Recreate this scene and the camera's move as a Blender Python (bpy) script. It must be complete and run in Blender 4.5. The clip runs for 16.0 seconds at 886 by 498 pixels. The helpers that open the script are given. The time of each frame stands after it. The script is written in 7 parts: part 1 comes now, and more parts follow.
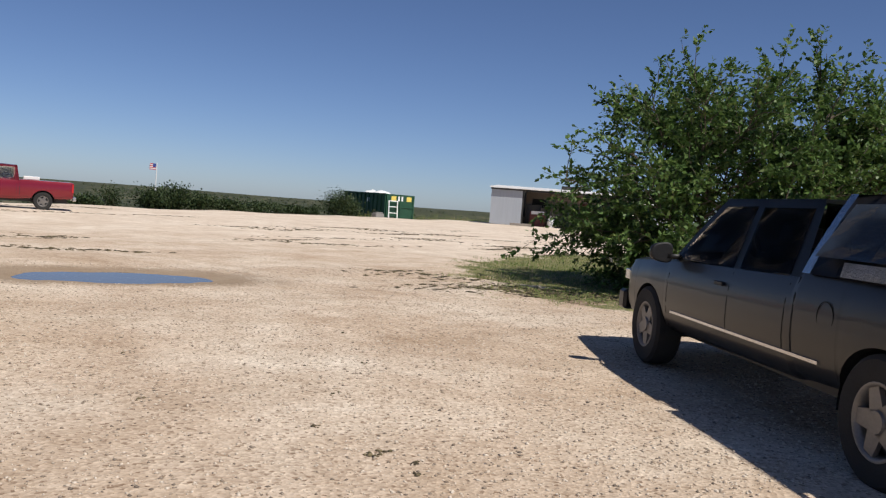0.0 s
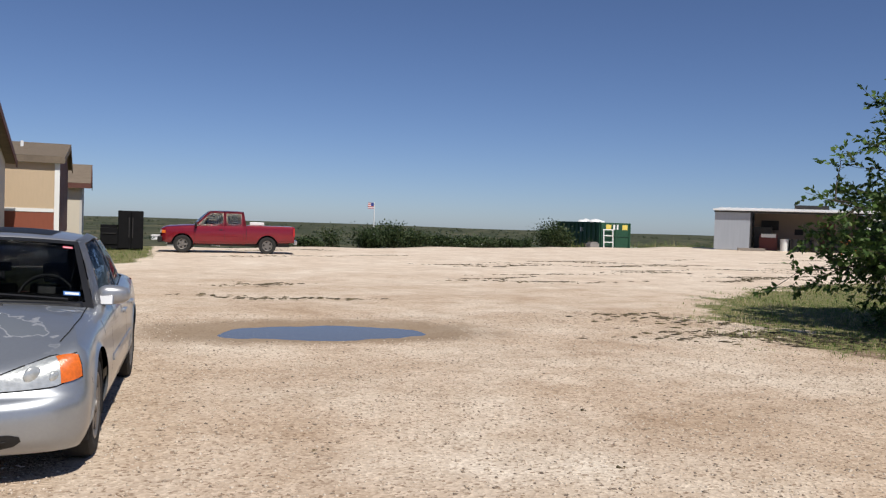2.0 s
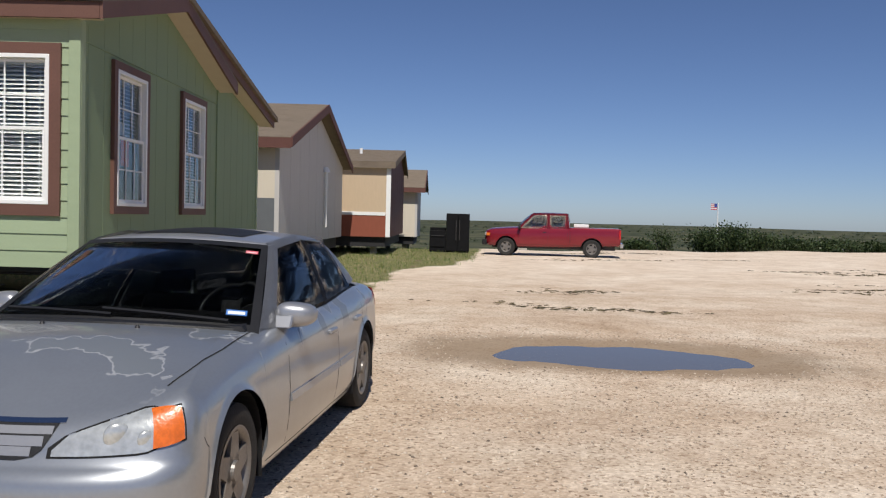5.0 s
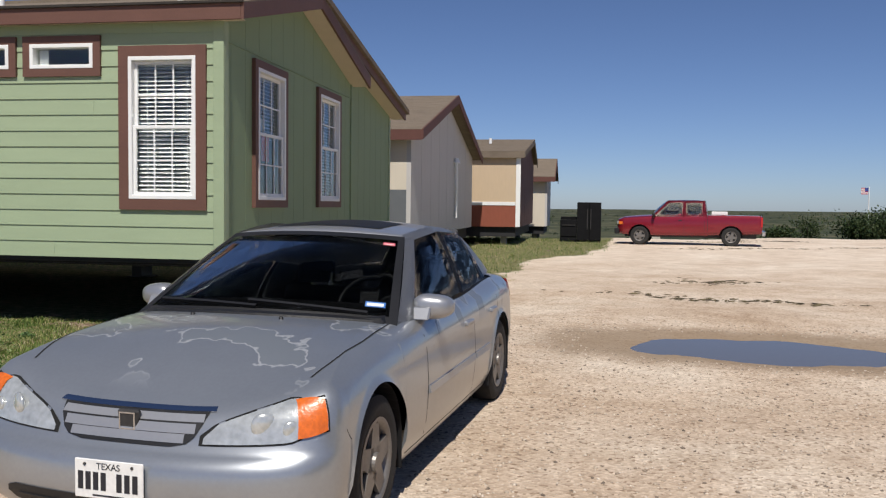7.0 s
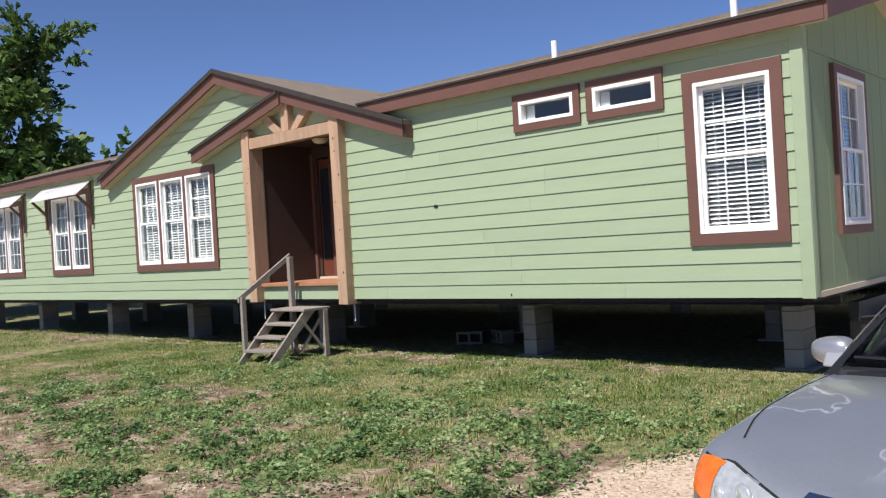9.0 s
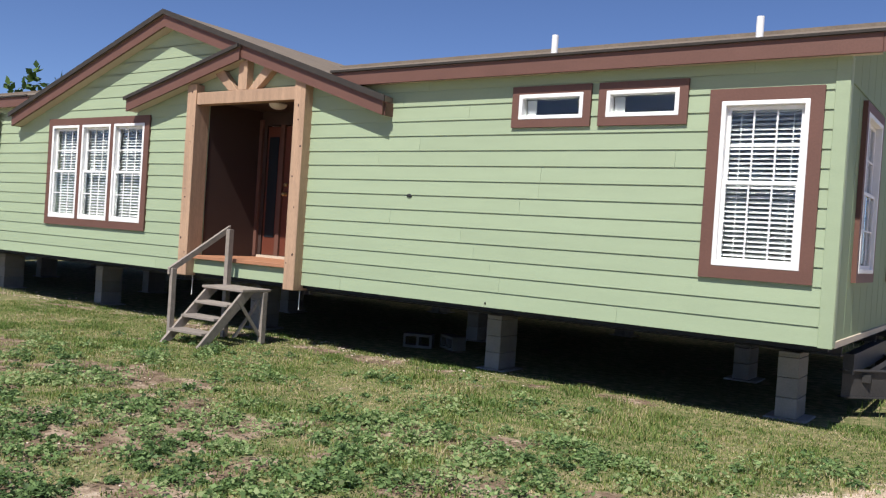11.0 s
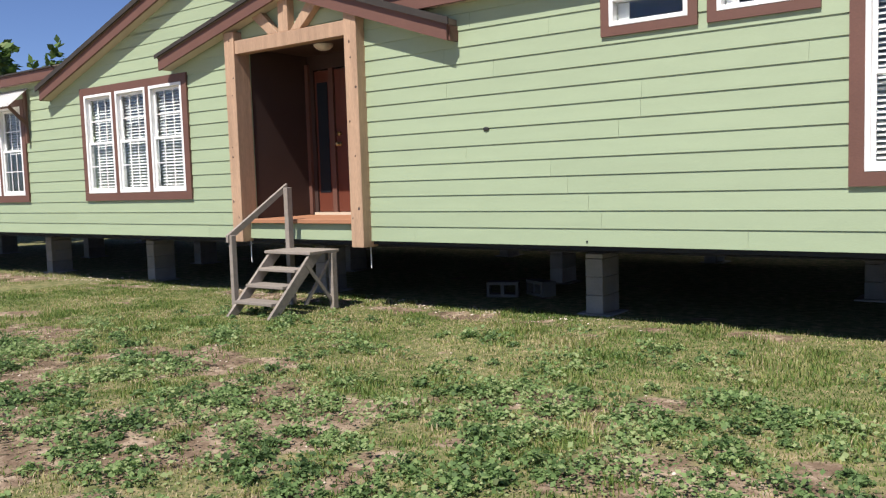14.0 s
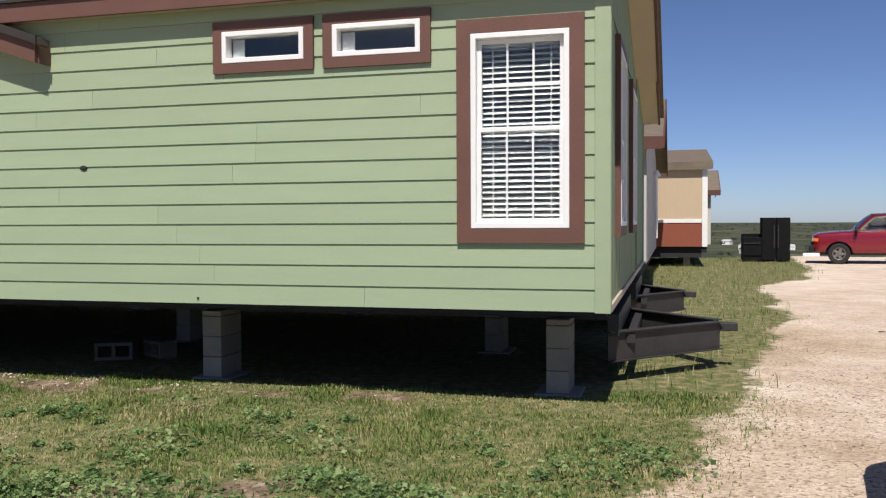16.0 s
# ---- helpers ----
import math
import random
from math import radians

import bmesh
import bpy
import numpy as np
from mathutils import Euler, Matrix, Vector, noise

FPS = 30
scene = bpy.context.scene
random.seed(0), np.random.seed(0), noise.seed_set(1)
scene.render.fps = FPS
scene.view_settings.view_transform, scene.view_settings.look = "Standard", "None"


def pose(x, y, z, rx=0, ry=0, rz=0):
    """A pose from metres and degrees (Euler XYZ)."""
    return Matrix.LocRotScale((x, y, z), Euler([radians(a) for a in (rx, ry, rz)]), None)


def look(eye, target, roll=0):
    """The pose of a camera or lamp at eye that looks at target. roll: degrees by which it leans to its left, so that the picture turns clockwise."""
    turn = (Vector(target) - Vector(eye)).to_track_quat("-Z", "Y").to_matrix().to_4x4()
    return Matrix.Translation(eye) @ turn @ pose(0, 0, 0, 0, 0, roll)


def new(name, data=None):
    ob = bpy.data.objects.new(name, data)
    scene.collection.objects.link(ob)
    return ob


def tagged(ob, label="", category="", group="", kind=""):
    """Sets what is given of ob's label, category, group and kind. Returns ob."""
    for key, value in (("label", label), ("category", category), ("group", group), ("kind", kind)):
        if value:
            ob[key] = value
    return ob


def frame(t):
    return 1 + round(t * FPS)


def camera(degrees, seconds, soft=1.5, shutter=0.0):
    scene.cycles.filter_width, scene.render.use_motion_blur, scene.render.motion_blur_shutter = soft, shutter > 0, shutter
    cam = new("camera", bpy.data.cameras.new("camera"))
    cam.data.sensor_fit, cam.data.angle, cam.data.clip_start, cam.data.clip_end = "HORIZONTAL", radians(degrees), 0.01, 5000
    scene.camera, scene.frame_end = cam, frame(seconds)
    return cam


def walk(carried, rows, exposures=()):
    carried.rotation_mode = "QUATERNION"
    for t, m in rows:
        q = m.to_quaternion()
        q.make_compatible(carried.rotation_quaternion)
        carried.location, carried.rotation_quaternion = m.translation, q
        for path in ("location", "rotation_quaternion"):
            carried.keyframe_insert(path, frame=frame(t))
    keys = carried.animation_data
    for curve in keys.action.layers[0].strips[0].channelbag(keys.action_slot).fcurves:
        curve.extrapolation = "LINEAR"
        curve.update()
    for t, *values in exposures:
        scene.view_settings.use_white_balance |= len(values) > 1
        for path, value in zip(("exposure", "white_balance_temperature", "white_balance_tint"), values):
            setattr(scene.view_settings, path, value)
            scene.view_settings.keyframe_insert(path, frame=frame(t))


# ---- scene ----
cam = camera(55.3, 16.0, 1.25)
PATH = [
    (0, (-0.246, 0.194, 1.479), (0.936, 1.804, 1.379), 4.4),
    (0.5, (-0.093, 0.599, 1.483), (1.191, 2.13, 1.409), 7.0),
    (1, (-0.028, 1.013, 1.525), (1.099, 2.663, 1.43), 5.6),
    (1.5, (0.127, 1.395, 1.563), (1.076, 3.155, 1.491), 3.3),
    (2, (0.424, 1.792, 1.586), (1.172, 3.646, 1.528), 1.9),
    (2.5, (0.597, 2.275, 1.566), (1.191, 4.183, 1.491), 2.4),
    (3, (0.821, 2.686, 1.554), (1.159, 4.655, 1.468), 1.8),
    (3.5, (1.035, 3.061, 1.549), (1.218, 5.05, 1.447), 2.2),
    (4, (1.127, 3.328, 1.562), (1.298, 5.318, 1.456), 3.4),
    (4.2, (1.178, 3.447, 1.556), (1.297, 5.442, 1.46), 3.1),
    (6.3, (1.438, 3.677, 1.57), (1.346, 5.673, 1.502), 0.9),
    (6.5, (1.424, 3.679, 1.566), (1.306, 5.674, 1.486), 0.8),
    (7, (1.291, 3.71, 1.562), (0.962, 5.68, 1.457), 0.7),
    (7.5, (1.023, 3.729, 1.62), (0.396, 5.626, 1.515), 0.4),
    (8, (0.742, 3.877, 1.617), (-0.254, 5.609, 1.532), -1.2),
    (8.5, (0.438, 4.04, 1.65), (-0.857, 5.563, 1.592), -3.4),
    (9, (0.159, 4.079, 1.628), (-1.171, 5.572, 1.619), -3.4),
    (9.2, (0.056, 4.076, 1.633), (-1.246, 5.594, 1.646), -2.8),
    (11.3, (-1.381, 4.358, 1.679), (-2.522, 6.0, 1.645), 4.2),
    (11.5, (-1.535, 4.413, 1.679), (-2.776, 5.981, 1.627), 3.8),
    (12, (-1.766, 4.498, 1.665), (-3.119, 5.971, 1.624), 4.5),
    (12.5, (-2.097, 4.609, 1.617), (-3.419, 6.109, 1.583), 5.5),
    (13, (-2.132, 4.631, 1.621), (-3.451, 6.135, 1.599), 2.9),
    (13.5, (-2.159, 4.682, 1.629), (-3.472, 6.189, 1.581), 0.5),
    (14, (-2.191, 4.839, 1.619), (-3.394, 6.428, 1.457), -1.8),
    (14.5, (-2.232, 5.131, 1.609), (-3.322, 6.792, 1.378), -1.3),
    (15, (-2.241, 5.351, 1.624), (-3.146, 7.124, 1.433), 0.8),
    (15.5, (-2.241, 5.513, 1.63), (-2.869, 7.409, 1.509), 1.0),
    (16, (-2.032, 5.674, 1.638), (-2.555, 7.603, 1.573), -0.3),
]
EXPOSURE = [(0, -0.1, 6500, 10), (0.5, 0.10, 6500, 10), (1.2, 0.02, 6500, 10), (2.0, -0.12, 6500, 10), (4.0, -0.13, 6500, 10), (6.5, -0.14, 6500, 10), (7.5, -0.04, 6450, 11), (8.3, 0.22, 6350, 12), (9.0, 0.40, 6250, 13), (11.3, 0.36, 6300, 12), (12.5, 0.46, 6350, 12), (14.0, 0.45, 6450, 13), (14.6, 0.50, 6500, 14), (15.3, 0.34, 6500, 13), (16.0, 0.06, 6500, 12)]
walk(cam, [(t, look(eye, target, roll)) for t, eye, target, roll in PATH], EXPOSURE)

# ---- world and sun ----
SUN_EL, SUN_AZ = radians(54.5), radians(173)
world = bpy.data.worlds.new("sky")
scene.world = world
world.use_nodes = True
wn = world.node_tree.nodes
sky = wn.new("ShaderNodeTexSky")
sky.sky_type, sky.sun_disc = "NISHITA", False
sky.sun_elevation, sky.sun_rotation = SUN_EL, SUN_AZ
sky.air_density, sky.dust_density, sky.ozone_density = 0.66, 0.3, 3.6
tone = wn.new("ShaderNodeVectorMath")
tone.operation, tone.inputs[1].default_value = "MULTIPLY", (0.93, 0.965, 1.12)
world.node_tree.links.new(sky.outputs[0], tone.inputs[0])
world.node_tree.links.new(tone.outputs[0], wn["Background"].inputs[0])
wn["Background"].inputs[1].default_value = 0.079
sun = new("sun", bpy.data.lights.new("sun", "SUN"))
sun.data.energy, sun.data.angle, sun.data.color = 5.0, radians(0.55), (1.0, 0.95, 0.87)
sun.matrix_world = look((20 * math.sin(SUN_AZ), 20 * math.cos(SUN_AZ), 20 * math.tan(SUN_EL)), (0, 0, 0))


# ---- materials ----
def mat(name, color, rough=0.7, metal=0.0, vary=0.12, scale=6.0, fine=60.0, bump=0.15, dist=0.01, spec=0.4, stretch=(1, 1, 1), coat=0.0, per_object=0.0):
    """A surface with colour changes at two scales and a fine relief."""
    m = bpy.data.materials.new(name)
    m.use_nodes = True
    n, l = m.node_tree.nodes, m.node_tree.links
    b = n["Principled BSDF"]
    b.inputs["Roughness"].default_value, b.inputs["Metallic"].default_value = rough, metal
    b.inputs["Specular IOR Level"].default_value, b.inputs["Coat Weight"].default_value = spec, coat
    co = n.new("ShaderNodeTexCoord")
    mp = n.new("ShaderNodeMapping")
    mp.inputs["Scale"].default_value = stretch
    l.new(co.outputs["Object"], mp.inputs[0])
    big, small = n.new("ShaderNodeTexNoise"), n.new("ShaderNodeTexNoise")
    big.inputs["Scale"].default_value, small.inputs["Scale"].default_value = scale, fine
    big.inputs["Detail"].default_value, small.inputs["Detail"].default_value = 4, 3
    l.new(mp.outputs[0], big.inputs["Vector"]), l.new(mp.outputs[0], small.inputs["Vector"])
    add = n.new("ShaderNodeMath")
    add.operation = "ADD"
    l.new(big.outputs["Fac"], add.inputs[0]), l.new(small.outputs["Fac"], add.inputs[1])
    mr = n.new("ShaderNodeMapRange")
    mr.inputs["From Min"].default_value, mr.inputs["From Max"].default_value = 0.6, 1.4
    mr.inputs["To Min"].default_value, mr.inputs["To Max"].default_value = 1 - vary, 1 + vary
    l.new(add.outputs[0], mr.inputs[0])
    value = mr.outputs[0]
    if per_object:
        oi = n.new("ShaderNodeObjectInfo")
        pr = n.new("ShaderNodeMapRange")
        pr.inputs["To Min"].default_value, pr.inputs["To Max"].default_value = 1 - per_object, 1 + per_object
        l.new(oi.outputs["Random"], pr.inputs[0])
        mu = n.new("ShaderNodeMath")
        mu.operation = "MULTIPLY"
        l.new(value, mu.inputs[0]), l.new(pr.outputs[0], mu.inputs[1])
        value = mu.outputs[0]
    sc = n.new("ShaderNodeVectorMath")
    sc.operation = "SCALE"
    sc.inputs[0].default_value = color[:3]
    l.new(value, sc.inputs["Scale"])
    l.new(sc.outputs[0], b.inputs["Base Color"])
    if bump:
        bp = n.new("ShaderNodeBump")
        bp.inputs["Strength"].default_value, bp.inputs["Distance"].default_value = bump, dist
        l.new(small.outputs["Fac"], bp.inputs["Height"])
        l.new(bp.outputs[0], b.inputs["Normal"])
    return m


GREEN = mat("green_paint", (0.31, 0.38, 0.24), 0.6, vary=0.06, scale=1.5, fine=40, stretch=(1, 1, 6), per_object=0.03)
BROWN = mat("brown_trim", (0.13, 0.062, 0.045), 0.6, vary=0.12, scale=3, fine=60)
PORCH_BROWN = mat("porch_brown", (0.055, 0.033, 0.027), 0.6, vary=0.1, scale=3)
WHITE = mat("white_vinyl", (0.78, 0.78, 0.76), 0.4, vary=0.03, bump=0.03)
SOFFIT = mat("soffit", (0.55, 0.47, 0.36), 0.7, vary=0.05)
SHINGLE = mat("shingle", (0.17, 0.135, 0.10), 0.9, vary=0.3, scale=2.5, fine=30, stretch=(1, 4, 1))
DARK = mat("dark_underside", (0.02, 0.02, 0.022), 0.8, vary=0.3)
STEEL = mat("black_steel", (0.035, 0.033, 0.032), 0.5, 0.0, vary=0.35, scale=5)
CONCRETE = mat("concrete_block", (0.235, 0.225, 0.21), 0.9, vary=0.15, bump=0.4, per_object=0.12)
CEDAR = mat("cedar", (0.40, 0.262, 0.168), 0.7, vary=0.28, scale=2, fine=25, stretch=(6, 6, 0.6), per_object=0.1)
OLDWOOD = mat("weathered_wood", (0.26, 0.225, 0.19), 0.85, vary=0.25, scale=4, fine=50, stretch=(1, 5, 5), per_object=0.15)
ROOM = mat("room_wall", (0.5, 0.48, 0.44), 0.8)
RED = mat("red_paint", (0.22, 0.010, 0.022), 0.25, 0.25, vary=0.06, coat=0.7, bump=0)
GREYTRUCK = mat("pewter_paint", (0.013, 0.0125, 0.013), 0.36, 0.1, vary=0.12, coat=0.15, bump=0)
BLACK = mat("black_plastic", (0.012, 0.012, 0.013), 0.5, vary=0.2)


# ---- mesh helpers ----
def box(bm, x0, x1, y0, y1, z0, z1):
    v = [bm.verts.new((x, y, z)) for z in (z0, z1) for x, y in ((x0, y0), (x1, y0), (x1, y1), (x0, y1))]
    for f in ((3, 2, 1, 0), (4, 5, 6, 7), (0, 1, 5, 4), (1, 2, 6, 5), (2, 3, 7, 6), (3, 0, 4, 7)):
        bm.faces.new([v[i] for i in f])
    return v


def prism(bm, pts, axis, a, b):
    """A flat outline carried along an axis: x (outline in y, z), y (outline in x, z) or z."""
    def at(p, c):
        return {"x": (c, p[0], p[1]), "y": (p[0], c, p[1]), "z": (p[0], p[1], c)}[axis]
    lo, hi = [bm.verts.new(at(p, a)) for p in pts], [bm.verts.new(at(p, b)) for p in pts]
    k = len(pts)
    bm.faces.new(lo), bm.faces.new(hi[::-1])
    for i in range(k):
        bm.faces.new((lo[i], hi[i], hi[(i + 1) % k], lo[(i + 1) % k]))


def part(name, bm, material, parent=None, label="", smooth=False, bevel=0.0):
    if bevel:
        bmesh.ops.bevel(bm, geom=bm.edges[:], offset=bevel, segments=1, affect="EDGES", clamp_overlap=True)
    bmesh.ops.recalc_face_normals(bm, faces=bm.faces[:])
    me = bpy.data.meshes.new(name)
    bm.to_mesh(me)
    bm.free()
    me.materials.append(material)
    if smooth:
        me.shade_smooth()
    ob = new(name, me)
    if parent:
        ob.parent = parent
    if label:
        ob["label"] = label
    return ob


def boxpart(name, dims, material, parent=None, label="", bevel=0.0):
    bm = bmesh.new()
    box(bm, *dims)
    return part(name, bm, material, parent, label, bevel=bevel)


def thing(name, m, label, category, group="", kind=""):
    ob = new(name)
    ob.matrix_world = m
    return tagged(ob, label, category, group, kind)


# ---- ground ----
def ramp(v, a, b):
    t = np.clip((v - a) / (b - a), 0, 1)
    return t * t * (3 - 2 * t)


def puddle(x, y):
    """Negative inside the hollow that holds the puddle."""
    u, v = (x - 3.15) / 1.8, (y - 12.72 + 0.06 * (x - 3.1)) / 0.92
    return (np.abs(u) ** 2.8 + np.abs(v) ** 2.8) ** (1 / 2.8) - 1


def ground_z(x, y):
    x, y = np.asarray(x, float), np.asarray(y, float)
    z = 0.13 + 0.008 * np.clip(x - 6, 0, 60) + 0.001 * np.clip(y - 12, 0, 60)
    pd = puddle(x, y)
    z = z + (0.012 * np.sin(x * 1.3 + 0.7 * y) + 0.01 * np.sin(1.9 * y - 0.8 * x)) * ramp(pd, 0.1, 0.9)
    shore = 0.07 * np.sin(3.1 * x + 1) + 0.05 * np.sin(5.3 * x - 2 * y) + 0.04 * np.sin(9.7 * x + 4 * y)
    z = z - 0.06 * (1 - ramp(pd + shore, -0.62, 0.12))
    e = y - (45 + 0.33 * (x - 10))
    r = np.hypot(x, y)
    fall = np.where(e > 0, 22 * (1 - np.exp(-np.clip(e, 0, None) / 170)), 0)
    z = z - fall + ramp(r, 700, 2200) * np.where(e > 0, 11 + 2.0 * np.sin(x / 410) + 1.0 * np.sin(x / 150 + 1), 0)
    return z


def axis_steps(lo, hi, fine_lo, fine_hi, step, grow=1.13):
    v = list(np.arange(fine_lo, fine_hi, step))
    d, p = step, v[-1]
    while p < hi:
        d *= grow
        p += d
        v.append(p)
    d, p, w = step, fine_lo, []
    while p > lo:
        d *= grow
        p -= d
        w.append(p)
    return np.array(w[::-1] + v)


gx, gy = axis_steps(-2600, 2600, -16, 16, 0.2), axis_steps(-300, 3200, -1, 24, 0.2)
X, Y = np.meshgrid(gx, gy)
Z = ground_z(X, Y)
me = bpy.data.meshes.new("ground")
nx, ny = len(gx), len(gy)
idx = np.arange(nx * ny).reshape(ny, nx)
quads = np.stack([idx[:-1, :-1], idx[:-1, 1:], idx[1:, 1:], idx[1:, :-1]], -1).reshape(-1, 4)
me.from_pydata(np.stack([X, Y, Z], -1).reshape(-1, 3).tolist(), [], quads.tolist())
me.shade_smooth()
ground = tagged(new("ground", me), "pale crushed limestone lot with grass towards the houses", "ground", kind="structure")

# ---- ground cover ----
def smooth_noise(x, y, s, seed=0):
    """Cheap smooth noise in -1..1."""
    r = np.random.RandomState(seed)
    v = 0
    for k in range(7):
        a, p, f = r.uniform(0, 6.28), r.uniform(0, 6.28), r.uniform(0.6, 1.7) / s
        v = v + np.sin((x * math.cos(a) + y * math.sin(a)) * f * 6.28 + p)
    return v / 4.0


def grass_mask(x, y):
    """How grassy the ground is: the yard of the homes and the island under the tree."""
    n = 0.55 * smooth_noise(x, y, 2.6, 3) + 0.45 * smooth_noise(x, y, 0.9, 4)
    edge = np.interp(y, [5, 8, 9.5, 12, 13.5, 16, 20, 26, 28.5, 36, 44], [-3.2, -2.9, -2.5, -1.55, -1.3, -0.85, -0.25, -0.1, 1.4, 2.3, 2.6])
    yard = ramp(edge - x + 0.35 * n, -0.35, 0.45) * ramp(y + 0.5 * n, 5.0, 7.2)
    cx, cy = x - 18.3, y - 13.7
    isle = 1 - ramp(np.sqrt((cx / 9.8) ** 2 + ((cy - 0.35 * cx) / 6.0) ** 2) + 0.16 * n, 0.82, 1.06)
    return np.clip(np.maximum(yard, isle), 0, 1)


def bare_mask(x, y):
    """Worn, bare places in the yard."""
    n = 0.6 * smooth_noise(x, y, 1.7, 11) + 0.5 * smooth_noise(x, y, 0.6, 12)
    south = np.interp(y, [5.5, 7.5, 9.2, 10.6, 12.4], [0.8, 0.45, 0.15, -0.45, -0.6]) + 0.08 * (x < -6.5)
    drip = 0.9 * np.exp(-((y - 12.35 - 0.1 * n) / 0.28) ** 2) * (x < -4.2)
    return ramp(n + south + drip, 0.0, 0.5)


def float_layer(me, name, values):
    me.attributes.new(name, "FLOAT", "POINT").data.foreach_set("value", np.ascontiguousarray(values, dtype=np.float32).ravel())


def ground_material():
    m = bpy.data.materials.new("limestone_lot")
    m.use_nodes = True
    n, l = m.node_tree.nodes, m.node_tree.links
    b = n["Principled BSDF"]
    b.inputs["Roughness"].default_value, b.inputs["Specular IOR Level"].default_value = 0.95, 0.15
    co = n.new("ShaderNodeTexCoord")

    def noise_tex(scale, detail=5, rough=0.6):
        t = n.new("ShaderNodeTexNoise")
        t.inputs["Scale"].default_value, t.inputs["Detail"].default_value, t.inputs["Roughness"].default_value = scale, detail, rough
        l.new(co.outputs["Object"], t.inputs["Vector"])
        return t.outputs["Fac"]

    def ramp_node(fac, stops):
        r = n.new("ShaderNodeValToRGB")
        e = r.color_ramp.elements
        while len(e) < len(stops):
            e.new(0.5)
        for el, (p, c) in zip(e, stops):
            el.position, el.color = p, (*c, 1)
        l.new(fac, r.inputs[0])
        return r.outputs[0]

    def mix(f, a, c, kind="MIX"):
        x = n.new("ShaderNodeMix")
        x.data_type, x.blend_type = "RGBA", kind
        if isinstance(f, float):
            x.inputs["Factor"].default_value = f
        else:
            l.new(f, x.inputs["Factor"])
        l.new(a, x.inputs["A"])
        if isinstance(c, tuple):
            x.inputs["B"].default_value = (*c, 1)
        else:
            l.new(c, x.inputs["B"])
        return x.outputs["Result"]

    def attr(name):
        a = n.new("ShaderNodeAttribute")
        a.attribute_name = name
        return a.outputs["Fac"]

    # packed gravel: tan and pale patches, then stones
    gravel = ramp_node(noise_tex(0.5), [(0.3, (0.51, 0.395, 0.29)), (0.47, (0.605, 0.495, 0.388)), (0.68, (0.725, 0.64, 0.535))])
    vor = n.new("ShaderNodeTexVoronoi")
    vor.inputs["Scale"].default_value = 46
    l.new(co.outputs["Object"], vor.inputs["Vector"])
    sep = n.new("ShaderNodeSeparateColor")
    l.new(vor.outputs["Color"], sep.inputs[0])
    stone = ramp_node(sep.outputs[0], [(0.0, (0.46, 0.40, 0.35)), (0.12, (0.80, 0.77, 0.74)), (0.8, (1.0, 0.99, 0.98)), (0.94, (1.10, 1.10, 1.09))])
    near = attr("stones")
    packed = n.new("ShaderNodeMapRange")
    packed.inputs["To Min"].default_value, packed.inputs["To Max"].default_value = 0.55, 0.0
    l.new(near, packed.inputs[0])
    gravel = mix(packed.outputs[0], gravel, (0.80, 0.70, 0.585))
    gravel = mix(near, gravel, stone, "MULTIPLY")
    fine = ramp_node(noise_tex(22, 6, 0.75), [(0.3, (0.80, 0.78, 0.76)), (0.65, (1.06, 1.06, 1.06))])
    gravel = mix(0.8, gravel, fine, "MULTIPLY")
    mottled = ramp_node(noise_tex(2.2, 5, 0.65), [(0.32, (0.84, 0.80, 0.76)), (0.6, (1.05, 1.05, 1.05))])
    gravel = mix(0.9, gravel, mottled, "MULTIPLY")
    # faint wheel tracks sweeping across the lot
    turn, streak = n.new("ShaderNodeMapping"), n.new("ShaderNodeTexNoise")
    turn.inputs["Rotation"].default_value, turn.inputs["Scale"].default_value = (0, 0, radians(28)), (0.07, 1.5, 1)
    l.new(co.outputs["Object"], turn.inputs[0]), l.new(turn.outputs[0], streak.inputs["Vector"])
    streak.inputs["Scale"].default_value, streak.inputs["Detail"].default_value = 1.0, 4
    gravel = mix(0.45, gravel, ramp_node(streak.outputs["Fac"], [(0.34, (0.88, 0.85, 0.81)), (0.46, (0.98, 0.97, 0.96)), (0.7, (1.04, 1.04, 1.04))]), "MULTIPLY")
    gravel = mix(attr("wet"), gravel, (0.23, 0.165, 0.105))
    soil = ramp_node(noise_tex(5.0, 6, 0.7), [(0.3, (0.085, 0.058, 0.038)), (0.48, (0.185, 0.13, 0.088)), (0.6, (0.34, 0.26, 0.185)), (0.75, (0.52, 0.43, 0.33))])
    turf = ramp_node(noise_tex(9.0, 6, 0.7), [(0.3, (0.065, 0.08, 0.03)), (0.48, (0.14, 0.15, 0.06)), (0.62, (0.28, 0.23, 0.125)), (0.78, (0.42, 0.33, 0.21))])
    def ragged(fac, scale, amount):
        """A mask whose edge breaks up into tufts and crumbs."""
        t = noise_tex(scale, 6, 0.7)
        m1, m2 = n.new("ShaderNodeMath"), n.new("ShaderNodeMapRange")
        m1.operation, m1.inputs[1].default_value = "MULTIPLY_ADD", amount
        l.new(t, m1.inputs[0]), l.new(fac, m1.inputs[2])
        m2.inputs["From Min"].default_value, m2.inputs["From Max"].default_value = 0.38 + amount / 2, 0.62 + amount / 2
        l.new(m1.outputs[0], m2.inputs[0])
        return m2.outputs[0]

    cover = mix(ragged(attr("bare"), 7.0, 1.3), turf, soil)
    col = mix(ragged(attr("grass"), 6.0, 1.5), gravel, cover)
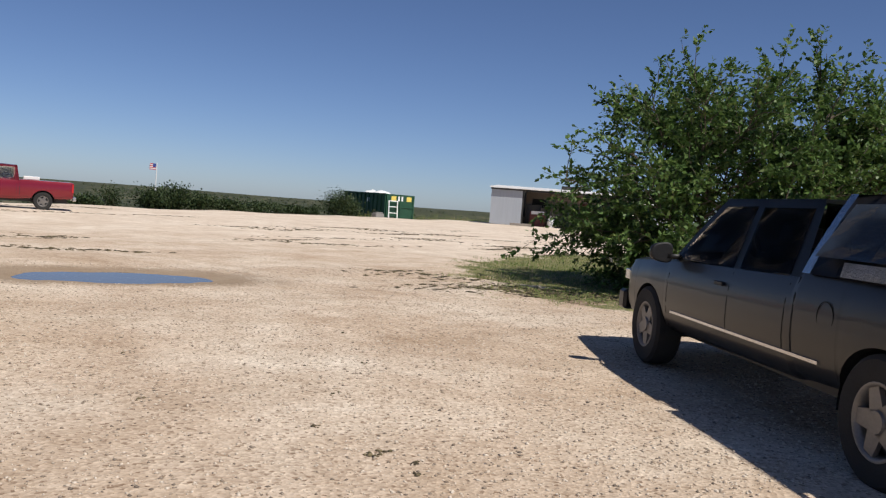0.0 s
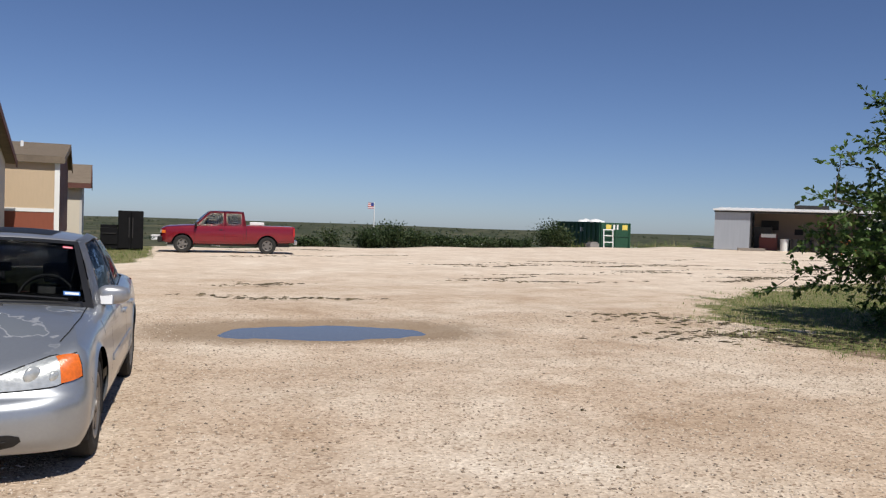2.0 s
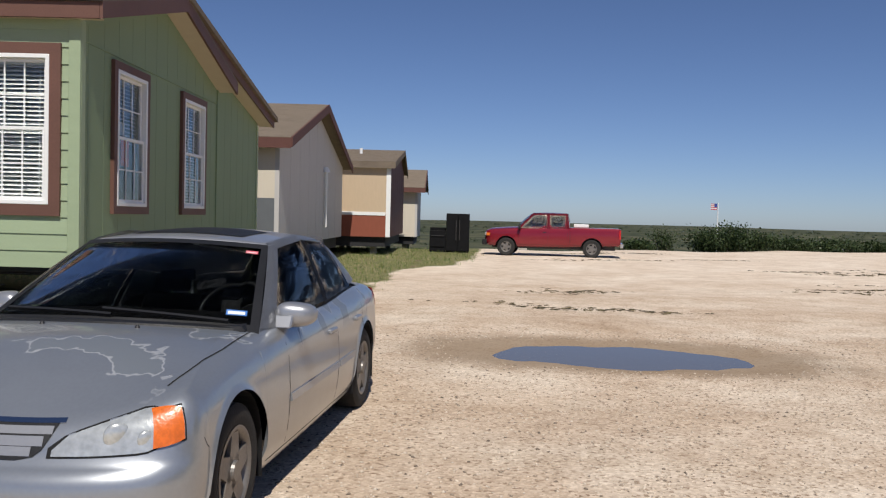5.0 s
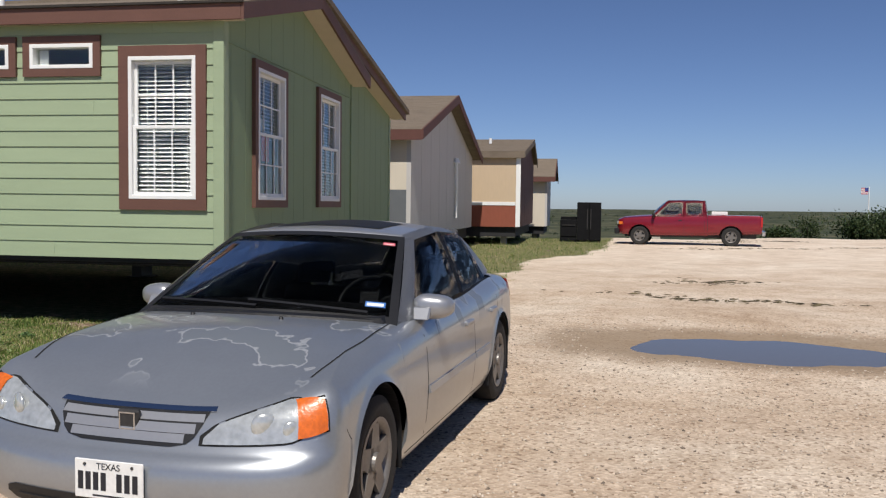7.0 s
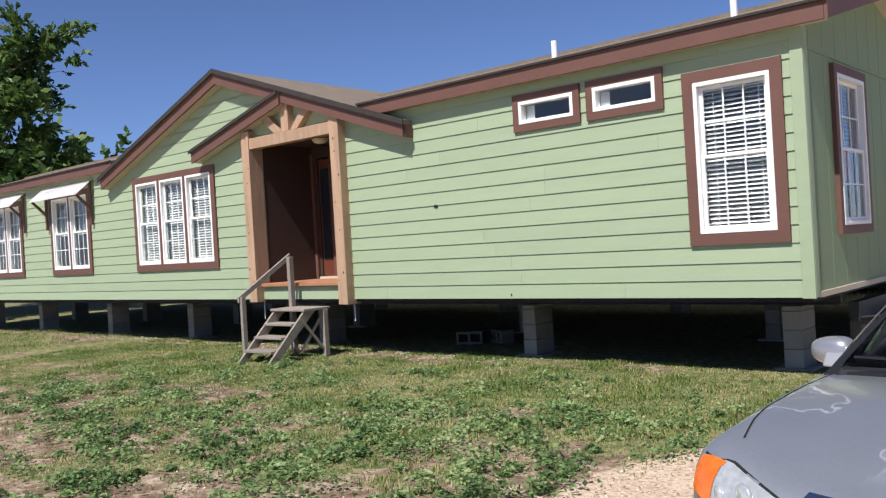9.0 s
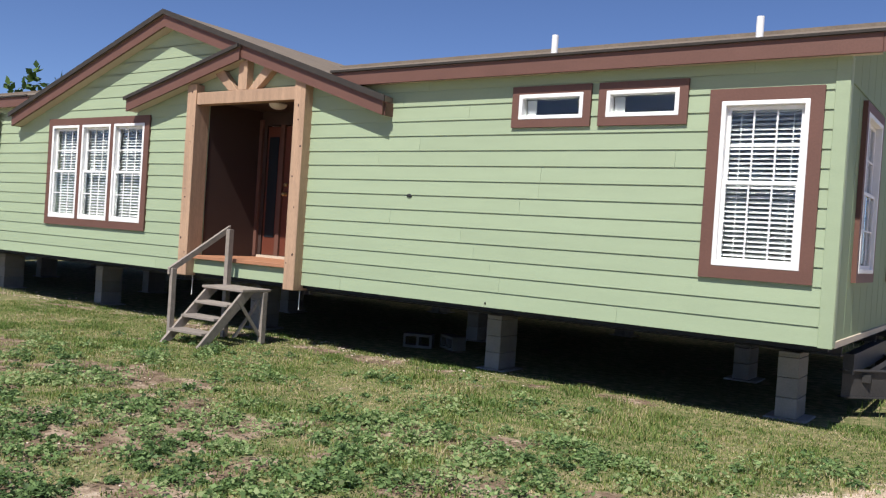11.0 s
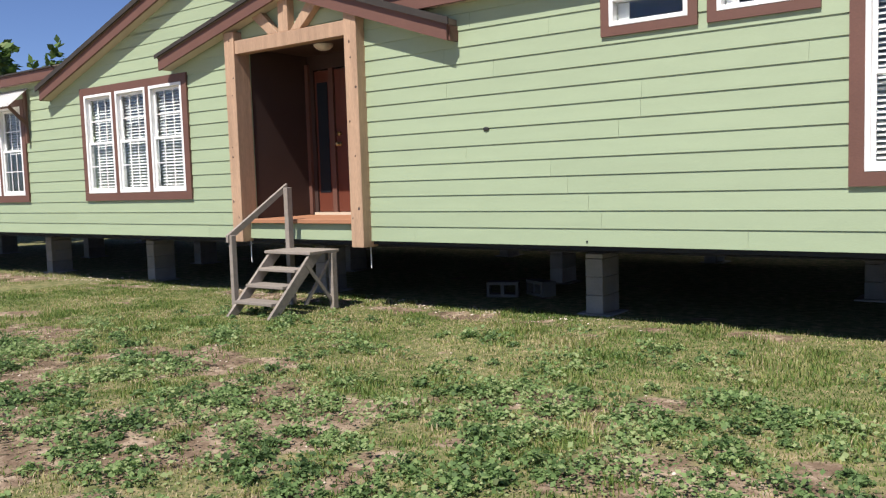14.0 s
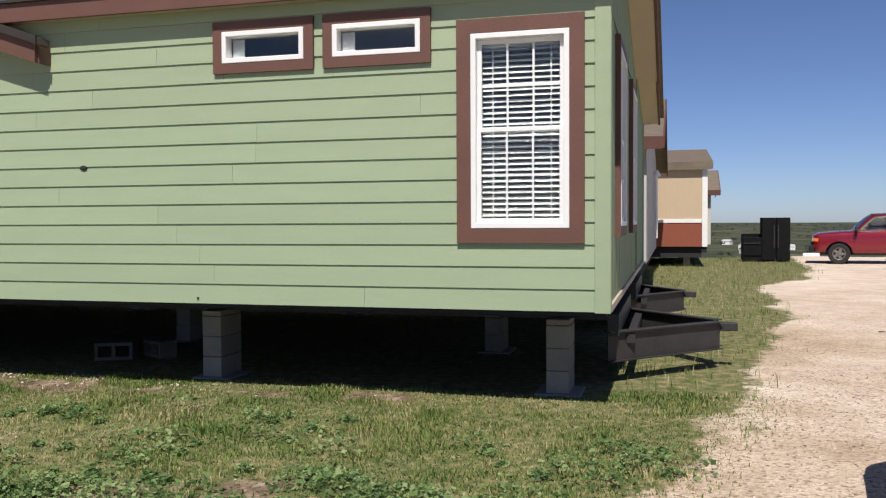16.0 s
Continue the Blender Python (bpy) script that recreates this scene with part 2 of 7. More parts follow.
    field = ramp_node(noise_tex(0.02, 6, 0.7), [(0.34, (0.025, 0.034, 0.018)), (0.5, (0.055, 0.062, 0.034)), (0.6, (0.10, 0.095, 0.055)), (0.75, (0.27, 0.22, 0.15))])
    col = mix(attr("field"), col, field)
    l.new(col, b.inputs["Base Color"])
    bp = n.new("ShaderNodeBump")
    bp.inputs["Strength"].default_value, bp.inputs["Distance"].default_value = 0.5, 0.013
    add = n.new("ShaderNodeMath")
    add.operation = "ADD"
    l.new(vor.outputs["Distance"], add.inputs[0]), l.new(noise_tex(14, 6, 0.7), add.inputs[1])
    l.new(add.outputs[0], bp.inputs["Height"])
    l.new(bp.outputs[0], b.inputs["Normal"])
    return m


me.materials.append(ground_material())
g = grass_mask(X, Y)
float_layer(me, "grass", g)
float_layer(me, "bare", bare_mask(X, Y))
pd = puddle(X, Y)
float_layer(me, "wet", (1 - ramp(pd + 0.10 * smooth_noise(X, Y, 0.8, 7), 0.0, 0.55)) * 0.75)
float_layer(me, "stones", 1 - ramp(np.hypot(X - 2, Y - 5), 9, 26) * 0.85)
float_layer(me, "field", np.maximum(ramp(Y - (44.7 + 0.33 * (X - 10)), 0, 1.5), np.maximum(ramp(-X, 32, 60), ramp(X - 0.3 * Y, 38, 60))))

# the puddle
WATER = bpy.data.materials.new("puddle_water")
WATER.use_nodes = True
wb = WATER.node_tree.nodes["Principled BSDF"]
wb.inputs["Base Color"].default_value, wb.inputs["Roughness"].default_value, wb.inputs["IOR"].default_value = (0.115, 0.098, 0.078, 1), 0.05, 1.33
bm = bmesh.new()
ringv = []
for i in range(72):
    q = 2 * math.pi * i / 72
    cq, sq = math.cos(q), math.sin(q)
    x = 3.15 + 1.8 * math.copysign(abs(cq) ** 0.714, cq)
    ringv.append(bm.verts.new((x, 12.72 - 0.06 * (x - 3.1) + 0.92 * math.copysign(abs(sq) ** 0.714, sq), 0.101)))
bm.faces.new(ringv)
tagged(part("puddle", bm, WATER), "shallow muddy rain puddle on the gravel", "puddle", kind="structure")


def island_mat(name, stops, rough=0.6, trans=0.25, patchy=0.0):
    """Foliage whose leaves differ one from the next."""
    m = bpy.data.materials.new(name)
    m.use_nodes = True
    n, l = m.node_tree.nodes, m.node_tree.links
    b = n["Principled BSDF"]
    b.inputs["Roughness"].default_value, b.inputs["Specular IOR Level"].default_value = rough, 0.3
    geo = n.new("ShaderNodeNewGeometry")
    r = n.new("ShaderNodeValToRGB")
    e = r.color_ramp.elements
    while len(e) < len(stops):
        e.new(0.5)
    for el, (p, c) in zip(e, stops):
        el.position, el.color = p, (*c, 1)
    pick = geo.outputs["Random Per Island"]
    if patchy:
        co, no, ad = n.new("ShaderNodeTexCoord"), n.new("ShaderNodeTexNoise"), n.new("ShaderNodeMath")
        no.inputs["Scale"].default_value, no.inputs["Detail"].default_value = patchy, 4
        l.new(co.outputs["Object"], no.inputs["Vector"])
        mr = n.new("ShaderNodeMapRange")
        mr.inputs["From Min"].default_value, mr.inputs["From Max"].default_value = 0.36, 0.64
        mr.inputs["To Min"].default_value, mr.inputs["To Max"].default_value = -0.30, 0.42
        l.new(no.outputs["Fac"], mr.inputs[0])
        ad.operation, ad.use_clamp = "ADD", True
        l.new(pick, ad.inputs[0]), l.new(mr.outputs[0], ad.inputs[1])
        pick = ad.outputs[0]
    l.new(pick, r.inputs[0])
    l.new(r.outputs[0], b.inputs["Base Color"])
    if trans:
        tr = n.new("ShaderNodeBsdfTranslucent")
        l.new(r.outputs[0], tr.inputs["Color"])
        mx = n.new("ShaderNodeMixShader")
        mx.inputs[0].default_value = trans
        l.new(b.outputs[0], mx.inputs[1]), l.new(tr.outputs[0], mx.inputs[2])
        l.new(mx.outputs[0], n["Material Output"].inputs["Surface"])
    return m


def raw(name, verts, faces, material, parent=None):
    me = bpy.data.meshes.new(name)
    k = faces.shape[1]
    me.vertices.add(len(verts))
    me.vertices.foreach_set("co", np.ascontiguousarray(verts, dtype=np.float32).ravel())
    me.loops.add(faces.size)
    me.loops.foreach_set("vertex_index", np.ascontiguousarray(faces, dtype=np.int32).ravel())
    me.polygons.add(len(faces))
    me.polygons.foreach_set("loop_start", np.arange(0, faces.size, k, dtype=np.int32))
    me.update(calc_edges=True)
    me.validate()
    me.materials.append(material)
    ob = new(name, me)
    if parent:
        ob.parent = parent
    return ob


GRASS = island_mat("grass_blade", [(0.0, (0.085, 0.15, 0.03)), (0.4, (0.155, 0.24, 0.055)), (0.68, (0.26, 0.31, 0.09)), (0.9, (0.38, 0.35, 0.14)), (1.0, (0.54, 0.45, 0.27))], 0.6, 0.4, 0.9)
WEED = island_mat("weed_leaf", [(0.0, (0.08, 0.135, 0.05)), (0.45, (0.155, 0.25, 0.085)), (0.8, (0.25, 0.36, 0.13)), (1.0, (0.37, 0.44, 0.2))], 0.6, 0.4, 1.6)
STONE = island_mat("limestone_chip", [(0.0, (0.15, 0.12, 0.095)), (0.24, (0.33, 0.265, 0.20)), (0.5, (0.52, 0.43, 0.335)), (1.0, (0.66, 0.57, 0.47))], 0.9, 0)
DEBRIS = island_mat("dry_litter", [(0.0, (0.05, 0.04, 0.025)), (0.5, (0.11, 0.09, 0.05)), (1.0, (0.20, 0.16, 0.09))], 0.9, 0)
R = np.random.RandomState(21)


def blades(name, label, x0, x1, y0, y1, count, hmin, hmax, keep):
    x, y = R.uniform(x0, x1, count), R.uniform(y0, y1, count)
    ok = keep(x, y)
    x, y = x[ok], y[ok]
    k = len(x)
    z = ground_z(x, y) - 0.005
    tuft = 0.5 + 0.9 * np.clip(0.6 * smooth_noise(x, y, 0.45, 31) + 0.6 * smooth_noise(x, y, 1.9, 32) + 0.2, 0, 1.7)
    h = R.uniform(hmin, hmax, k) * tuft
    a, lean = R.uniform(0, 6.28, k), R.uniform(0.1, 0.9, k) * h
    w = R.uniform(0.0028, 0.006, k)
    base = np.stack([x, y, z], -1)
    side = np.stack([np.cos(a), np.sin(a), np.zeros(k)], -1) * w[:, None]
    d = np.stack([-np.sin(a), np.cos(a), np.zeros(k)], -1)
    mid = base + d * (lean * 0.35)[:, None] + np.stack([np.zeros(k), np.zeros(k), h * 0.6], -1)
    tip = base + d * lean[:, None] + np.stack([np.zeros(k), np.zeros(k), h], -1)
    v = np.stack([base - side, base + side, mid + side * 0.7, mid - side * 0.7, tip], 1).reshape(-1, 3)
    i = np.arange(k)[:, None] * 5
    f = np.concatenate([i + np.array([[0, 1, 2]]), i + np.array([[0, 2, 3]]), i + np.array([[3, 2, 4]])])
    return tagged(raw(name, v, f, GRASS), label, "grass", kind="stuff")


def in_yard(x, y):
    p = grass_mask(x, y) * (1 - 0.93 * bare_mask(x, y))
    under = (x < -2.6) & (y > 12.9) & (y < 19.8)
    return (R.uniform(0, 1, len(x)) < p) & ~under


blades("lawn", "short patchy lawn of green and straw-coloured grass", -15, -0.8, 6.0, 13.2, 340000, 0.015, 0.052, in_yard)
blades("lawn", "thin grass running back beside the homes", -24, 3.0, 12.9, 40, 60000, 0.05, 0.16, lambda x, y: in_yard(x, y) & ~((x < -2.6) & (y < 20)))
blades("lawn", "thin grass far along the home", -27, -16, 8, 13.2, 40000, 0.03, 0.08, in_yard)
blades("lawn", "grass island under the tree", 8, 29, 6.5, 21, 150000, 0.02, 0.075, lambda x, y: (R.uniform(0, 1, len(x)) < grass_mask(x, y) * 0.9))
blades("tall_grass", "tall dry grass along the edge of the lot", 30, 60, 50, 60, 14000, 0.2, 0.7, lambda x, y: y > 44.8 + 0.33 * (x - 10))

# broad-leaved weeds in clumps
CLUMPS = ((-2.3, 10.8), (-3.4, 9.9), (-4.1, 9.5), (-5.4, 9.0), (-5.3, 9.6), (-4.5, 9.45), (-5.7, 8.2), (-7.0, 8.4), (-3.8, 8.55), (-3.2, 7.6), (-4.2, 7.0), (-6.4, 7.4), (-8.0, 7.8), (-9.1, 7.8), (-6.9, 7.7))
cx, cy = R.uniform(-11, -1.9, 3800), R.uniform(6.2, 11.6, 3800)
p = ramp(smooth_noise(cx, cy, 1.5, 41) + 0.3 * smooth_noise(cx, cy, 0.5, 42) - 0.26 * np.abs(cy - 8.2), -0.25, 0.4)
p = p * 0.8
for ux, uy in CLUMPS:
    p = np.maximum(p, np.exp(-((cx - ux) ** 2 + (2 * (cy - uy)) ** 2) / 0.16))
ok = (R.uniform(0, 1, 3800) < 0.06 + p * 0.85) & (grass_mask(cx, cy) > 0.4)
cx, cy = cx[ok], cy[ok]
k, q = len(cx), 105
rad = 0.04 + 0.20 * R.uniform(0, 1, k) ** 2.0
a, rr = R.uniform(0, 6.28, (k, q)), R.uniform(0, 1, (k, q)) ** 0.6 * rad[:, None] * (1 + 0.35 * np.sin(R.uniform(0, 6.28, (k, 1)) + 3 * R.uniform(0, 6.28, (k, q))))
lx, ly = (cx[:, None] + rr * np.cos(a)).ravel(), (cy[:, None] + rr * np.sin(a)).ravel()
hz = (0.13 * np.clip(1 - (rr / rad[:, None]) ** 2, 0.05, 1) * (rad[:, None] / 0.2) * R.uniform(0.3, 1, (k, q))).ravel() + 0.012
c = np.stack([lx, ly, ground_z(lx, ly) + hz], -1)
u = R.normal(0, 1, (len(c), 3)) * [1, 1, 0.35]
u /= np.linalg.norm(u, axis=1)[:, None]
w = np.cross(u, R.normal(0, 1, (len(c), 3)) * [0.4, 0.4, 1])
w /= np.linalg.norm(w, axis=1)[:, None]
s = (0.006 + 0.018 * R.uniform(0, 1, len(c)) ** 1.8)[:, None]
v = np.stack([c - u * s, c + w * s * 0.8, c + u * s, c - w * s * 0.8], 1).reshape(-1, 3)
f = np.arange(len(c))[:, None] * 4 + np.array([[0, 1, 2, 3]])
tagged(raw("weeds", v, f, WEED), "low clumps of broad-leaved green weeds in the yard", "weeds", kind="stuff")


def stones(name, label, x, y, smin, smax, material, flat=0.6, sink=0.3, long=1.0, spread=6.28):
    k = len(x)
    s = R.uniform(0, 1, k) ** 2.2 * (smax - smin) + smin
    z = ground_z(x, y) + s * flat * (0.5 - sink)
    o = np.array([[1, 0, 0], [0, 1, 0], [-1, 0, 0], [0, -1, 0], [0.2, 0.1, 1], [0, 0, -1]], float)
    j = o[None] * R.uniform(0.6, 1.2, (k, 6, 3)) * s[:, None, None] * [long, 1, flat]
    an = R.uniform(0, 1, k) * spread - spread / 2
    ca, sa = np.cos(an)[:, None], np.sin(an)[:, None]
    j = np.stack([j[..., 0] * ca - j[..., 1] * sa, j[..., 0] * sa + j[..., 1] * ca, j[..., 2]], -1)
    v = (j + np.stack([x, y, z], -1)[:, None]).reshape(-1, 3)
    t = np.array([[0, 1, 4], [1, 2, 4], [2, 3, 4], [3, 0, 4], [1, 0, 5], [2, 1, 5], [3, 2, 5], [0, 3, 5]])
    f = (np.arange(k)[:, None, None] * 6 + t[None]).reshape(-1, 3)
    return tagged(raw(name, v, f, material), label, "gravel" if material is STONE else "litter", kind="stuff")


x, y = R.uniform(-3.0, 10, 60000), 2.6 + 12 * R.uniform(0, 1, 60000) ** 1.3
ok = (grass_mask(x, y) < 0.35) & (puddle(x, y) > 0.05)
stones("gravel", "loose crushed limestone chips", x[ok], y[ok], 0.004, 0.017, STONE)
x, y = R.uniform(-12, -1.5, 2200), R.uniform(6, 12.9, 2200)
ok = (bare_mask(x, y) > 0.3) & (x < -1.6)
stones("gravel", "small stones on the bare yard", x[ok], y[ok], 0.004, 0.02, STONE)
x, y = R.uniform(-12, -1.8, 22000), R.uniform(5.8, 12.6, 22000)
ok = (bare_mask(x, y) > 0.15) & (grass_mask(x, y) > 0.4)
stones("thatch", "dead brown grass stems lying on the bare soil", x[ok], y[ok], 0.003, 0.011, DEBRIS, flat=0.5, sink=0.2, long=4.0)
# dry leaf litter in streaks over the lot
lx, ly = [], []
for i in range(44):
    x0, y0 = R.uniform(-1, 34), R.uniform(15, 42)
    if i >= 20:
        x0, y0 = R.uniform(12, 34), R.uniform(19, 30)
    k = R.randint(60, 190)
    ln = R.uniform(0.3, 0.9)
    ux = R.normal(0, ln, k) + R.choice([-1.0, 0, 0, 0.8], k)
    lx.append(x0 + ux), ly.append(y0 + R.uniform(-0.3, 0.3) * ux + R.normal(0, 0.07 + 0.16 * ln, k) * (R.uniform(0, 1, k) < 0.8) + 0.12 * np.sin(ux * 3))
for x0, y0, k in ((3.7, 20.5, 120), (7.8, 11.5, 60), (9.2, 12.6, 90), (8.6, 13.6, 90), (8.9, 11.3, 200), (9.7, 10.5, 260), (10.6, 9.8, 300), (11.6, 9.4, 260)):
    lx.append(x0 + R.normal(0, 0.5, k)), ly.append(y0 + R.normal(0, 0.25, k))
lx, ly = np.concatenate(lx), np.concatenate(ly)
stones("leaf_litter", "dark streaks of dry leaf litter on the gravel", lx, ly, 0.012, 0.075, DEBRIS, flat=0.2, sink=0.1, long=1.7, spread=2.6)

lx, ly = [], []
for x0, y0, k in ((2.21, 4.01, 20), (2.33, 3.78, 8), (2.22, 3.63, 12), (1.39, 5.53, 6), (2.09, 4.55, 12), (2.6, 5.2, 5), (3.4, 6.1, 6), (1.7, 7.0, 5), (4.1, 7.7, 6)):
    lx.append(x0 + R.normal(0, 0.035, k)), ly.append(y0 + R.normal(0, 0.02, k))
stones("clods", "small dark clods on the gravel", np.concatenate(lx), np.concatenate(ly), 0.006, 0.024, DEBRIS, flat=0.5, sink=0.2)
# ---- glass, blinds ----
def glass_mat(name, tint, rough=0.0):
    m = bpy.data.materials.new(name)
    m.use_nodes = True
    b = m.node_tree.nodes["Principled BSDF"]
    b.inputs["Base Color"].default_value = (*tint, 1)
    b.inputs["Transmission Weight"].default_value, b.inputs["Roughness"].default_value, b.inputs["IOR"].default_value = 1.0, rough, 1.45
    return m


GLASS = glass_mat("window_glass", (0.86, 0.9, 0.9))
BLIND = mat("blind", (0.7, 0.7, 0.68), 0.5, vary=0.04, bump=0)
DOOR = mat("mahogany_door", (0.13, 0.04, 0.024), 0.4, vary=0.2, scale=3, stretch=(6, 6, 0.7))
BRASS = mat("brass", (0.6, 0.45, 0.2), 0.3, 1.0, bump=0)
TIN = mat("white_tin", (0.8, 0.8, 0.78), 0.35, 0.1, vary=0.06)
# The siding green made darker, so the end wall's shade is in the colour.
GREEN_SHADED = mat("green_panel_shaded", (0.22, 0.29, 0.165), 0.65, vary=0.05, scale=1.2, fine=50, stretch=(1, 6, 1))
PORCH_FLOOR = mat("porch_boards", (0.36, 0.17, 0.09), 0.7, vary=0.2, stretch=(1, 6, 6))
LAMP = mat("lamp_glass", (0.75, 0.72, 0.62), 0.3, bump=0)
PAPER = mat("pink_notice", (0.75, 0.2, 0.16), 0.7)


def ring(bm, x0, x1, z0, z1, w, y0, y1):
    """A rectangular frame of width w."""
    o, i = ((x0, z0), (x1, z0), (x1, z1), (x0, z1)), ((x0 + w, z0 + w), (x1 - w, z0 + w), (x1 - w, z1 - w), (x0 + w, z1 - w))
    v = [[bm.verts.new((x, y, z)) for x, z in loop] for y in (y0, y1) for loop in (o, i)]
    for k in range(4):
        j = (k + 1) % 4
        for p, q in ((v[0], v[1]), (v[3], v[2]), (v[2], v[0]), (v[1], v[3])):
            bm.faces.new((p[k], p[j], q[j], q[k]))


def ease(parent, m):
    parent.matrix_local = m
    return parent


def house_window(house, m, lights, z0, z1, trim=0.115, mull=0.09, blinds=True, double=True, sill_side=True, wide_trim=None):
    """A vinyl window in a brown surround: lights is a list of (x0, x1) in the wall's own plane, -y outward."""
    a, b = lights[0][0], lights[-1][1]
    bm = bmesh.new()
    t = trim
    ring(bm, a - t, b + t, z0 - t, z1 + t, t, -0.045, 0.03)
    win = ease(part("window", bm, BROWN, house), m)
    for (p, q), (r, c) in zip(lights, lights[1:]):
        boxpart("mullion", (q, r, -0.043, 0.03, z0, z1), BROWN, win)
    for p, q in lights:
        fw = 0.042
        bm = bmesh.new()
        ring(bm, p, q, z0, z1, fw, -0.05, 0.06)
        frame_ob = part("window_frame", bm, WHITE, win, "white vinyl window frame", bevel=0.004)
        if double:
            mid = (z0 + z1) / 2 + 0.01
            for lo, hi, depth in ((mid - 0.02, z1 - fw, 0.012), (z0 + fw, mid + 0.02, -0.022)):
                bm = bmesh.new()
                ring(bm, p + fw, q - fw, lo, hi, 0.036, depth, depth + 0.03)
                part("sash", bm, WHITE, win, bevel=0.003)
                x0, x1, l0, l1 = p + fw + 0.036, q - fw - 0.036, lo + 0.036, hi - 0.036
                bm = bmesh.new()
                for i in (1, 2):
                    c = x0 + (x1 - x0) * i / 3
                    box(bm, c - 0.008, c + 0.008, depth + 0.006, depth + 0.014, l0, l1)
                c = (l0 + l1) / 2
                box(bm, x0, x1, depth + 0.004, depth + 0.016, c - 0.008, c + 0.008)
                part("muntin", bm, WHITE, win)
                bm = bmesh.new()
                box(bm, x0, x1, depth + 0.018, depth + 0.022, l0, l1)
                pane = part("pane", bm, GLASS, win)
                pane.visible_shadow = False
        else:
            bm = bmesh.new()
            box(bm, p + fw, q - fw, 0.02, 0.024, z0 + fw, z1 - fw)
            pane = part("pane", bm, GLASS, win)
            pane.visible_shadow = False
        if blinds:
            bm = bmesh.new()
            k, low = int((z1 - z0 - 0.1) / 0.045), z0 + 0.06
            if blinds == "half":
                low = (z0 + z1) / 2 - 0.05
            for i in range(k):
                z = z1 - 0.06 - i * 0.045
                if z < low:
                    break
                v = box(bm, p + fw, q - fw, 0.085, 0.128, z - 0.0015, z + 0.0015)
                for vert in v:
                    vert.co.z += (vert.co.y - 0.106) * 0.55
            for c in (0.2, 0.8):
                x = p + (q - p) * c
                box(bm, x - 0.004, x + 0.004, 0.082, 0.084, low, z1 - 0.05)
            box(bm, p + fw, q - fw, 0.08, 0.13, z1 - 0.09, z1 - 0.05)
            part("blind", bm, BLIND, win, "white slatted blind")
    return win


def wall_cells(bm, x0, x1, z0, z1, y0, y1, holes):
    """A wall with openings, as a mesh of blocks round them."""
    xs = sorted({x0, x1, *[c for h in holes for c in h[:2]]})
    zs = sorted({z0, z1, *[c for h in holes for c in h[2:]]})
    for a, b in zip(xs, xs[1:]):
        for c, d in zip(zs, zs[1:]):
            mx, mz = (a + b) / 2, (c + d) / 2
            if not any(h[0] < mx < h[1] and h[2] < mz < h[3] for h in holes):
                box(bm, a, b, y0, y1, c, d)
    bmesh.ops.remove_doubles(bm, verts=bm.verts[:], dist=0.0005)


# ---- the green home ----
FX0, FX1, FY, RY, Z0, ZE = -25.5, -2.5, 12.2, 19.9, 0.94, 3.46
home = thing("mobile_home", pose(0, 0, 0), "sage-green lap-sided manufactured home with brown trim, raised on block piers", "house")
W_BIG = [(-3.56, -2.79)]
W_TRI = [(-14.68, -13.914), (-13.823, -13.057), (-12.966, -12.2)]
W_D1, W_D2 = [(-18.30, -17.54), (-17.45, -16.69)], [(-21.62, -20.86), (-20.77, -20.01)]
W_S1, W_S2 = [(-5.725, -4.975)], [(-4.72, -3.97)]
WZ0, WZ1, SZ0, SZ1 = 1.582, 3.10, 2.985, 3.25
PORCH = (-10.92, -9.0, 1.17, ZE)
holes = [(w[0][0], w[-1][1], WZ0, WZ1) for w in (W_BIG, W_TRI, W_D1, W_D2)] + [(w[0][0], w[-1][1], SZ0, SZ1) for w in (W_S1, W_S2)] + [PORCH]
GP, GL, GR, GZ, GS = -11.66, -15.72, -7.48, 4.64, 0.337


def gable_z(x):
    return GZ - GS * abs(x - GP)


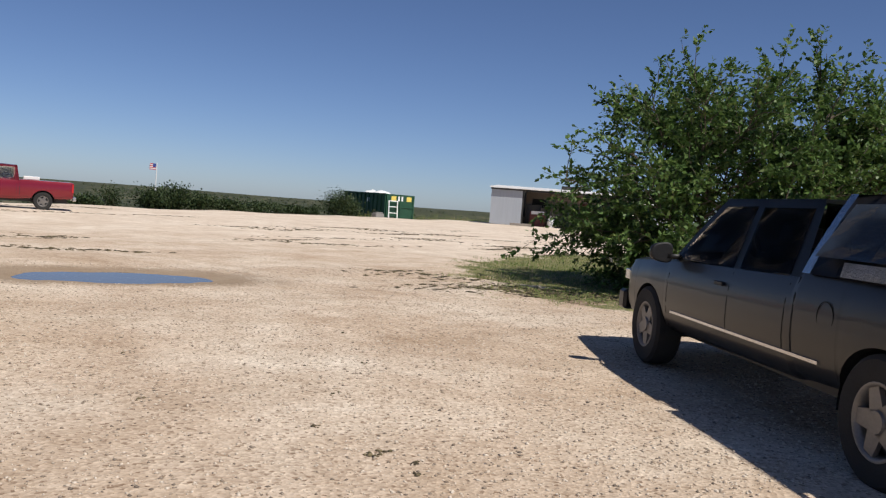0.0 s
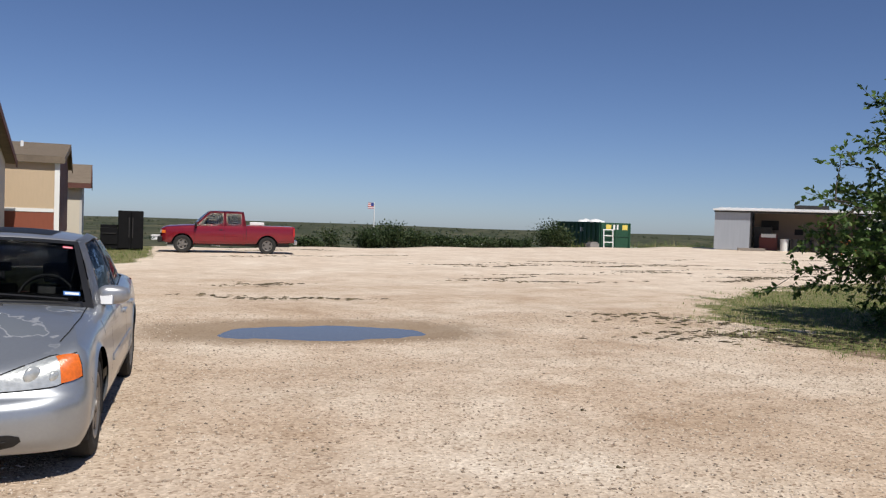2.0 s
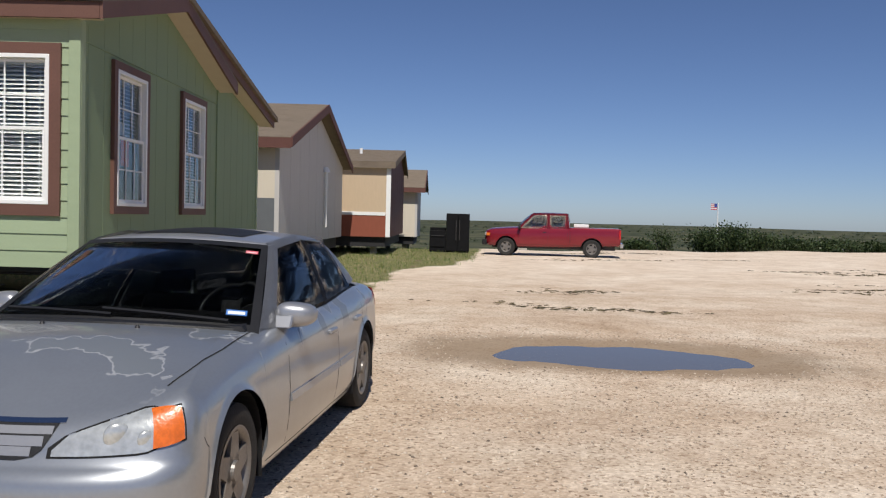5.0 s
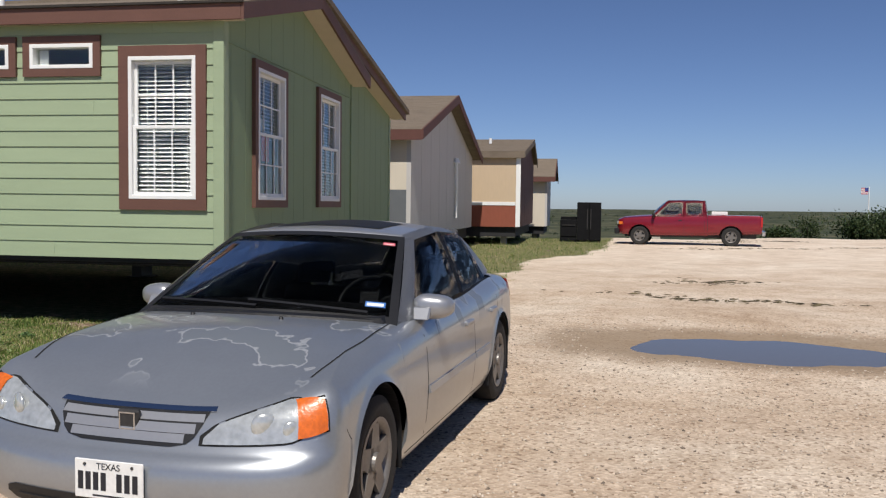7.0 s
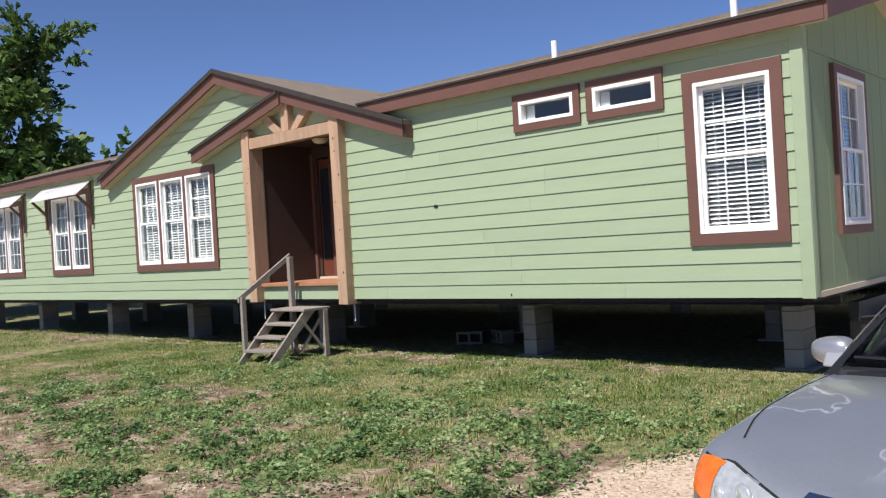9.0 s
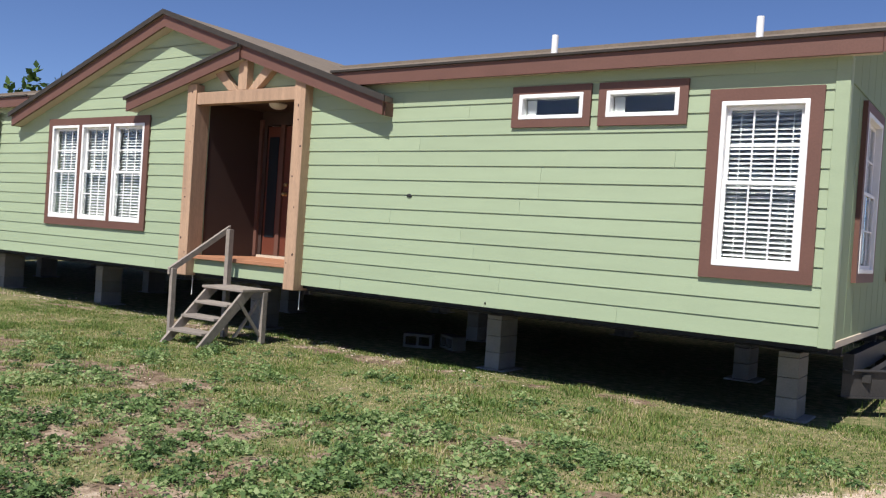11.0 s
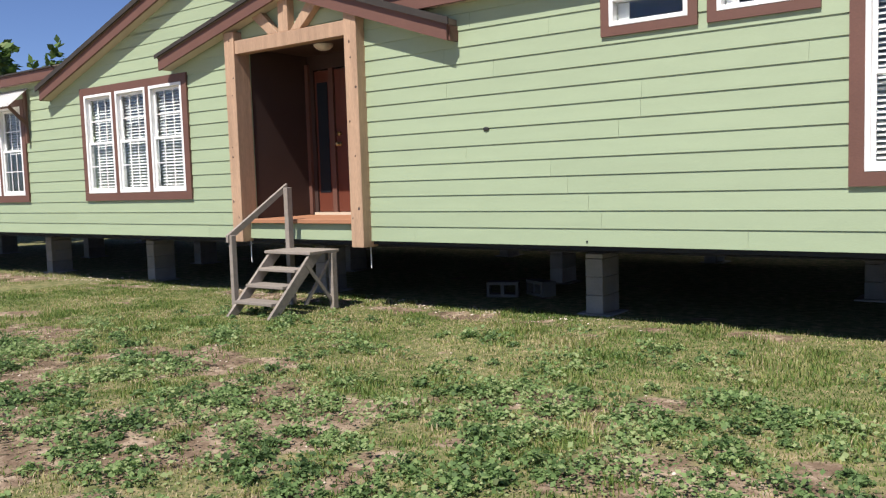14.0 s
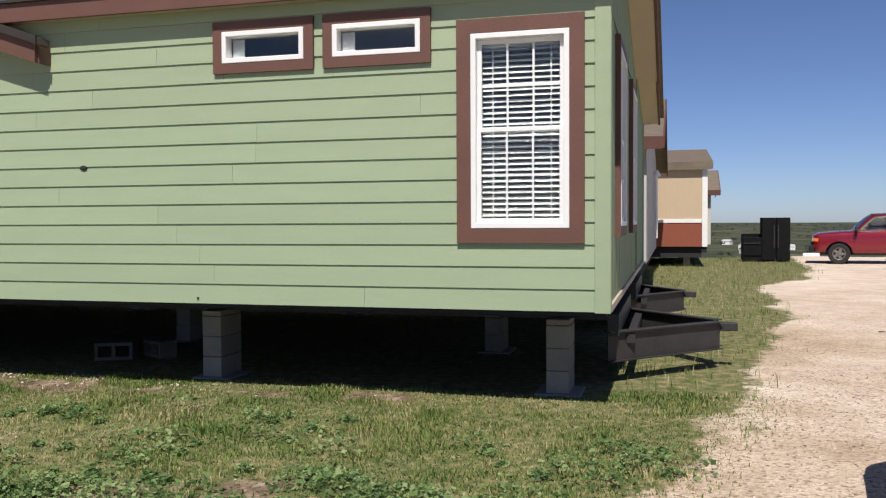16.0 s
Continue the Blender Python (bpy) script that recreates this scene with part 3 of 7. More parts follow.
bm = bmesh.new()
wall_cells(bm, FX0, FX1 - 0.12, Z0 + 0.01, ZE, FY, FY + 0.12, holes)
prism(bm, [(-15.0, ZE), (-8.3, ZE), (GP, 4.56)], "y", FY, FY + 0.1)
front = part("front_wall", bm, GREEN, home, "sage-green horizontal lap siding")
rng = random.Random(5)
row, z = 0, Z0
while z < 4.5:
    top = z + 0.1722
    a, b = FX0, FX1 - 0.10
    if z > ZE - 0.05:
        half = (GZ - 0.16 - top) / GS
        a, b = GP - half, GP + half
        if half < 0.15:
            break
    cuts = [(h[0], h[1]) for h in holes if h[2] < top - 0.02 and h[3] > z + 0.02] if z < ZE - 0.05 else []
    spans, p = [], a
    for c, d in sorted(cuts):
        spans.append((p, c))
        p = d
    spans.append((p, b))
    for p, q in spans:
        joints = [p]
        j = p + rng.uniform(1.2, 3.66)
        while j < q - 0.4:
            joints.append(j)
            j += 3.66
        joints.append(q)
        for u, v in zip(joints, joints[1:]):
            bm = bmesh.new()
            if z > ZE - 0.05:
                slant = 0.1722 / GS
                prism(bm, [(u - (slant if u == a else 0), z), (v + (slant if v == b else 0), z), (v, top + 0.01), (u, top + 0.01)], "y", FY - 0.017, FY + 0.001)
                part("plank", bm, GREEN, front)
                continue
            prism(bm, [(FY + 0.001, z), (FY - 0.019, z), (FY - 0.006, top + 0.012), (FY + 0.001, top + 0.012)], "x", u + 0.001, v - 0.001)
            part("plank", bm, GREEN, front)
    for h in holes[:-1]:
        if z < ZE - 0.05 and h[2] < top - 0.02 and h[3] > z + 0.02:
            for lo, hi in ((z, min(h[2], top)), (max(h[3], z), top)):
                if hi - lo > 0.015 and (lo == z) != (hi == top and lo != z):
                    bm = bmesh.new()
                    prism(bm, [(FY + 0.001, lo), (FY - 0.019, lo), (FY - 0.008, hi), (FY + 0.001, hi)], "x", h[0], h[1])
                    part("plank", bm, GREEN, front)
    z, row = top, row + 1

bm = bmesh.new()
box(bm, FX1 - 0.1, FX1 + 0.02, FY - 0.03, FY + 0.0, Z0 - 0.01, ZE)
part("corner_board", bm, GREEN, home, bevel=0.003)
bm = bmesh.new()
bmesh.ops.create_icosphere(bm, subdivisions=1, radius=0.035, matrix=Matrix.Translation((-7.14, FY - 0.02, 2.135)) @ Matrix.Diagonal((1.2, 0.25, 0.7, 1)))
part("cable_hole", bm, DARK, home, "small dark hole in the siding")
bm = bmesh.new()
bmesh.ops.create_icosphere(bm, subdivisions=1, radius=0.012, matrix=Matrix.Translation((-6.0, FY - 0.022, 0.985)))
part("cable_hole", bm, DARK, home)

# end wall of upright panels, towards +x, its green darkened for shade
E1, E2 = [(13.075, 13.98)], [(15.42, 16.37)]
EM = pose(FX1, 0, 0, 0, 0, 90)
bm = bmesh.new()
eh = [(w[0][0], w[-1][1], 1.59, 3.12) for w in (E1, E2)]
wall_cells(bm, FY, RY, Z0, 3.2, 0.0, 0.12, eh)
prism(bm, [(FY, 3.2), (RY, 3.2), (RY, 3.28), (14.68, 4.15), (FY, ZE + 0.02)], "y", 0.0, 0.12)
end = ease(part("end_wall", bm, GREEN_SHADED, home, "green upright panel siding, its colour darkened for shade"), EM)
bm = bmesh.new()
for i in range(19):
    u = FY + 0.4 * (i + 0.5)
    zz = (3.45 + (u - FY) * 0.27 if u < 14.68 else 4.14 - (u - 14.68) * 0.165) - 0.04
    segs = [(Z0 + 0.07, zz)]
    for w in (E1, E2):
        if w[0][0] - 0.12 < u < w[0][1] + 0.12:
            segs = [(Z0 + 0.07, 1.46), (3.24, zz)]
    for c, d in segs:
        box(bm, u - 0.003, u + 0.003, -0.0018, 0.0, c, d)
part("panel_groove", bm, GREEN_SHADED, end)
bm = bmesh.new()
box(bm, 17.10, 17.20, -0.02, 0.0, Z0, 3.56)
part("batten", bm, GREEN_SHADED, end)
bm = bmesh.new()
box(bm, FY, FY + 0.09, -0.022, 0.0, Z0, ZE)
part("corner_board", bm, GREEN, end)
bm = bmesh.new()
box(bm, RY - 0.09, RY, -0.02, 0.0, Z0, 3.2)
part("corner_board", bm, GREEN, end)
bm = bmesh.new()
box(bm, FY + 0.1, RY - 0.1, -0.022, 0.0, Z0 - 0.01, Z0 + 0.045)
part("bottom_trim", bm, SOFFIT, end, "pale bottom trim")
bm = bmesh.new()
prism(bm, [(FY + 0.1, 3.26), (17.1, 3.26), (17.1, 3.275), (FY + 0.1, 3.275)], "y", -0.012, 0.0)
part("panel_seam", bm, GREEN_SHADED, end)

bm = bmesh.new()
box(bm, FX0, FX1 - 0.13, RY - 0.12, RY, Z0, 3.3), box(bm, FX0, FX0 + 0.12, FY + 0.13, RY - 0.13, Z0, 3.3)
part("rear_wall", bm, GREEN, home)
bm = bmesh.new()
wall_cells(bm, FX0 + 0.13, FX1 - 0.13, FY + 0.13, RY - 0.13, Z0, Z0 + 0.16, [(-11.03, -8.89, FY + 0.1, 13.43)])
for v in bm.verts:
    v.co = Vector((v.co.x, v.co.z, v.co.y))
part("inner_floor", bm, ROOM, home)
bm = bmesh.new()
wall_cells(bm, FX0 + 0.13, FX1 - 0.13, FY + 0.13, RY - 0.13, 3.28, 3.32, [(-11.03, -8.89, FY + 0.1, 13.43)])
for v in bm.verts:
    v.co = Vector((v.co.x, v.co.z, v.co.y))
part("inner_ceiling", bm, ROOM, home)
bm = bmesh.new()
box(bm, FX0 + 0.02, FX1 - 0.02, FY + 0.02, RY - 0.02, Z0 - 0.04, Z0 - 0.005)
part("underside", bm, DARK, home, "black belly board under the floor")
for y in (13.12, 15.3, 16.3, 18.6):
    bm = bmesh.new()
    box(bm, FX0 + 0.1, FX1 - 0.05, y - 0.07, y + 0.07, 0.79, 0.80), box(bm, FX0 + 0.1, FX1 - 0.05, y - 0.008, y + 0.008, 0.80, 0.885), box(bm, FX0 + 0.1, FX1 - 0.05, y - 0.07, y + 0.07, 0.885, 0.895)
    part("chassis_beam", bm, STEEL, home, "black steel chassis beam")

# windows
ID = pose(0, FY, 0)
house_window(home, ID, W_BIG, WZ0, WZ1)
house_window(home, ID, W_TRI, WZ0, WZ1)
house_window(home, ID, W_D1, WZ0, WZ1, blinds="half")
house_window(home, ID, W_D2, WZ0, WZ1, blinds="half")
sw = house_window(home, ID, W_S1, SZ0, SZ1, trim=0.085, blinds=False, double=False)
boxpart("shade", (W_S1[0][0] + 0.05, W_S1[0][0] + 0.16, 0.06, 0.064, SZ0 + 0.05, SZ1 - 0.05), BLIND, sw, "pale shade behind the glass")
sw = house_window(home, ID, W_S2, SZ0, SZ1, trim=0.085, blinds=False, double=False)
boxpart("shade", (W_S2[0][0] + 0.05, W_S2[0][0] + 0.16, 0.06, 0.064, SZ0 + 0.05, SZ1 - 0.05), BLIND, sw, "pale shade behind the glass")
w = house_window(home, EM, E1, 1.59, 3.12, trim=0.09, blinds="half")
bm = bmesh.new()
box(bm, 13.28, 13.52, 0.004, 0.006, 2.05, 2.35)
part("notice", bm, PAPER, w, "pink paper notice behind the glass")
bm = bmesh.new()
box(bm, 13.3, 13.5, 0.05, 0.052, 2.42, 2.56)
part("notice", bm, WHITE, w, "white paper notice")
house_window(home, EM, E2, 1.59, 3.12, trim=0.09)

# roof
for x0, x1, y0 in ((FX0 - 0.3, -15.3, 12.03), (-15.298, -8.352, 12.45), (-8.35, FX1 + 0.3, 12.03)):
    bm = bmesh.new()
    lift = (y0 - 12.03) * 0.268
    prism(bm, [(y0 + 0.03, 3.56 + lift), (14.68, 4.27), (17.25, 3.58), (17.25, 3.64), (14.68, 4.33), (y0, 3.62 + lift)], "x", x0, x1)
    part("roof", bm, SHINGLE, home, "brown shingle roof")
bm = bmesh.new()
prism(bm, [(14.70, 4.30), (20.2, 3.33), (20.2, 3.41), (14.70, 4.38)], "x", FX0 - 0.3, FX1 + 0.33)
part("roof", bm, SHINGLE, home)
for x0, x1 in ((FX0 - 0.3, -15.3), (-8.35, FX1 + 0.267)):
    bm = bmesh.new()
    box(bm, x0, x1, 12.03, 12.06, 3.44, 3.605)
    part("fascia", bm, BROWN, home, bevel=0.003)
    bm = bmesh.new()
    box(bm, x0, x1 - 0.02, 12.06, FY, 3.455, 3.465)
    part("soffit", bm, SOFFIT, home)
EDGE = mat("shingle_edge", (0.035, 0.03, 0.026), 0.9, vary=0.3)
for x0, x1 in ((FX0 - 0.3, -15.3), (-8.35, FX1 + 0.30)):
    boxpart("drip_edge", (x0, x1, 12.0, 12.029, 3.607, 3.632), EDGE, home)
# rakes of the end gable
for pts, x, nm in (([(12.03, 3.44), (14.68, 4.14), (17.25, 3.44), (17.25, 3.61), (14.68, 4.30), (12.03, 3.605)], FX1 + 0.27, "rake_board"),
                   ([(14.8, 4.15), (20.15, 3.21), (20.15, 3.375), (14.8, 4.33)], FX1 + 0.24, "rake_board")):
    bm = bmesh.new()
    prism(bm, pts, "x", x, x + 0.032)
    part(nm, bm, BROWN, home)
bm = bmesh.new()
prism(bm, [(12.06, 3.45), (14.68, 4.148), (17.2, 3.46), (17.2, 3.475), (14.68, 4.165), (12.06, 3.465)], "x", FX1 - 0.01, FX1 + 0.268)
part("soffit", bm, SOFFIT, home, "pale soffit under the rake")
bm = bmesh.new()
prism(bm, [(16.9, 3.785), (20.1, 3.222), (20.1, 3.237), (16.9, 3.80)], "x", FX1 - 0.01, FX1 + 0.238)
part("soffit", bm, SOFFIT, home)
for x, y in ((-6.06, 13.5), (-3.63, 13.5)):
    bm = bmesh.new()
    bmesh.ops.create_cone(bm, cap_ends=True, segments=12, radius1=0.04, radius2=0.04, depth=0.5, matrix=Matrix.Translation((x, y, 3.98)))
    part("vent_pipe", bm, WHITE, home, "white roof vent pipe", smooth=False)


# front gable over the entry
def rake(bm, x0, z0, x1, z1, h, y0, y1):
    prism(bm, [(x0, z0 - h), (x1, z1 - h), (x1, z1), (x0, z0)], "y", y0, y1)


bm = bmesh.new()
rake(bm, GL, gable_z(GL), GP, GZ, 0.17, 12.0, 12.035)
part("rake_board", bm, BROWN, home)
bm = bmesh.new()
rake(bm, GP, GZ, GR, gable_z(GR), 0.17, 12.0, 12.035)
part("rake_board", bm, BROWN, home)
bm = bmesh.new()
rake(bm, -12.42, 3.41, -9.98, 4.03, 0.16, 11.965, 11.998)
part("rake_board", bm, BROWN, home)
for x0, x1 in ((GL, GP), (GP, GR)):
    za, zb = gable_z(x0), gable_z(x1)
    bm = bmesh.new()
    rake(bm, x0, za + 0.06, x1, zb + 0.06, 0.06, 11.98, 16.2)
    part("roof", bm, SHINGLE, home)
    bm = bmesh.new()
    rake(bm, x0, za - 0.15, x1, zb - 0.15, 0.012, 12.035, FY)
    part("soffit", bm, SOFFIT, home)
    bm = bmesh.new()
    e = x0 if x0 == GL else x1
    box(bm, e - 0.015, e + 0.015, 12.036, FY + 0.1, gable_z(e) - 0.165, gable_z(e) - 0.01)
    part("rake_end", bm, BROWN, home)
for x0, z0, x1, z1, y in ((GL - 0.05, gable_z(GL - 0.05) + 0.075, GP, GZ + 0.075, 11.975), (GP, GZ + 0.075, GR + 0.05, gable_z(GR + 0.05) + 0.075, 11.975), (-12.45, 3.462, -9.98, 4.082, 11.945)):
    bm = bmesh.new()
    rake(bm, x0, z0, x1, z1, 0.075 if y > 11.95 else 0.05, y - 0.02, y)
    part("drip_edge", bm, EDGE, home)
bm = bmesh.new()
rake(bm, -12.42, 3.45, -9.98, 4.07, 0.04, 11.95, FY)
part("porch_roof", bm, SHINGLE, home)
bm = bmesh.new()
rake(bm, -12.42, 3.27, -9.98, 3.89, 0.012, 11.998, FY - 0.03)
part("soffit", bm, SOFFIT, home)

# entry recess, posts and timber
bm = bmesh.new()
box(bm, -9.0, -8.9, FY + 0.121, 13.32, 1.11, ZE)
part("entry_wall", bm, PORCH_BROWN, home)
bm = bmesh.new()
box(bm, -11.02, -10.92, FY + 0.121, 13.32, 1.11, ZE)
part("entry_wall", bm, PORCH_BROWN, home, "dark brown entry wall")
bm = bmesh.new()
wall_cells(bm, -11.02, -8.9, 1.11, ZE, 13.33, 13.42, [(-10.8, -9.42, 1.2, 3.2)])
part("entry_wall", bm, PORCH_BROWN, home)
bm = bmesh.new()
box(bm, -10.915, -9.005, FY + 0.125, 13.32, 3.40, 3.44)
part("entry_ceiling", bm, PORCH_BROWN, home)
for i in range(8):
    y = 12.13 + i * 0.145
    boxpart("floorboard", (-10.9, -9.02, y, y + 0.14, 1.14, 1.19), PORCH_FLOOR, home, bevel=0.004)
boxpart("entry_trim", (-10.93, -10.86, 13.28, 13.325, 1.2, 3.28), BROWN, home)
# door and side light
door = boxpart("door", (-10.4, -9.44, 13.34, 13.39, 1.23, 3.18), DOOR, home, "mahogany-brown entry door with a tall glass light")
bm = bmesh.new()
ring(bm, -10.18, -9.66, 1.55, 3.02, 0.04, 13.325, 13.34)
part("glass_stop", bm, DOOR, door)
bm = bmesh.new()
box(bm, -10.14, -9.70, 13.333, 13.339, 1.59, 2.98)
DARKGLASS = mat("dark_glass", (0.02, 0.025, 0.03), 0.05, vary=0.1, bump=0, spec=0.6)
part("glass", bm, DARKGLASS, door)
bm = bmesh.new()
bmesh.ops.create_uvsphere(bm, u_segments=12, v_segments=8, radius=0.032, matrix=Matrix.Translation((-10.33, 13.28, 2.16)))
bmesh.ops.create_cone(bm, cap_ends=True, segments=10, radius1=0.03, radius2=0.03, depth=0.03, matrix=Matrix.Translation((-10.33, 13.325, 2.16)) @ Matrix.Rotation(radians(90), 4, "X"))
part("door_handle", bm, BRASS, door, "brass knob", smooth=True)
bm = bmesh.new()
bmesh.ops.create_cone(bm, cap_ends=True, segments=10, radius1=0.028, radius2=0.028, depth=0.04, matrix=Matrix.Translation((-10.33, 13.32, 2.3)) @ Matrix.Rotation(radians(90), 4, "X"))
part("deadbolt", bm, BRASS, door, "brass deadbolt", smooth=True)
side = boxpart("side_light", (-10.78, -10.5, 13.34, 13.39, 1.23, 3.18), DOOR, home)
bm = bmesh.new()
box(bm, -10.74, -10.54, 13.333, 13.339, 1.5, 3.02)
part("glass", bm, DARKGLASS, side)
boxpart("door_frame", (-10.49, -10.41, 13.31, 13.36, 1.2, 3.2), BROWN, home)
boxpart("threshold", (-10.8, -9.42, 13.25, 13.33, 1.19, 1.225), SOFFIT, home)
bm = bmesh.new()
bmesh.ops.create_uvsphere(bm, u_segments=16, v_segments=8, radius=0.13, matrix=Matrix.Translation((-10.0, 12.75, 3.40)) @ Matrix.Diagonal((1, 1, 0.6, 1)))
part("ceiling_lamp", bm, LAMP, home, "round frosted ceiling lamp", smooth=True)
for x0, x1, zb in ((-11.1, -10.91, 0.9), (-8.98, -8.79, 0.87)):
    boxpart("post", (x0, x1, 12.045, FY + 0.1, zb, 3.60), CEDAR, home, "knotty cedar post", bevel=0.006)
    for i in range(7):
        bm = bmesh.new()
        bmesh.ops.create_icosphere(bm, subdivisions=1, radius=0.016, matrix=Matrix.Translation((x0 + rng.uniform(0.03, 0.16), 12.044, zb + 0.2 + 0.38 * i + rng.uniform(-0.17, 0.17))) @ Matrix.Diagonal((rng.uniform(0.5, 1.3), 0.12, rng.uniform(0.6, 1.5), 1)))
        part("knot", bm, PORCH_BROWN, home)
    bm = bmesh.new()
    box(bm, x1 - 0.04, x1 - 0.03, 12.2, 12.21, 0.62, zb)
    part("strap", bm, WHITE, home, "hanging tie strap")
boxpart("beam", (-10.908, -8.982, 12.06, 12.2, 3.31, 3.48), CEDAR, home, "cedar tie beam", bevel=0.005)
boxpart("king_post", (-10.09, -9.92, 12.07, 12.19, 3.482, 3.88), CEDAR, home, bevel=0.005)
for s in (-1, 1):
    bm = bmesh.new()
    x = -10.005 + s * 0.09
    prism(bm, [(x + s * 0.02, 3.484), (x + s * 0.19, 3.484), (x + s * 0.52, 3.76), (x + s * 0.40, 3.86)], "y", 12.08, 12.18)
    part("brace", bm, CEDAR, home, bevel=0.005)
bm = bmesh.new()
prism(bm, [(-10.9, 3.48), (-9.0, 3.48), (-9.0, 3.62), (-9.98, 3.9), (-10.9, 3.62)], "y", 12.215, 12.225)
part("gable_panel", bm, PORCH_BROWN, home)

# tin awnings over the paired windows
for x0, x1 in ((-18.62, -16.36), (-21.9, -19.62)):
    aw = thing("awning", pose((x0 + x1) / 2, FY - 0.03, 3.38), "white corrugated tin window awning on brown brackets", "awning", "window awnings")
    hw = (x1 - x0) / 2
    bm = bmesh.new()
    k = 44
    top = []
    for i in range(k + 1):
        x = -hw + 2 * hw * i / k
        d = 0.012 * math.cos(i * math.pi)
        top.append([bm.verts.new((x, 0.0, d)), bm.verts.new((x, -0.36, -0.31 + d))])
    for p, q in zip(top, top[1:]):
        bm.faces.new((p[0], q[0], q[1], p[1]))
    bmesh.ops.solidify(bm, geom=bm.faces[:], thickness=0.004)
    part("tin_sheet", bm, TIN, aw)
    for s in (-1, 1):
        bm = bmesh.new()
        x = s * (hw - 0.1)
        box(bm, x - 0.03, x + 0.03, -0.05, -0.01, -0.92, -0.03)
        prism(bm, [(-0.05, -0.62), (-0.33, -0.33), (-0.33, -0.27), (-0.05, -0.54)], "x", x - 0.025, x + 0.025)
        part("bracket", bm, BROWN, aw)

# steps with a hand rail
st = thing("wooden_steps", pose(-9.63, 11.0, 0.14), "weathered grey wooden steps with one hand rail, below the entry", "steps")
for s in (-1, 1):
    bm = bmesh.new()
    prism(bm, [(-0.02, 0.0), (0.12, 0.0), (0.86, 0.68), (0.66, 0.68)], "x", s * 0.34 - 0.02, s * 0.34 + 0.02)
    part("stringer", bm, OLDWOOD, st)
for i, (y, zz) in enumerate(((0.07, 0.14), (0.25, 0.31), (0.44, 0.48), (0.62, 0.67))):
    d = 0.24 if i < 3 else 0.48
    boxpart("tread", (-0.315 if i < 3 else -0.39, 0.315 if i < 3 else 0.39, y, y + d, zz, zz + 0.035), OLDWOOD, st, bevel=0.004)
for x, y in ((0.36, 1.0), (-0.36, 1.0)):
    boxpart("leg", (x - 0.035, x + 0.035, y - 0.03, y + 0.05, 0.0, 0.665 if x > 0 else 1.45), OLDWOOD, st, bevel=0.004)
boxpart("newel", (-0.42, -0.365, 0.12, 0.19, 0.02, 0.92), OLDWOOD, st, bevel=0.004)
bm = bmesh.new()
prism(bm, [(0.1, 0.84), (1.05, 1.42), (1.05, 1.50), (0.1, 0.92)], "x", -0.44, -0.40)
part("hand_rail", bm, OLDWOOD, st)
bm = bmesh.new()
prism(bm, [(0.55, 0.1), (0.6, 0.1), (1.0, 0.58), (0.95, 0.58)], "x", 0.32, 0.345), prism(bm, [(0.95, 0.1), (1.0, 0.1), (0.6, 0.58), (0.55, 0.58)], "x", 0.346, 0.37)
part("cross_brace", bm, OLDWOOD, st)

# block piers on pads
def pier(x, y, turn=0.0):
    zg = float(ground_z(x, y))
    p = thing("block_pier", pose(x, y, zg, 0, 0, turn), "stacked grey concrete block pier under the home", "pier", "block piers")
    boxpart("pad", (-0.2, 0.2, -0.23, 0.23, -0.05, 0.018), CONCRETE, p, bevel=0.008)
    zz, k = 0.02, 0
    top = 0.79 - zg
    while zz < top - 0.02:
        h = min(0.193, top - zz)
        boxpart("block", (-0.1, 0.1, -0.2 + 0.004 * (k % 2), 0.2, zz, zz + h), CONCRETE, p, bevel=0.006)
        zz, k = zz + 0.197, k + 1


for x in (-2.98, -6.31, -10.4, -14.3, -17.5, -21.0, -24.3):
    pier(x, 13.12)
for x in (-4.0, -8.0, -12.0, -16.0, -20.0, -24.0):
    pier(x, 15.3), pier(x + 1, 18.6)

# tow hitches left on the frames
for yc, xt in ((14.68, -1.45), (18.45, -1.75)):
    h = thing("trailer_hitch", pose(0, yc, 0), "black steel tow hitch sticking out under the home", "hitch", "tow hitches")
    for s in (-1, 1):
        bm = bmesh.new()
        d = Vector((xt - 0.1 + 2.6, -s * 1.05, 0)).normalized()
        n = Vector((-d.y, d.x, 0))
        p0, p1 = Vector((-2.6, s * 1.15, 0)), Vector((xt - 0.12, s * 0.07, 0))
        for w, c, e in ((0.05, 0.34, 0.35), (0.006, 0.35, 0.61), (0.05, 0.61, 0.62)):
            pts = [p0 + n * w, p1 + n * w, p1 - n * w, p0 - n * w]
            prism(bm, [(q.x, q.y) for q in pts], "z", c, e)
        part("beam", bm, STEEL, h)
    boxpart("coupler", (xt - 0.16, xt + 0.06, -0.06, 0.06, 0.52, 0.60), STEEL, h, bevel=0.006)
    boxpart("cross_bar", (-2.44, -2.36, -1.0, 1.0, 0.50, 0.58), STEEL, h)
    boxpart("outrigger", (-2.6, -2.5, -1.15, 1.15, 0.58, 0.78), STEEL, h)
# ---- vehicles ----
from mathutils.bvhtree import BVHTree

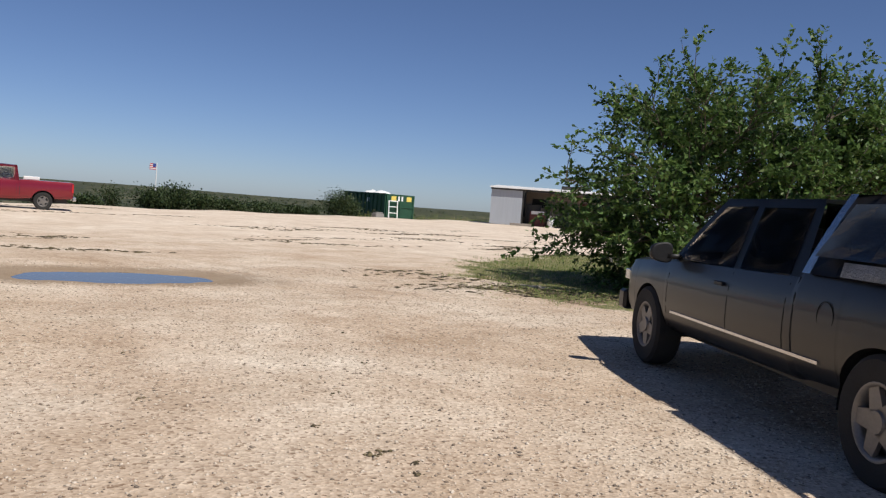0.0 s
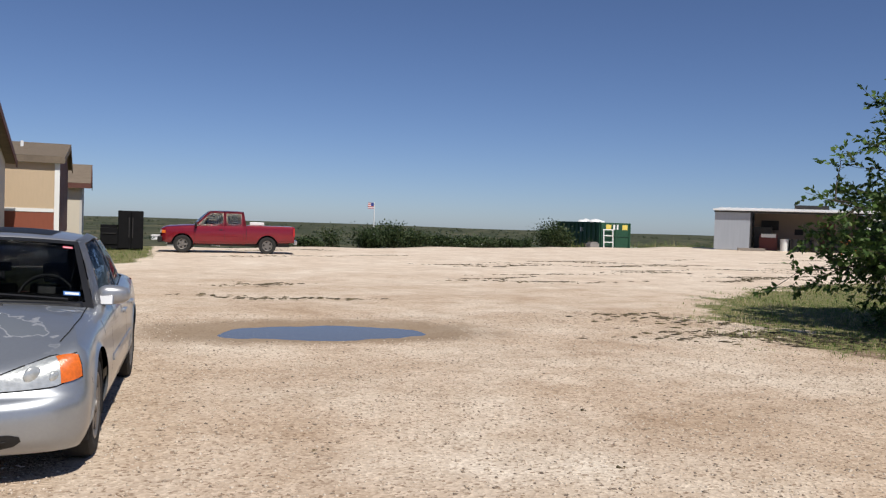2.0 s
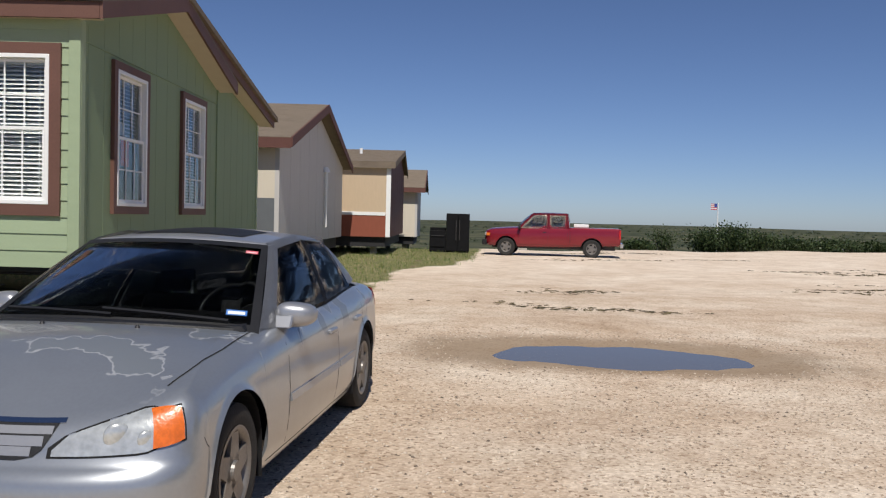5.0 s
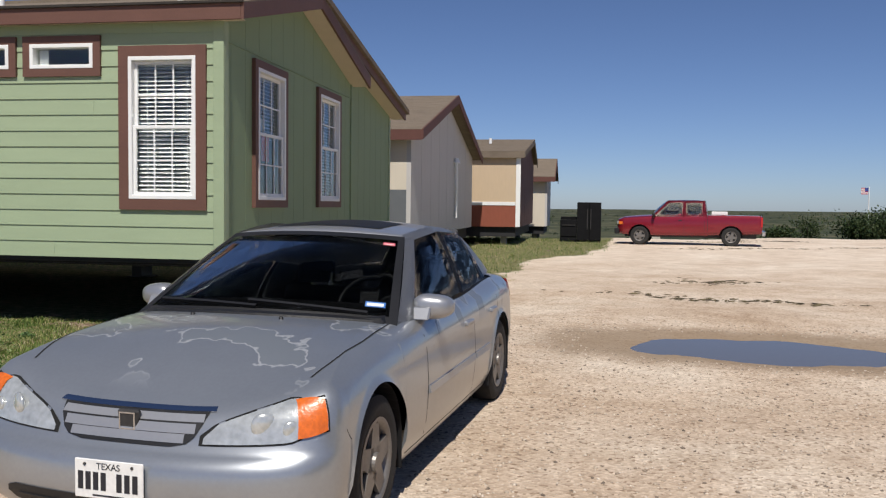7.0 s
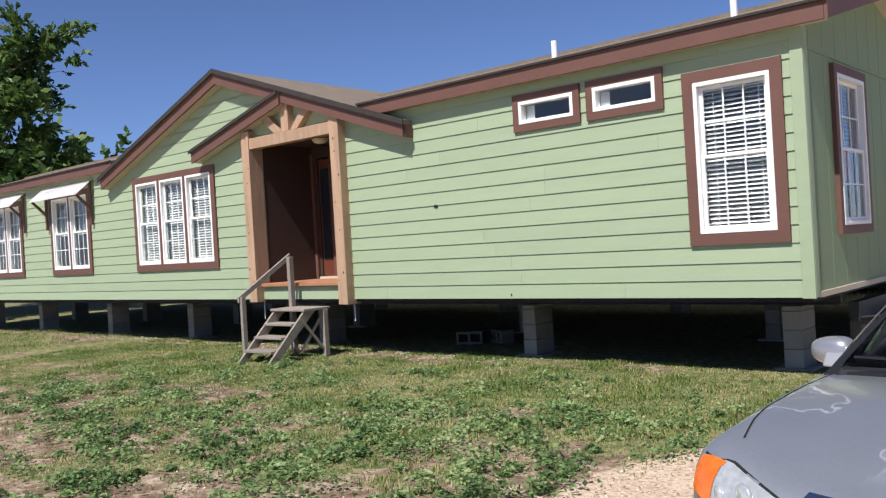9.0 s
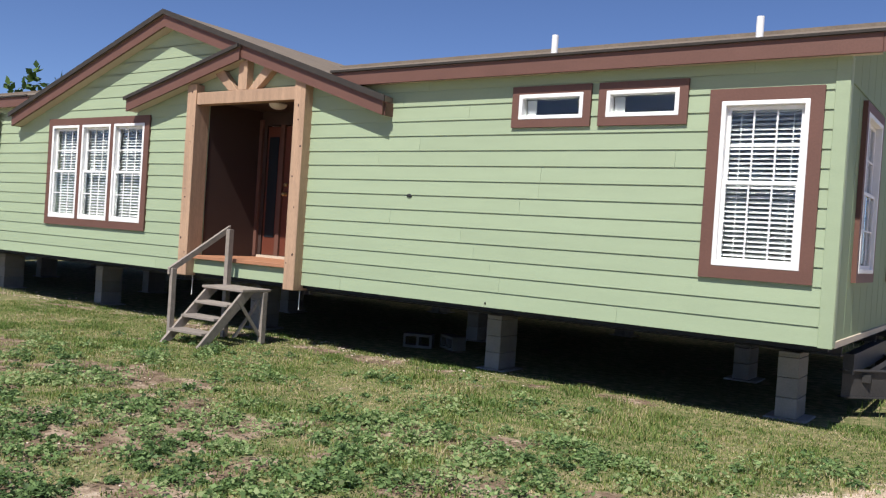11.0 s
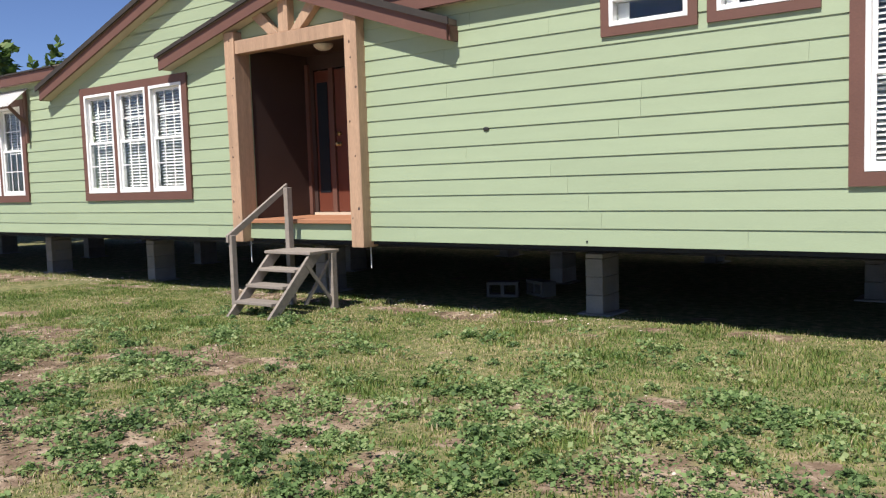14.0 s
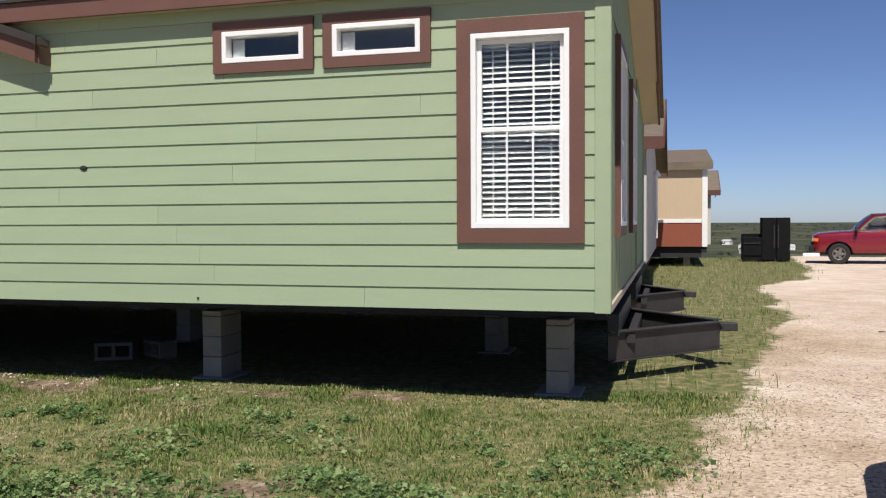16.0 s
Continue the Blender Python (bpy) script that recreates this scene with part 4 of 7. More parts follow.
TYRE = mat("tyre_rubber", (0.022, 0.021, 0.02), 0.85, vary=0.25, fine=90)
ALLOY = mat("dusty_alloy", (0.22, 0.205, 0.19), 0.45, 0.5, vary=0.15, bump=0.05)
CHROME = mat("chrome", (0.62, 0.63, 0.65), 0.18, 1.0, vary=0.04, bump=0)
TINT = glass_mat("tinted_glass", (0.09, 0.105, 0.115))
TINT.node_tree.nodes["Principled BSDF"].inputs["IOR"].default_value = 1.09
AMBER = mat("amber_lens", (0.62, 0.13, 0.012), 0.28, bump=0.15, fine=60, vary=0.3, coat=0.6)
REDLENS = mat("red_lens", (0.45, 0.02, 0.02), 0.25, bump=0)
REFLECTOR = mat("reflector", (0.50, 0.52, 0.51), 0.22, 0.45, vary=0.25, scale=14, fine=40, bump=0.12, dist=0.01, coat=1.0)
SEATCLOTH = mat("seat_cloth", (0.06, 0.06, 0.065), 0.9)
PLATE = mat("plate_white", (0.72, 0.72, 0.70), 0.5, bump=0)
INK = mat("plate_ink", (0.02, 0.02, 0.025), 0.6, bump=0)
BLUE = mat("sticker_blue", (0.05, 0.16, 0.45), 0.5, bump=0)
PINK = mat("sticker_pink", (0.62, 0.12, 0.16), 0.5, bump=0)
BRIGHT = mat("silver_plastic", (0.34, 0.345, 0.36), 0.35, 0.5, vary=0.05, bump=0.02)
SEAM = mat("panel_gap", (0.01, 0.01, 0.01), 0.9, bump=0)


def worn_paint(name, color, dull, edge):
    """Metallic car paint whose clear coat has come off in patches with pale rims."""
    m = mat(name, color, 0.38, 0.66, vary=0.05, coat=0.5, bump=0)
    n, l = m.node_tree.nodes, m.node_tree.links
    b = n["Principled BSDF"]
    base = b.inputs["Base Color"].links[0].from_socket
    co = n.new("ShaderNodeTexCoord")
    no = n.new("ShaderNodeTexNoise")
    no.inputs["Scale"].default_value, no.inputs["Detail"].default_value = 2.4, 4
    l.new(co.outputs["Object"], no.inputs["Vector"])
    sep = n.new("ShaderNodeSeparateXYZ")
    l.new(co.outputs["Object"], sep.inputs[0])
    up = n.new("ShaderNodeMapRange")
    up.inputs["From Min"].default_value, up.inputs["From Max"].default_value = 0.66, 0.76
    l.new(sep.outputs["Z"], up.inputs[0])
    def band(lo, hi):
        r = n.new("ShaderNodeValToRGB")
        r.color_ramp.elements[0].position, r.color_ramp.elements[1].position = lo, hi
        l.new(no.outputs["Fac"], r.inputs[0])
        x = n.new("ShaderNodeMath")
        x.operation = "MULTIPLY"
        l.new(r.outputs[0], x.inputs[0]), l.new(up.outputs[0], x.inputs[1])
        return x.outputs[0]
    rim, inside = band(0.555, 0.559), band(0.566, 0.574)
    m1, m2 = n.new("ShaderNodeMix"), n.new("ShaderNodeMix")
    m1.data_type = m2.data_type = "RGBA"
    m1.inputs["B"].default_value, m2.inputs["B"].default_value = (*edge, 1), (*dull, 1)
    l.new(rim, m1.inputs["Factor"]), l.new(base, m1.inputs["A"])
    l.new(inside, m2.inputs["Factor"]), l.new(m1.outputs["Result"], m2.inputs["A"])
    l.new(m2.outputs["Result"], b.inputs["Base Color"])
    inv = n.new("ShaderNodeMapRange")
    inv.inputs["To Min"].default_value, inv.inputs["To Max"].default_value = 0.3, 0.55
    l.new(rim, inv.inputs[0])
    l.new(inv.outputs[0], b.inputs["Roughness"])
    return m


SILVER = worn_paint("worn_silver_paint", (0.35, 0.37, 0.395), (0.265, 0.288, 0.312), (0.53, 0.54, 0.55))


class Loft:
    """A body shell through cross-sections (y, half width, bottom, shoulder, top), front towards +y."""
    KEYS = ((0.86, 0.0), (0.945, 0.08), (0.98, 0.2), (0.998, 0.4), (1.0, 0.55), (0.995, 0.72), (0.98, 0.87), (0.945, 1.0))

    def __init__(self, stations):
        self.st = sorted(stations)

    def at(self, y):
        ys = [s[0] for s in self.st]
        return [float(np.interp(y, ys, [s[i] for s in self.st])) for i in range(1, 5)]

    def half(self, y, floor=None):
        w, zb, zs, zt = self.at(y)
        pts = [(w * a, zb + (zs - zb) * t) for a, t in self.KEYS]
        if floor is not None and floor > zb:
            xs, zz = [q[0] for q in pts], [q[1] for q in pts]
            zn = [floor + (zs - floor) * t for a, t in self.KEYS]
            pts = [(float(np.interp(z, zz, xs)), z) for z in zn]
        return pts + [(w * 0.88, zs + (zt - zs) * 0.33), (w * 0.78, zs + (zt - zs) * 0.58), (w * 0.6, zs + (zt - zs) * 0.81), (w * 0.3, zs + (zt - zs) * 0.96), (0.0, zt)]

    def side(self, y, z):
        p = self.half(y)[:9]
        return float(np.interp(z, [q[1] for q in p], [q[0] for q in p]))

    def top(self, x, y):
        p = self.half(y)[7:]
        return float(np.interp(abs(x), [q[0] for q in p][::-1], [q[1] for q in p][::-1]))

    def mesh(self, bm, step=0.09, arches=(), radius=0.0):
        ys = {*np.round(np.arange(self.st[0][0], self.st[-1][0], step), 4).tolist(), *[s[0] for s in self.st]}
        for yc, zc in arches:
            ys = {y for y in ys if abs(y - yc) > radius + 0.005}
            ys |= {yc + radius * math.cos(math.pi * i / 22) for i in range(23)} | {yc - radius - 0.001, yc + radius + 0.001}
        rings = []
        for y in sorted(ys):
            floor = None
            for yc, zc in arches:
                if abs(y - yc) <= radius + 1e-6:
                    floor = zc + math.sqrt(max(0.0, radius ** 2 - (y - yc) ** 2))
            h = self.half(y, floor)
            pts = h + [(-x, z) for x, z in h[-2::-1]]
            rings.append([bm.verts.new((x, y, z)) for x, z in pts])
        for a, b in zip(rings, rings[1:]):
            k = len(a)
            for i in range(k):
                bm.faces.new((a[i], a[(i + 1) % k], b[(i + 1) % k], b[i]))
        bm.faces.new(rings[0]), bm.faces.new(rings[-1][::-1])


def shell(name, loft, arches, radius, paint, parent, label="", step=0.09):
    bm = bmesh.new()
    loft.mesh(bm, step, arches, radius)
    ob = part(name, bm, paint, parent, label)
    ob.data.shade_smooth()
    ob.data.set_sharp_from_angle(angle=radians(38))
    for y, z in arches:
        for s in (-1, 1):
            w = loft.side(y, z + radius * 0.5)
            bm = bmesh.new()
            arc = [(math.cos(math.pi * i / 20), math.sin(math.pi * i / 20)) for i in range(21)]
            arc = [(1, -0.12)] + arc + [(-1, -0.12)]
            out = [bm.verts.new((s * (w - 0.03), y + c * (radius - 0.004), z + q * (radius - 0.004))) for c, q in arc]
            inn = [bm.verts.new((s * (w - 0.34), y + c * (radius - 0.004), z + q * (radius - 0.004))) for c, q in arc]
            for k in range(len(arc) - 1):
                bm.faces.new((out[k], out[k + 1], inn[k + 1], inn[k]))
            bm.faces.new(inn)
            part("wheel_well", bm, BLACK, parent)
    return ob


def patch(bm, corners, nu=6, nv=4, bulge=(0, 0, 0), thick=0.0):
    """A bent panel between four corners (a, b, c, d in turn), swelling by bulge in its middle."""
    a, b, c, d = (Vector(p) for p in corners)
    g = []
    for j in range(nv + 1):
        v = j / nv
        r = []
        for i in range(nu + 1):
            u = i / nu
            p = (a * (1 - u) + b * u) * (1 - v) + (d * (1 - u) + c * u) * v
            p += Vector(bulge) * (4 * u * (1 - u) * 0.6 + 4 * v * (1 - v) * 0.4 * (4 * u * (1 - u)))
            r.append(bm.verts.new(p))
        g.append(r)
    fs = []
    for j in range(nv):
        for i in range(nu):
            fs.append(bm.faces.new((g[j][i], g[j][i + 1], g[j + 1][i + 1], g[j + 1][i])))
    if thick:
        bmesh.ops.solidify(bm, geom=fs, thickness=thick)


def mirror(p):
    return (-p[0], p[1], p[2])


def strip(bm, points, width, depth=0.004):
    """A thin band along a line of points; its breadth lies upright or along the line's own normal."""
    for p, q in zip(points, points[1:]):
        p, q = Vector(p), Vector(q)
        d = (q - p).normalized()
        n = Vector((1, 0, 0))
        w = d.cross(n).normalized() * width / 2
        v = [bm.verts.new(c) for c in (p + w - n * depth, q + w - n * depth, q - w - n * depth, p - w - n * depth, p + w + n * depth, q + w + n * depth, q - w + n * depth, p - w + n * depth)]
        for f in ((0, 1, 2, 3), (7, 6, 5, 4), (0, 4, 5, 1), (1, 5, 6, 2), (2, 6, 7, 3), (3, 7, 4, 0)):
            bm.faces.new([v[i] for i in f])


def lathe(bm, prof, segs=32):
    """Turns a profile of (x, radius) round the x axis."""
    rings = []
    for x, r in prof:
        rings.append([bm.verts.new((x, r * math.cos(2 * math.pi * i / segs), r * math.sin(2 * math.pi * i / segs))) for i in range(segs)])
    for a, b in zip(rings, rings[1:]):
        for i in range(segs):
            bm.faces.new((a[i], a[(i + 1) % segs], b[(i + 1) % segs], b[i]))


def wheel(parent, x, y, r, width, rim_r, spokes, side, cap=0.05):
    """A wheel at x, y; side 1: its face looks towards +x."""
    h = width / 2
    bm = bmesh.new()
    lathe(bm, [(-h * 0.9, rim_r), (-h, rim_r + 0.03), (-h, r - 0.035), (-h * 0.8, r - 0.006), (-h * 0.3, r), (h * 0.3, r), (h * 0.8, r - 0.006), (h, r - 0.035), (h, rim_r + 0.03), (h * 0.9, rim_r)])
    tyre = part("wheel", bm, TYRE, parent, smooth=False)
    tyre.data.shade_smooth()
    tyre.data.set_sharp_from_angle(angle=radians(40))
    tyre.location = (x, y, r)
    tyre.rotation_euler = (random.uniform(0, 6), 0, 0)
    f = side * h
    bm = bmesh.new()
    lathe(bm, [(f * 0.95, rim_r + 0.004), (f * 0.98, rim_r - 0.012), (f * 0.6, rim_r - 0.03), (-f * 0.7, rim_r - 0.035), (-f * 0.7, rim_r)])
    part("rim", bm, ALLOY, tyre, "brake-dusted alloy wheel rim", smooth=True)
    bm = bmesh.new()
    for i in range(spokes):
        m = Matrix.Rotation(2 * math.pi * i / spokes, 4, "X")
        w0, w1 = 0.75 * rim_r / spokes * 2.0, 0.5 * rim_r / spokes * 2.0
        lo, hi = sorted((f * 0.62, f * 0.86))
        pts = [(-w0, 0.03), (w0, 0.03), (w1, rim_r - 0.025), (-w1, rim_r - 0.025)]
        k0 = len(bm.verts)
        prism(bm, pts, "x", lo, hi)
        bm.verts.ensure_lookup_table()
        bmesh.ops.transform(bm, matrix=m, verts=bm.verts[k0:])
    part("spokes", bm, ALLOY, tyre, bevel=0.0)
    bm = bmesh.new()
    bmesh.ops.create_cone(bm, cap_ends=True, segments=18, radius1=cap, radius2=cap * 0.85, depth=0.03, matrix=Matrix.Translation((f * 0.86, 0, 0)) @ Matrix.Rotation(radians(90 * side), 4, "Y"))
    part("hub_cap", bm, ALLOY, tyre)
    bm = bmesh.new()
    bmesh.ops.create_cone(bm, cap_ends=True, segments=24, radius1=rim_r * 0.8, radius2=rim_r * 0.8, depth=0.02, matrix=Matrix.Translation((f * 0.2, 0, 0)) @ Matrix.Rotation(radians(90), 4, "Y"))
    part("brake_disc", bm, STEEL, tyre)


def seat(parent, x, y, zb, mat_=None):
    bm = bmesh.new()
    box(bm, x - 0.24, x + 0.24, y - 0.25, y + 0.25, zb - 0.25, zb)
    prism(bm, [(y - 0.30, zb - 0.1), (y - 0.18, zb - 0.1), (y - 0.32, zb + 0.38), (y - 0.42, zb + 0.38)], "x", x - 0.24, x + 0.24)
    prism(bm, [(y - 0.37, zb + 0.40), (y - 0.30, zb + 0.40), (y - 0.33, zb + 0.58), (y - 0.40, zb + 0.58)], "x", x - 0.13, x + 0.13)
    part("seat", bm, SEATCLOTH, parent, bevel=0.02)


def steering(parent, x, y, z, r=0.19):
    bm = bmesh.new()
    m = Matrix.Translation((x, y, z)) @ Matrix.Rotation(radians(-62), 4, "X")
    n, k = 28, 8
    v = [[m @ Vector(((r + 0.014 * math.cos(b)) * math.cos(a), (r + 0.014 * math.cos(b)) * math.sin(a), 0.014 * math.sin(b))) for b in [2 * math.pi * j / k for j in range(k)]] for a in [2 * math.pi * i / n for i in range(n)]]
    v = [[bm.verts.new(p) for p in q] for q in v]
    for i in range(n):
        for j in range(k):
            bm.faces.new((v[i][j], v[(i + 1) % n][j], v[(i + 1) % n][(j + 1) % k], v[i][(j + 1) % k]))
    part("steering_wheel", bm, BLACK, parent, smooth=True)
    bm = bmesh.new()
    for w in (box(bm, -r, r, -0.02, 0.02, -0.01, 0.01), box(bm, -0.06, 0.06, -0.1, 0.05, -0.03, 0.0)):
        bmesh.ops.transform(bm, matrix=m, verts=w)
    part("steering_hub", bm, BLACK, parent)


def door_mirror(parent, s, x, y, z, paint, size=(0.11, 0.07, 0.075)):
    bm = bmesh.new()
    bmesh.ops.create_uvsphere(bm, u_segments=14, v_segments=10, radius=1, matrix=Matrix.Translation((s * x, y, z)) @ Matrix.Diagonal((*size, 1)))
    for v in bm.verts:
        q = [(v.co.x - s * x) / size[0], (v.co.y - y) / size[1], (v.co.z - z) / size[2]]
        q = [math.copysign(abs(e) ** 0.62, e) for e in q]
        v.co = Vector((s * x + q[0] * size[0], max(y + q[1] * size[1], y - 0.03), z + q[2] * size[2] * (1 - 0.18 * q[0] * s)))
    box(bm, min(s * (x - 0.22), s * (x - 0.05)), max(s * (x - 0.22), s * (x - 0.05)), y - 0.03, y + 0.03, z - 0.06, z - 0.01)
    part("door_mirror", bm, paint, parent, smooth=True)


PLAIN = mat("silver_paint", (0.36, 0.367, 0.385), 0.34, 0.6, vary=0.04, coat=0.4, bump=0)
CABGLASS = glass_mat("cab_glass", (0.55, 0.6, 0.6))
DARKTINT = glass_mat("dark_tinted_glass", (0.015, 0.017, 0.02))
DARKTINT.node_tree.nodes["Principled BSDF"].inputs["IOR"].default_value = 1.06


# ---- the silver sedan ----
car = thing("sedan", pose(-0.27, 8.67, 0.125, 0, 0, 174.0), "silver four-door sedan with peeling clear coat, parked on the gravel", "car")
NOSE = ((1.93, 0.17), (1.99, 0.205), (2.02, 0.26), (2.03, 0.33), (2.025, 0.41), (2.008, 0.445), (1.975, 0.464), (1.95, 0.478), (1.93, 0.525), (1.905, 0.577), (1.865, 0.614), (1.80, 0.642))
FLANK = ((0.785, 0.17), (0.812, 0.215), (0.828, 0.27), (0.838, 0.335), (0.842, 0.40), (0.843, 0.45), (0.842, 0.48), (0.840, 0.51), (0.836, 0.57), (0.828, 0.63), (0.806, 0.69), (0.765, 0.728))
TAIL = ((-2.06, 0.24), (-2.12, 0.28), (-2.16, 0.34), (-2.17, 0.40), (-2.165, 0.47), (-2.14, 0.52), (-2.12, 0.56), (-2.13, 0.62), (-2.13, 0.70), (-2.12, 0.78), (-2.08, 0.85), (-1.98, 0.89))
YF, YB, ARCH, HUB = 1.68, -1.68, 0.345, 0.31


def flank(y):
    """The side's section at y, from the sill to the shoulder."""
    top = float(np.interp(y, [-1.68, -1.2, -0.3, 0.3, 0.8, 1.3, 1.68], [0.875, 0.875, 0.855, 0.845, 0.825, 0.778, 0.728]))
    wide = float(np.interp(y, [-1.68, -1.3, 0.0, 1.2, 1.68], [0.975, 1.0, 1.006, 1.004, 1.0]))
    low = float(np.interp(y, [-1.68, -1.3, 1.68], [0.235, 0.185, 0.17]))
    return [(x * wide, y, low + (z - 0.17) * (top - low) / 0.558) for x, z in FLANK]


def wrap(q, ends, y0):
    """A column of the nose or tail, q degrees round from the middle."""
    s, c = math.sin(radians(q)), max(0.0, math.cos(radians(q)))
    f = flank(y0)
    return [(fx * s ** 0.86, y0 + (ey - y0) * c ** 0.72, ez + (fz - ez) * s ** 2.4) for (fx, _, fz), (ey, ez) in zip(f, ends)]


def on_nose(q, lv, out=0.0, sx=1):
    """A point on the nose at q degrees and level lv, moved outward."""
    col = wrap(q, NOSE, YF)
    i = min(int(lv), 10)
    p = Vector(col[i]).lerp(Vector(col[i + 1]), lv - i)
    n = Vector((p.x / 0.84 ** 2 * 0.55, (p.y - YF) / 0.35 ** 2 * 0.35 + 0.25, 0.12)).normalized()
    p += n * out
    return Vector((sx * p.x, p.y, p.z))


def q_at(x, lv):
    """The angle at which the nose reaches x."""
    w = FLANK[min(int(lv), 11)][0]
    return math.degrees(math.asin(min(1.0, (abs(x) / w) ** (1 / 0.86))))


def arched(col):
    y = col[0][1]
    for yc in (1.31, -1.31):
        if abs(y - yc) <= ARCH + 1e-6:
            fl = HUB + math.sqrt(max(0.0, ARCH ** 2 - (y - yc) ** 2))
            z0, z1 = col[0][2], col[-1][2]
            zs, xs = [p[2] for p in col], [p[0] for p in col]
            zn = [fl + (z - z0) * (z1 - fl) / (z1 - z0) for z in zs]
            return [(float(np.interp(z, zs, xs)) + (0.012 if k == 0 else 0.006 if k == 1 else 0), y, z) for k, z in enumerate(zn)]
    return col


ys = {*np.round(np.arange(YB, YF, 0.08), 4).tolist(), YF}
for yc in (1.31, -1.31):
    ys = {y for y in ys if abs(y - yc) > ARCH + 0.005}
    ys |= {yc + ARCH * math.cos(math.pi * i / 24) for i in range(25)} | {yc - ARCH - 0.001, yc + ARCH + 0.001}
side_ys = sorted(ys, reverse=True)
cols = [wrap(q, NOSE, YF) for q in np.linspace(0, 90, 27)[:-1]] + [arched(flank(y)) for y in side_ys] + [wrap(q, TAIL, YB) for q in np.linspace(90, 0, 19)[1:]]
bm = bmesh.new()
for sx in (1, -1):
    vs = [[bm.verts.new((sx * x, y, z)) for x, y, z in c] for c in cols]
    for a, b in zip(vs, vs[1:]):
        for i in range(11):
            bm.faces.new((a[i], b[i], b[i + 1], a[i + 1]))
    # bonnet, belt and boot lid
    for k, c in enumerate(cols):
        x, y, z = c[-1]
        if y > 0.76:
            if k < 26:
                bx = 0.60 * (x / 0.765)
            else:
                bx = 0.60 + 0.085 * (1.68 - y) / 0.92
            by, bz = 1.0 - 0.22 * (bx / 0.685) ** 2, 0.885 - 0.045 * (bx / 0.685) ** 2
        elif y > -1.50:
            bx, by, bz = 0.715, y, z + 0.022
        else:
            t = min(1.0, max(0.0, (-1.50 - y) / 0.18)) if k < 26 + len(side_ys) else 1.0
            bx = 0.70 - 0.06 * t if k < 26 + len(side_ys) else 0.64 * x / 0.765
            by, bz = -1.50 - 0.10 * (1 - (bx / 0.70) ** 2), 0.905 + 0.04 * (1 - (bx / 0.70) ** 2)
        row = [vs[k][-1]]
        n = 12
        for j in range(1, n + 1):
            v = j / n
            f = 1 - (1 - v) ** 2.0
            row.append(bm.verts.new((sx * (x + (bx - x) * v), y + (by - y) * v, z + (bz - z) * f)))
        vs[k] = row
    for a, b in zip(vs, vs[1:]):
        for i in range(12):
            bm.faces.new((a[i], b[i], b[i + 1], a[i + 1]))
bmesh.ops.remove_doubles(bm, verts=bm.verts[:], dist=0.0004)
body = part("body", bm, SILVER, car, "silver body panels with peeling clear coat")
body.data.shade_smooth()
body.data.set_sharp_from_angle(angle=radians(42))
BODY = BVHTree.FromPolygons([v.co.copy() for v in body.data.vertices], [tuple(p.vertices) for p in body.data.polygons])


def on_top(x, y, lift=0.002):
    hit = BODY.ray_cast(Vector((x, y, 2)), Vector((0, 0, -1)))[0]
    return Vector((x, y, (hit.z if hit else 0.8) + lift))


def on_side(s, y, z, lift=0.001):
    hit = BODY.ray_cast(Vector((s * 2, y, z)), Vector((-s, 0, 0)))[0]
    return Vector(((hit.x if hit else s * 0.84) + s * lift, y, z))


def skin(bm, rows, thick=0.0):
    """A sheet through rows of points."""
    vs = [[bm.verts.new(p) for p in r] for r in rows]
    fs = [bm.faces.new((a[i], a[i + 1], b[i + 1], b[i])) for a, b in zip(vs, vs[1:]) for i in range(len(a) - 1)]
    if thick:
        bmesh.ops.recalc_face_normals(bm, faces=bm.faces[:])
        bmesh.ops.solidify(bm, geom=fs, thickness=thick)


def tape(bm, pts, width, n):
    """A narrow flat line laid along points, across the direction n."""
    n = Vector(n) * width / 2
    skin(bm, [[p - n, p + n] for p in pts])


for yc in (1.31, -1.31):
    for s in (-1, 1):
        bm = bmesh.new()
        arc = [(1, -0.4)] + [(math.cos(math.pi * i / 20), math.sin(math.pi * i / 20)) for i in range(21)] + [(-1, -0.4)]
        r = ARCH - 0.003
        out = [bm.verts.new((s * 0.825, yc + c * r, HUB + q * r)) for c, q in arc]
        inn = [bm.verts.new((s * 0.52, yc + c * r, HUB + q * r)) for c, q in arc]
        for k in range(len(arc) - 1):
            bm.faces.new((out[k], out[k + 1], inn[k + 1], inn[k]))
        bm.faces.new(inn)
        part("wheel_well", bm, BLACK, car)
        wheel(car, s * 0.735, yc, 0.30, 0.185, 0.195, 5, s)
boxpart("underbody", (-0.70, 0.70, -1.95, 1.80, 0.165, 0.24), STEEL, car)


def cab(p):
    """Moves a point of the cabin frame to its place on this car."""
    return (p[0] * 0.965, float(np.interp(p[1], [-1.62, -1.0, -0.3, 0.38, 1.04, 1.3], [-1.60, -1.16, -0.40, 0.10, 0.775, 1.03])), p[2] * 0.955)


def panel(name, corners, nu, nv, bulge, thick, material, parent=car, label="", shadow=True, s=1):
    bm = bmesh.new()
    patch(bm, [cab((s * p[0], p[1], p[2])) for p in corners], nu, nv, bulge, thick=thick)
    ob = part(name, bm, material, parent, label, smooth=True)
    ob.visible_shadow = shadow
    return ob


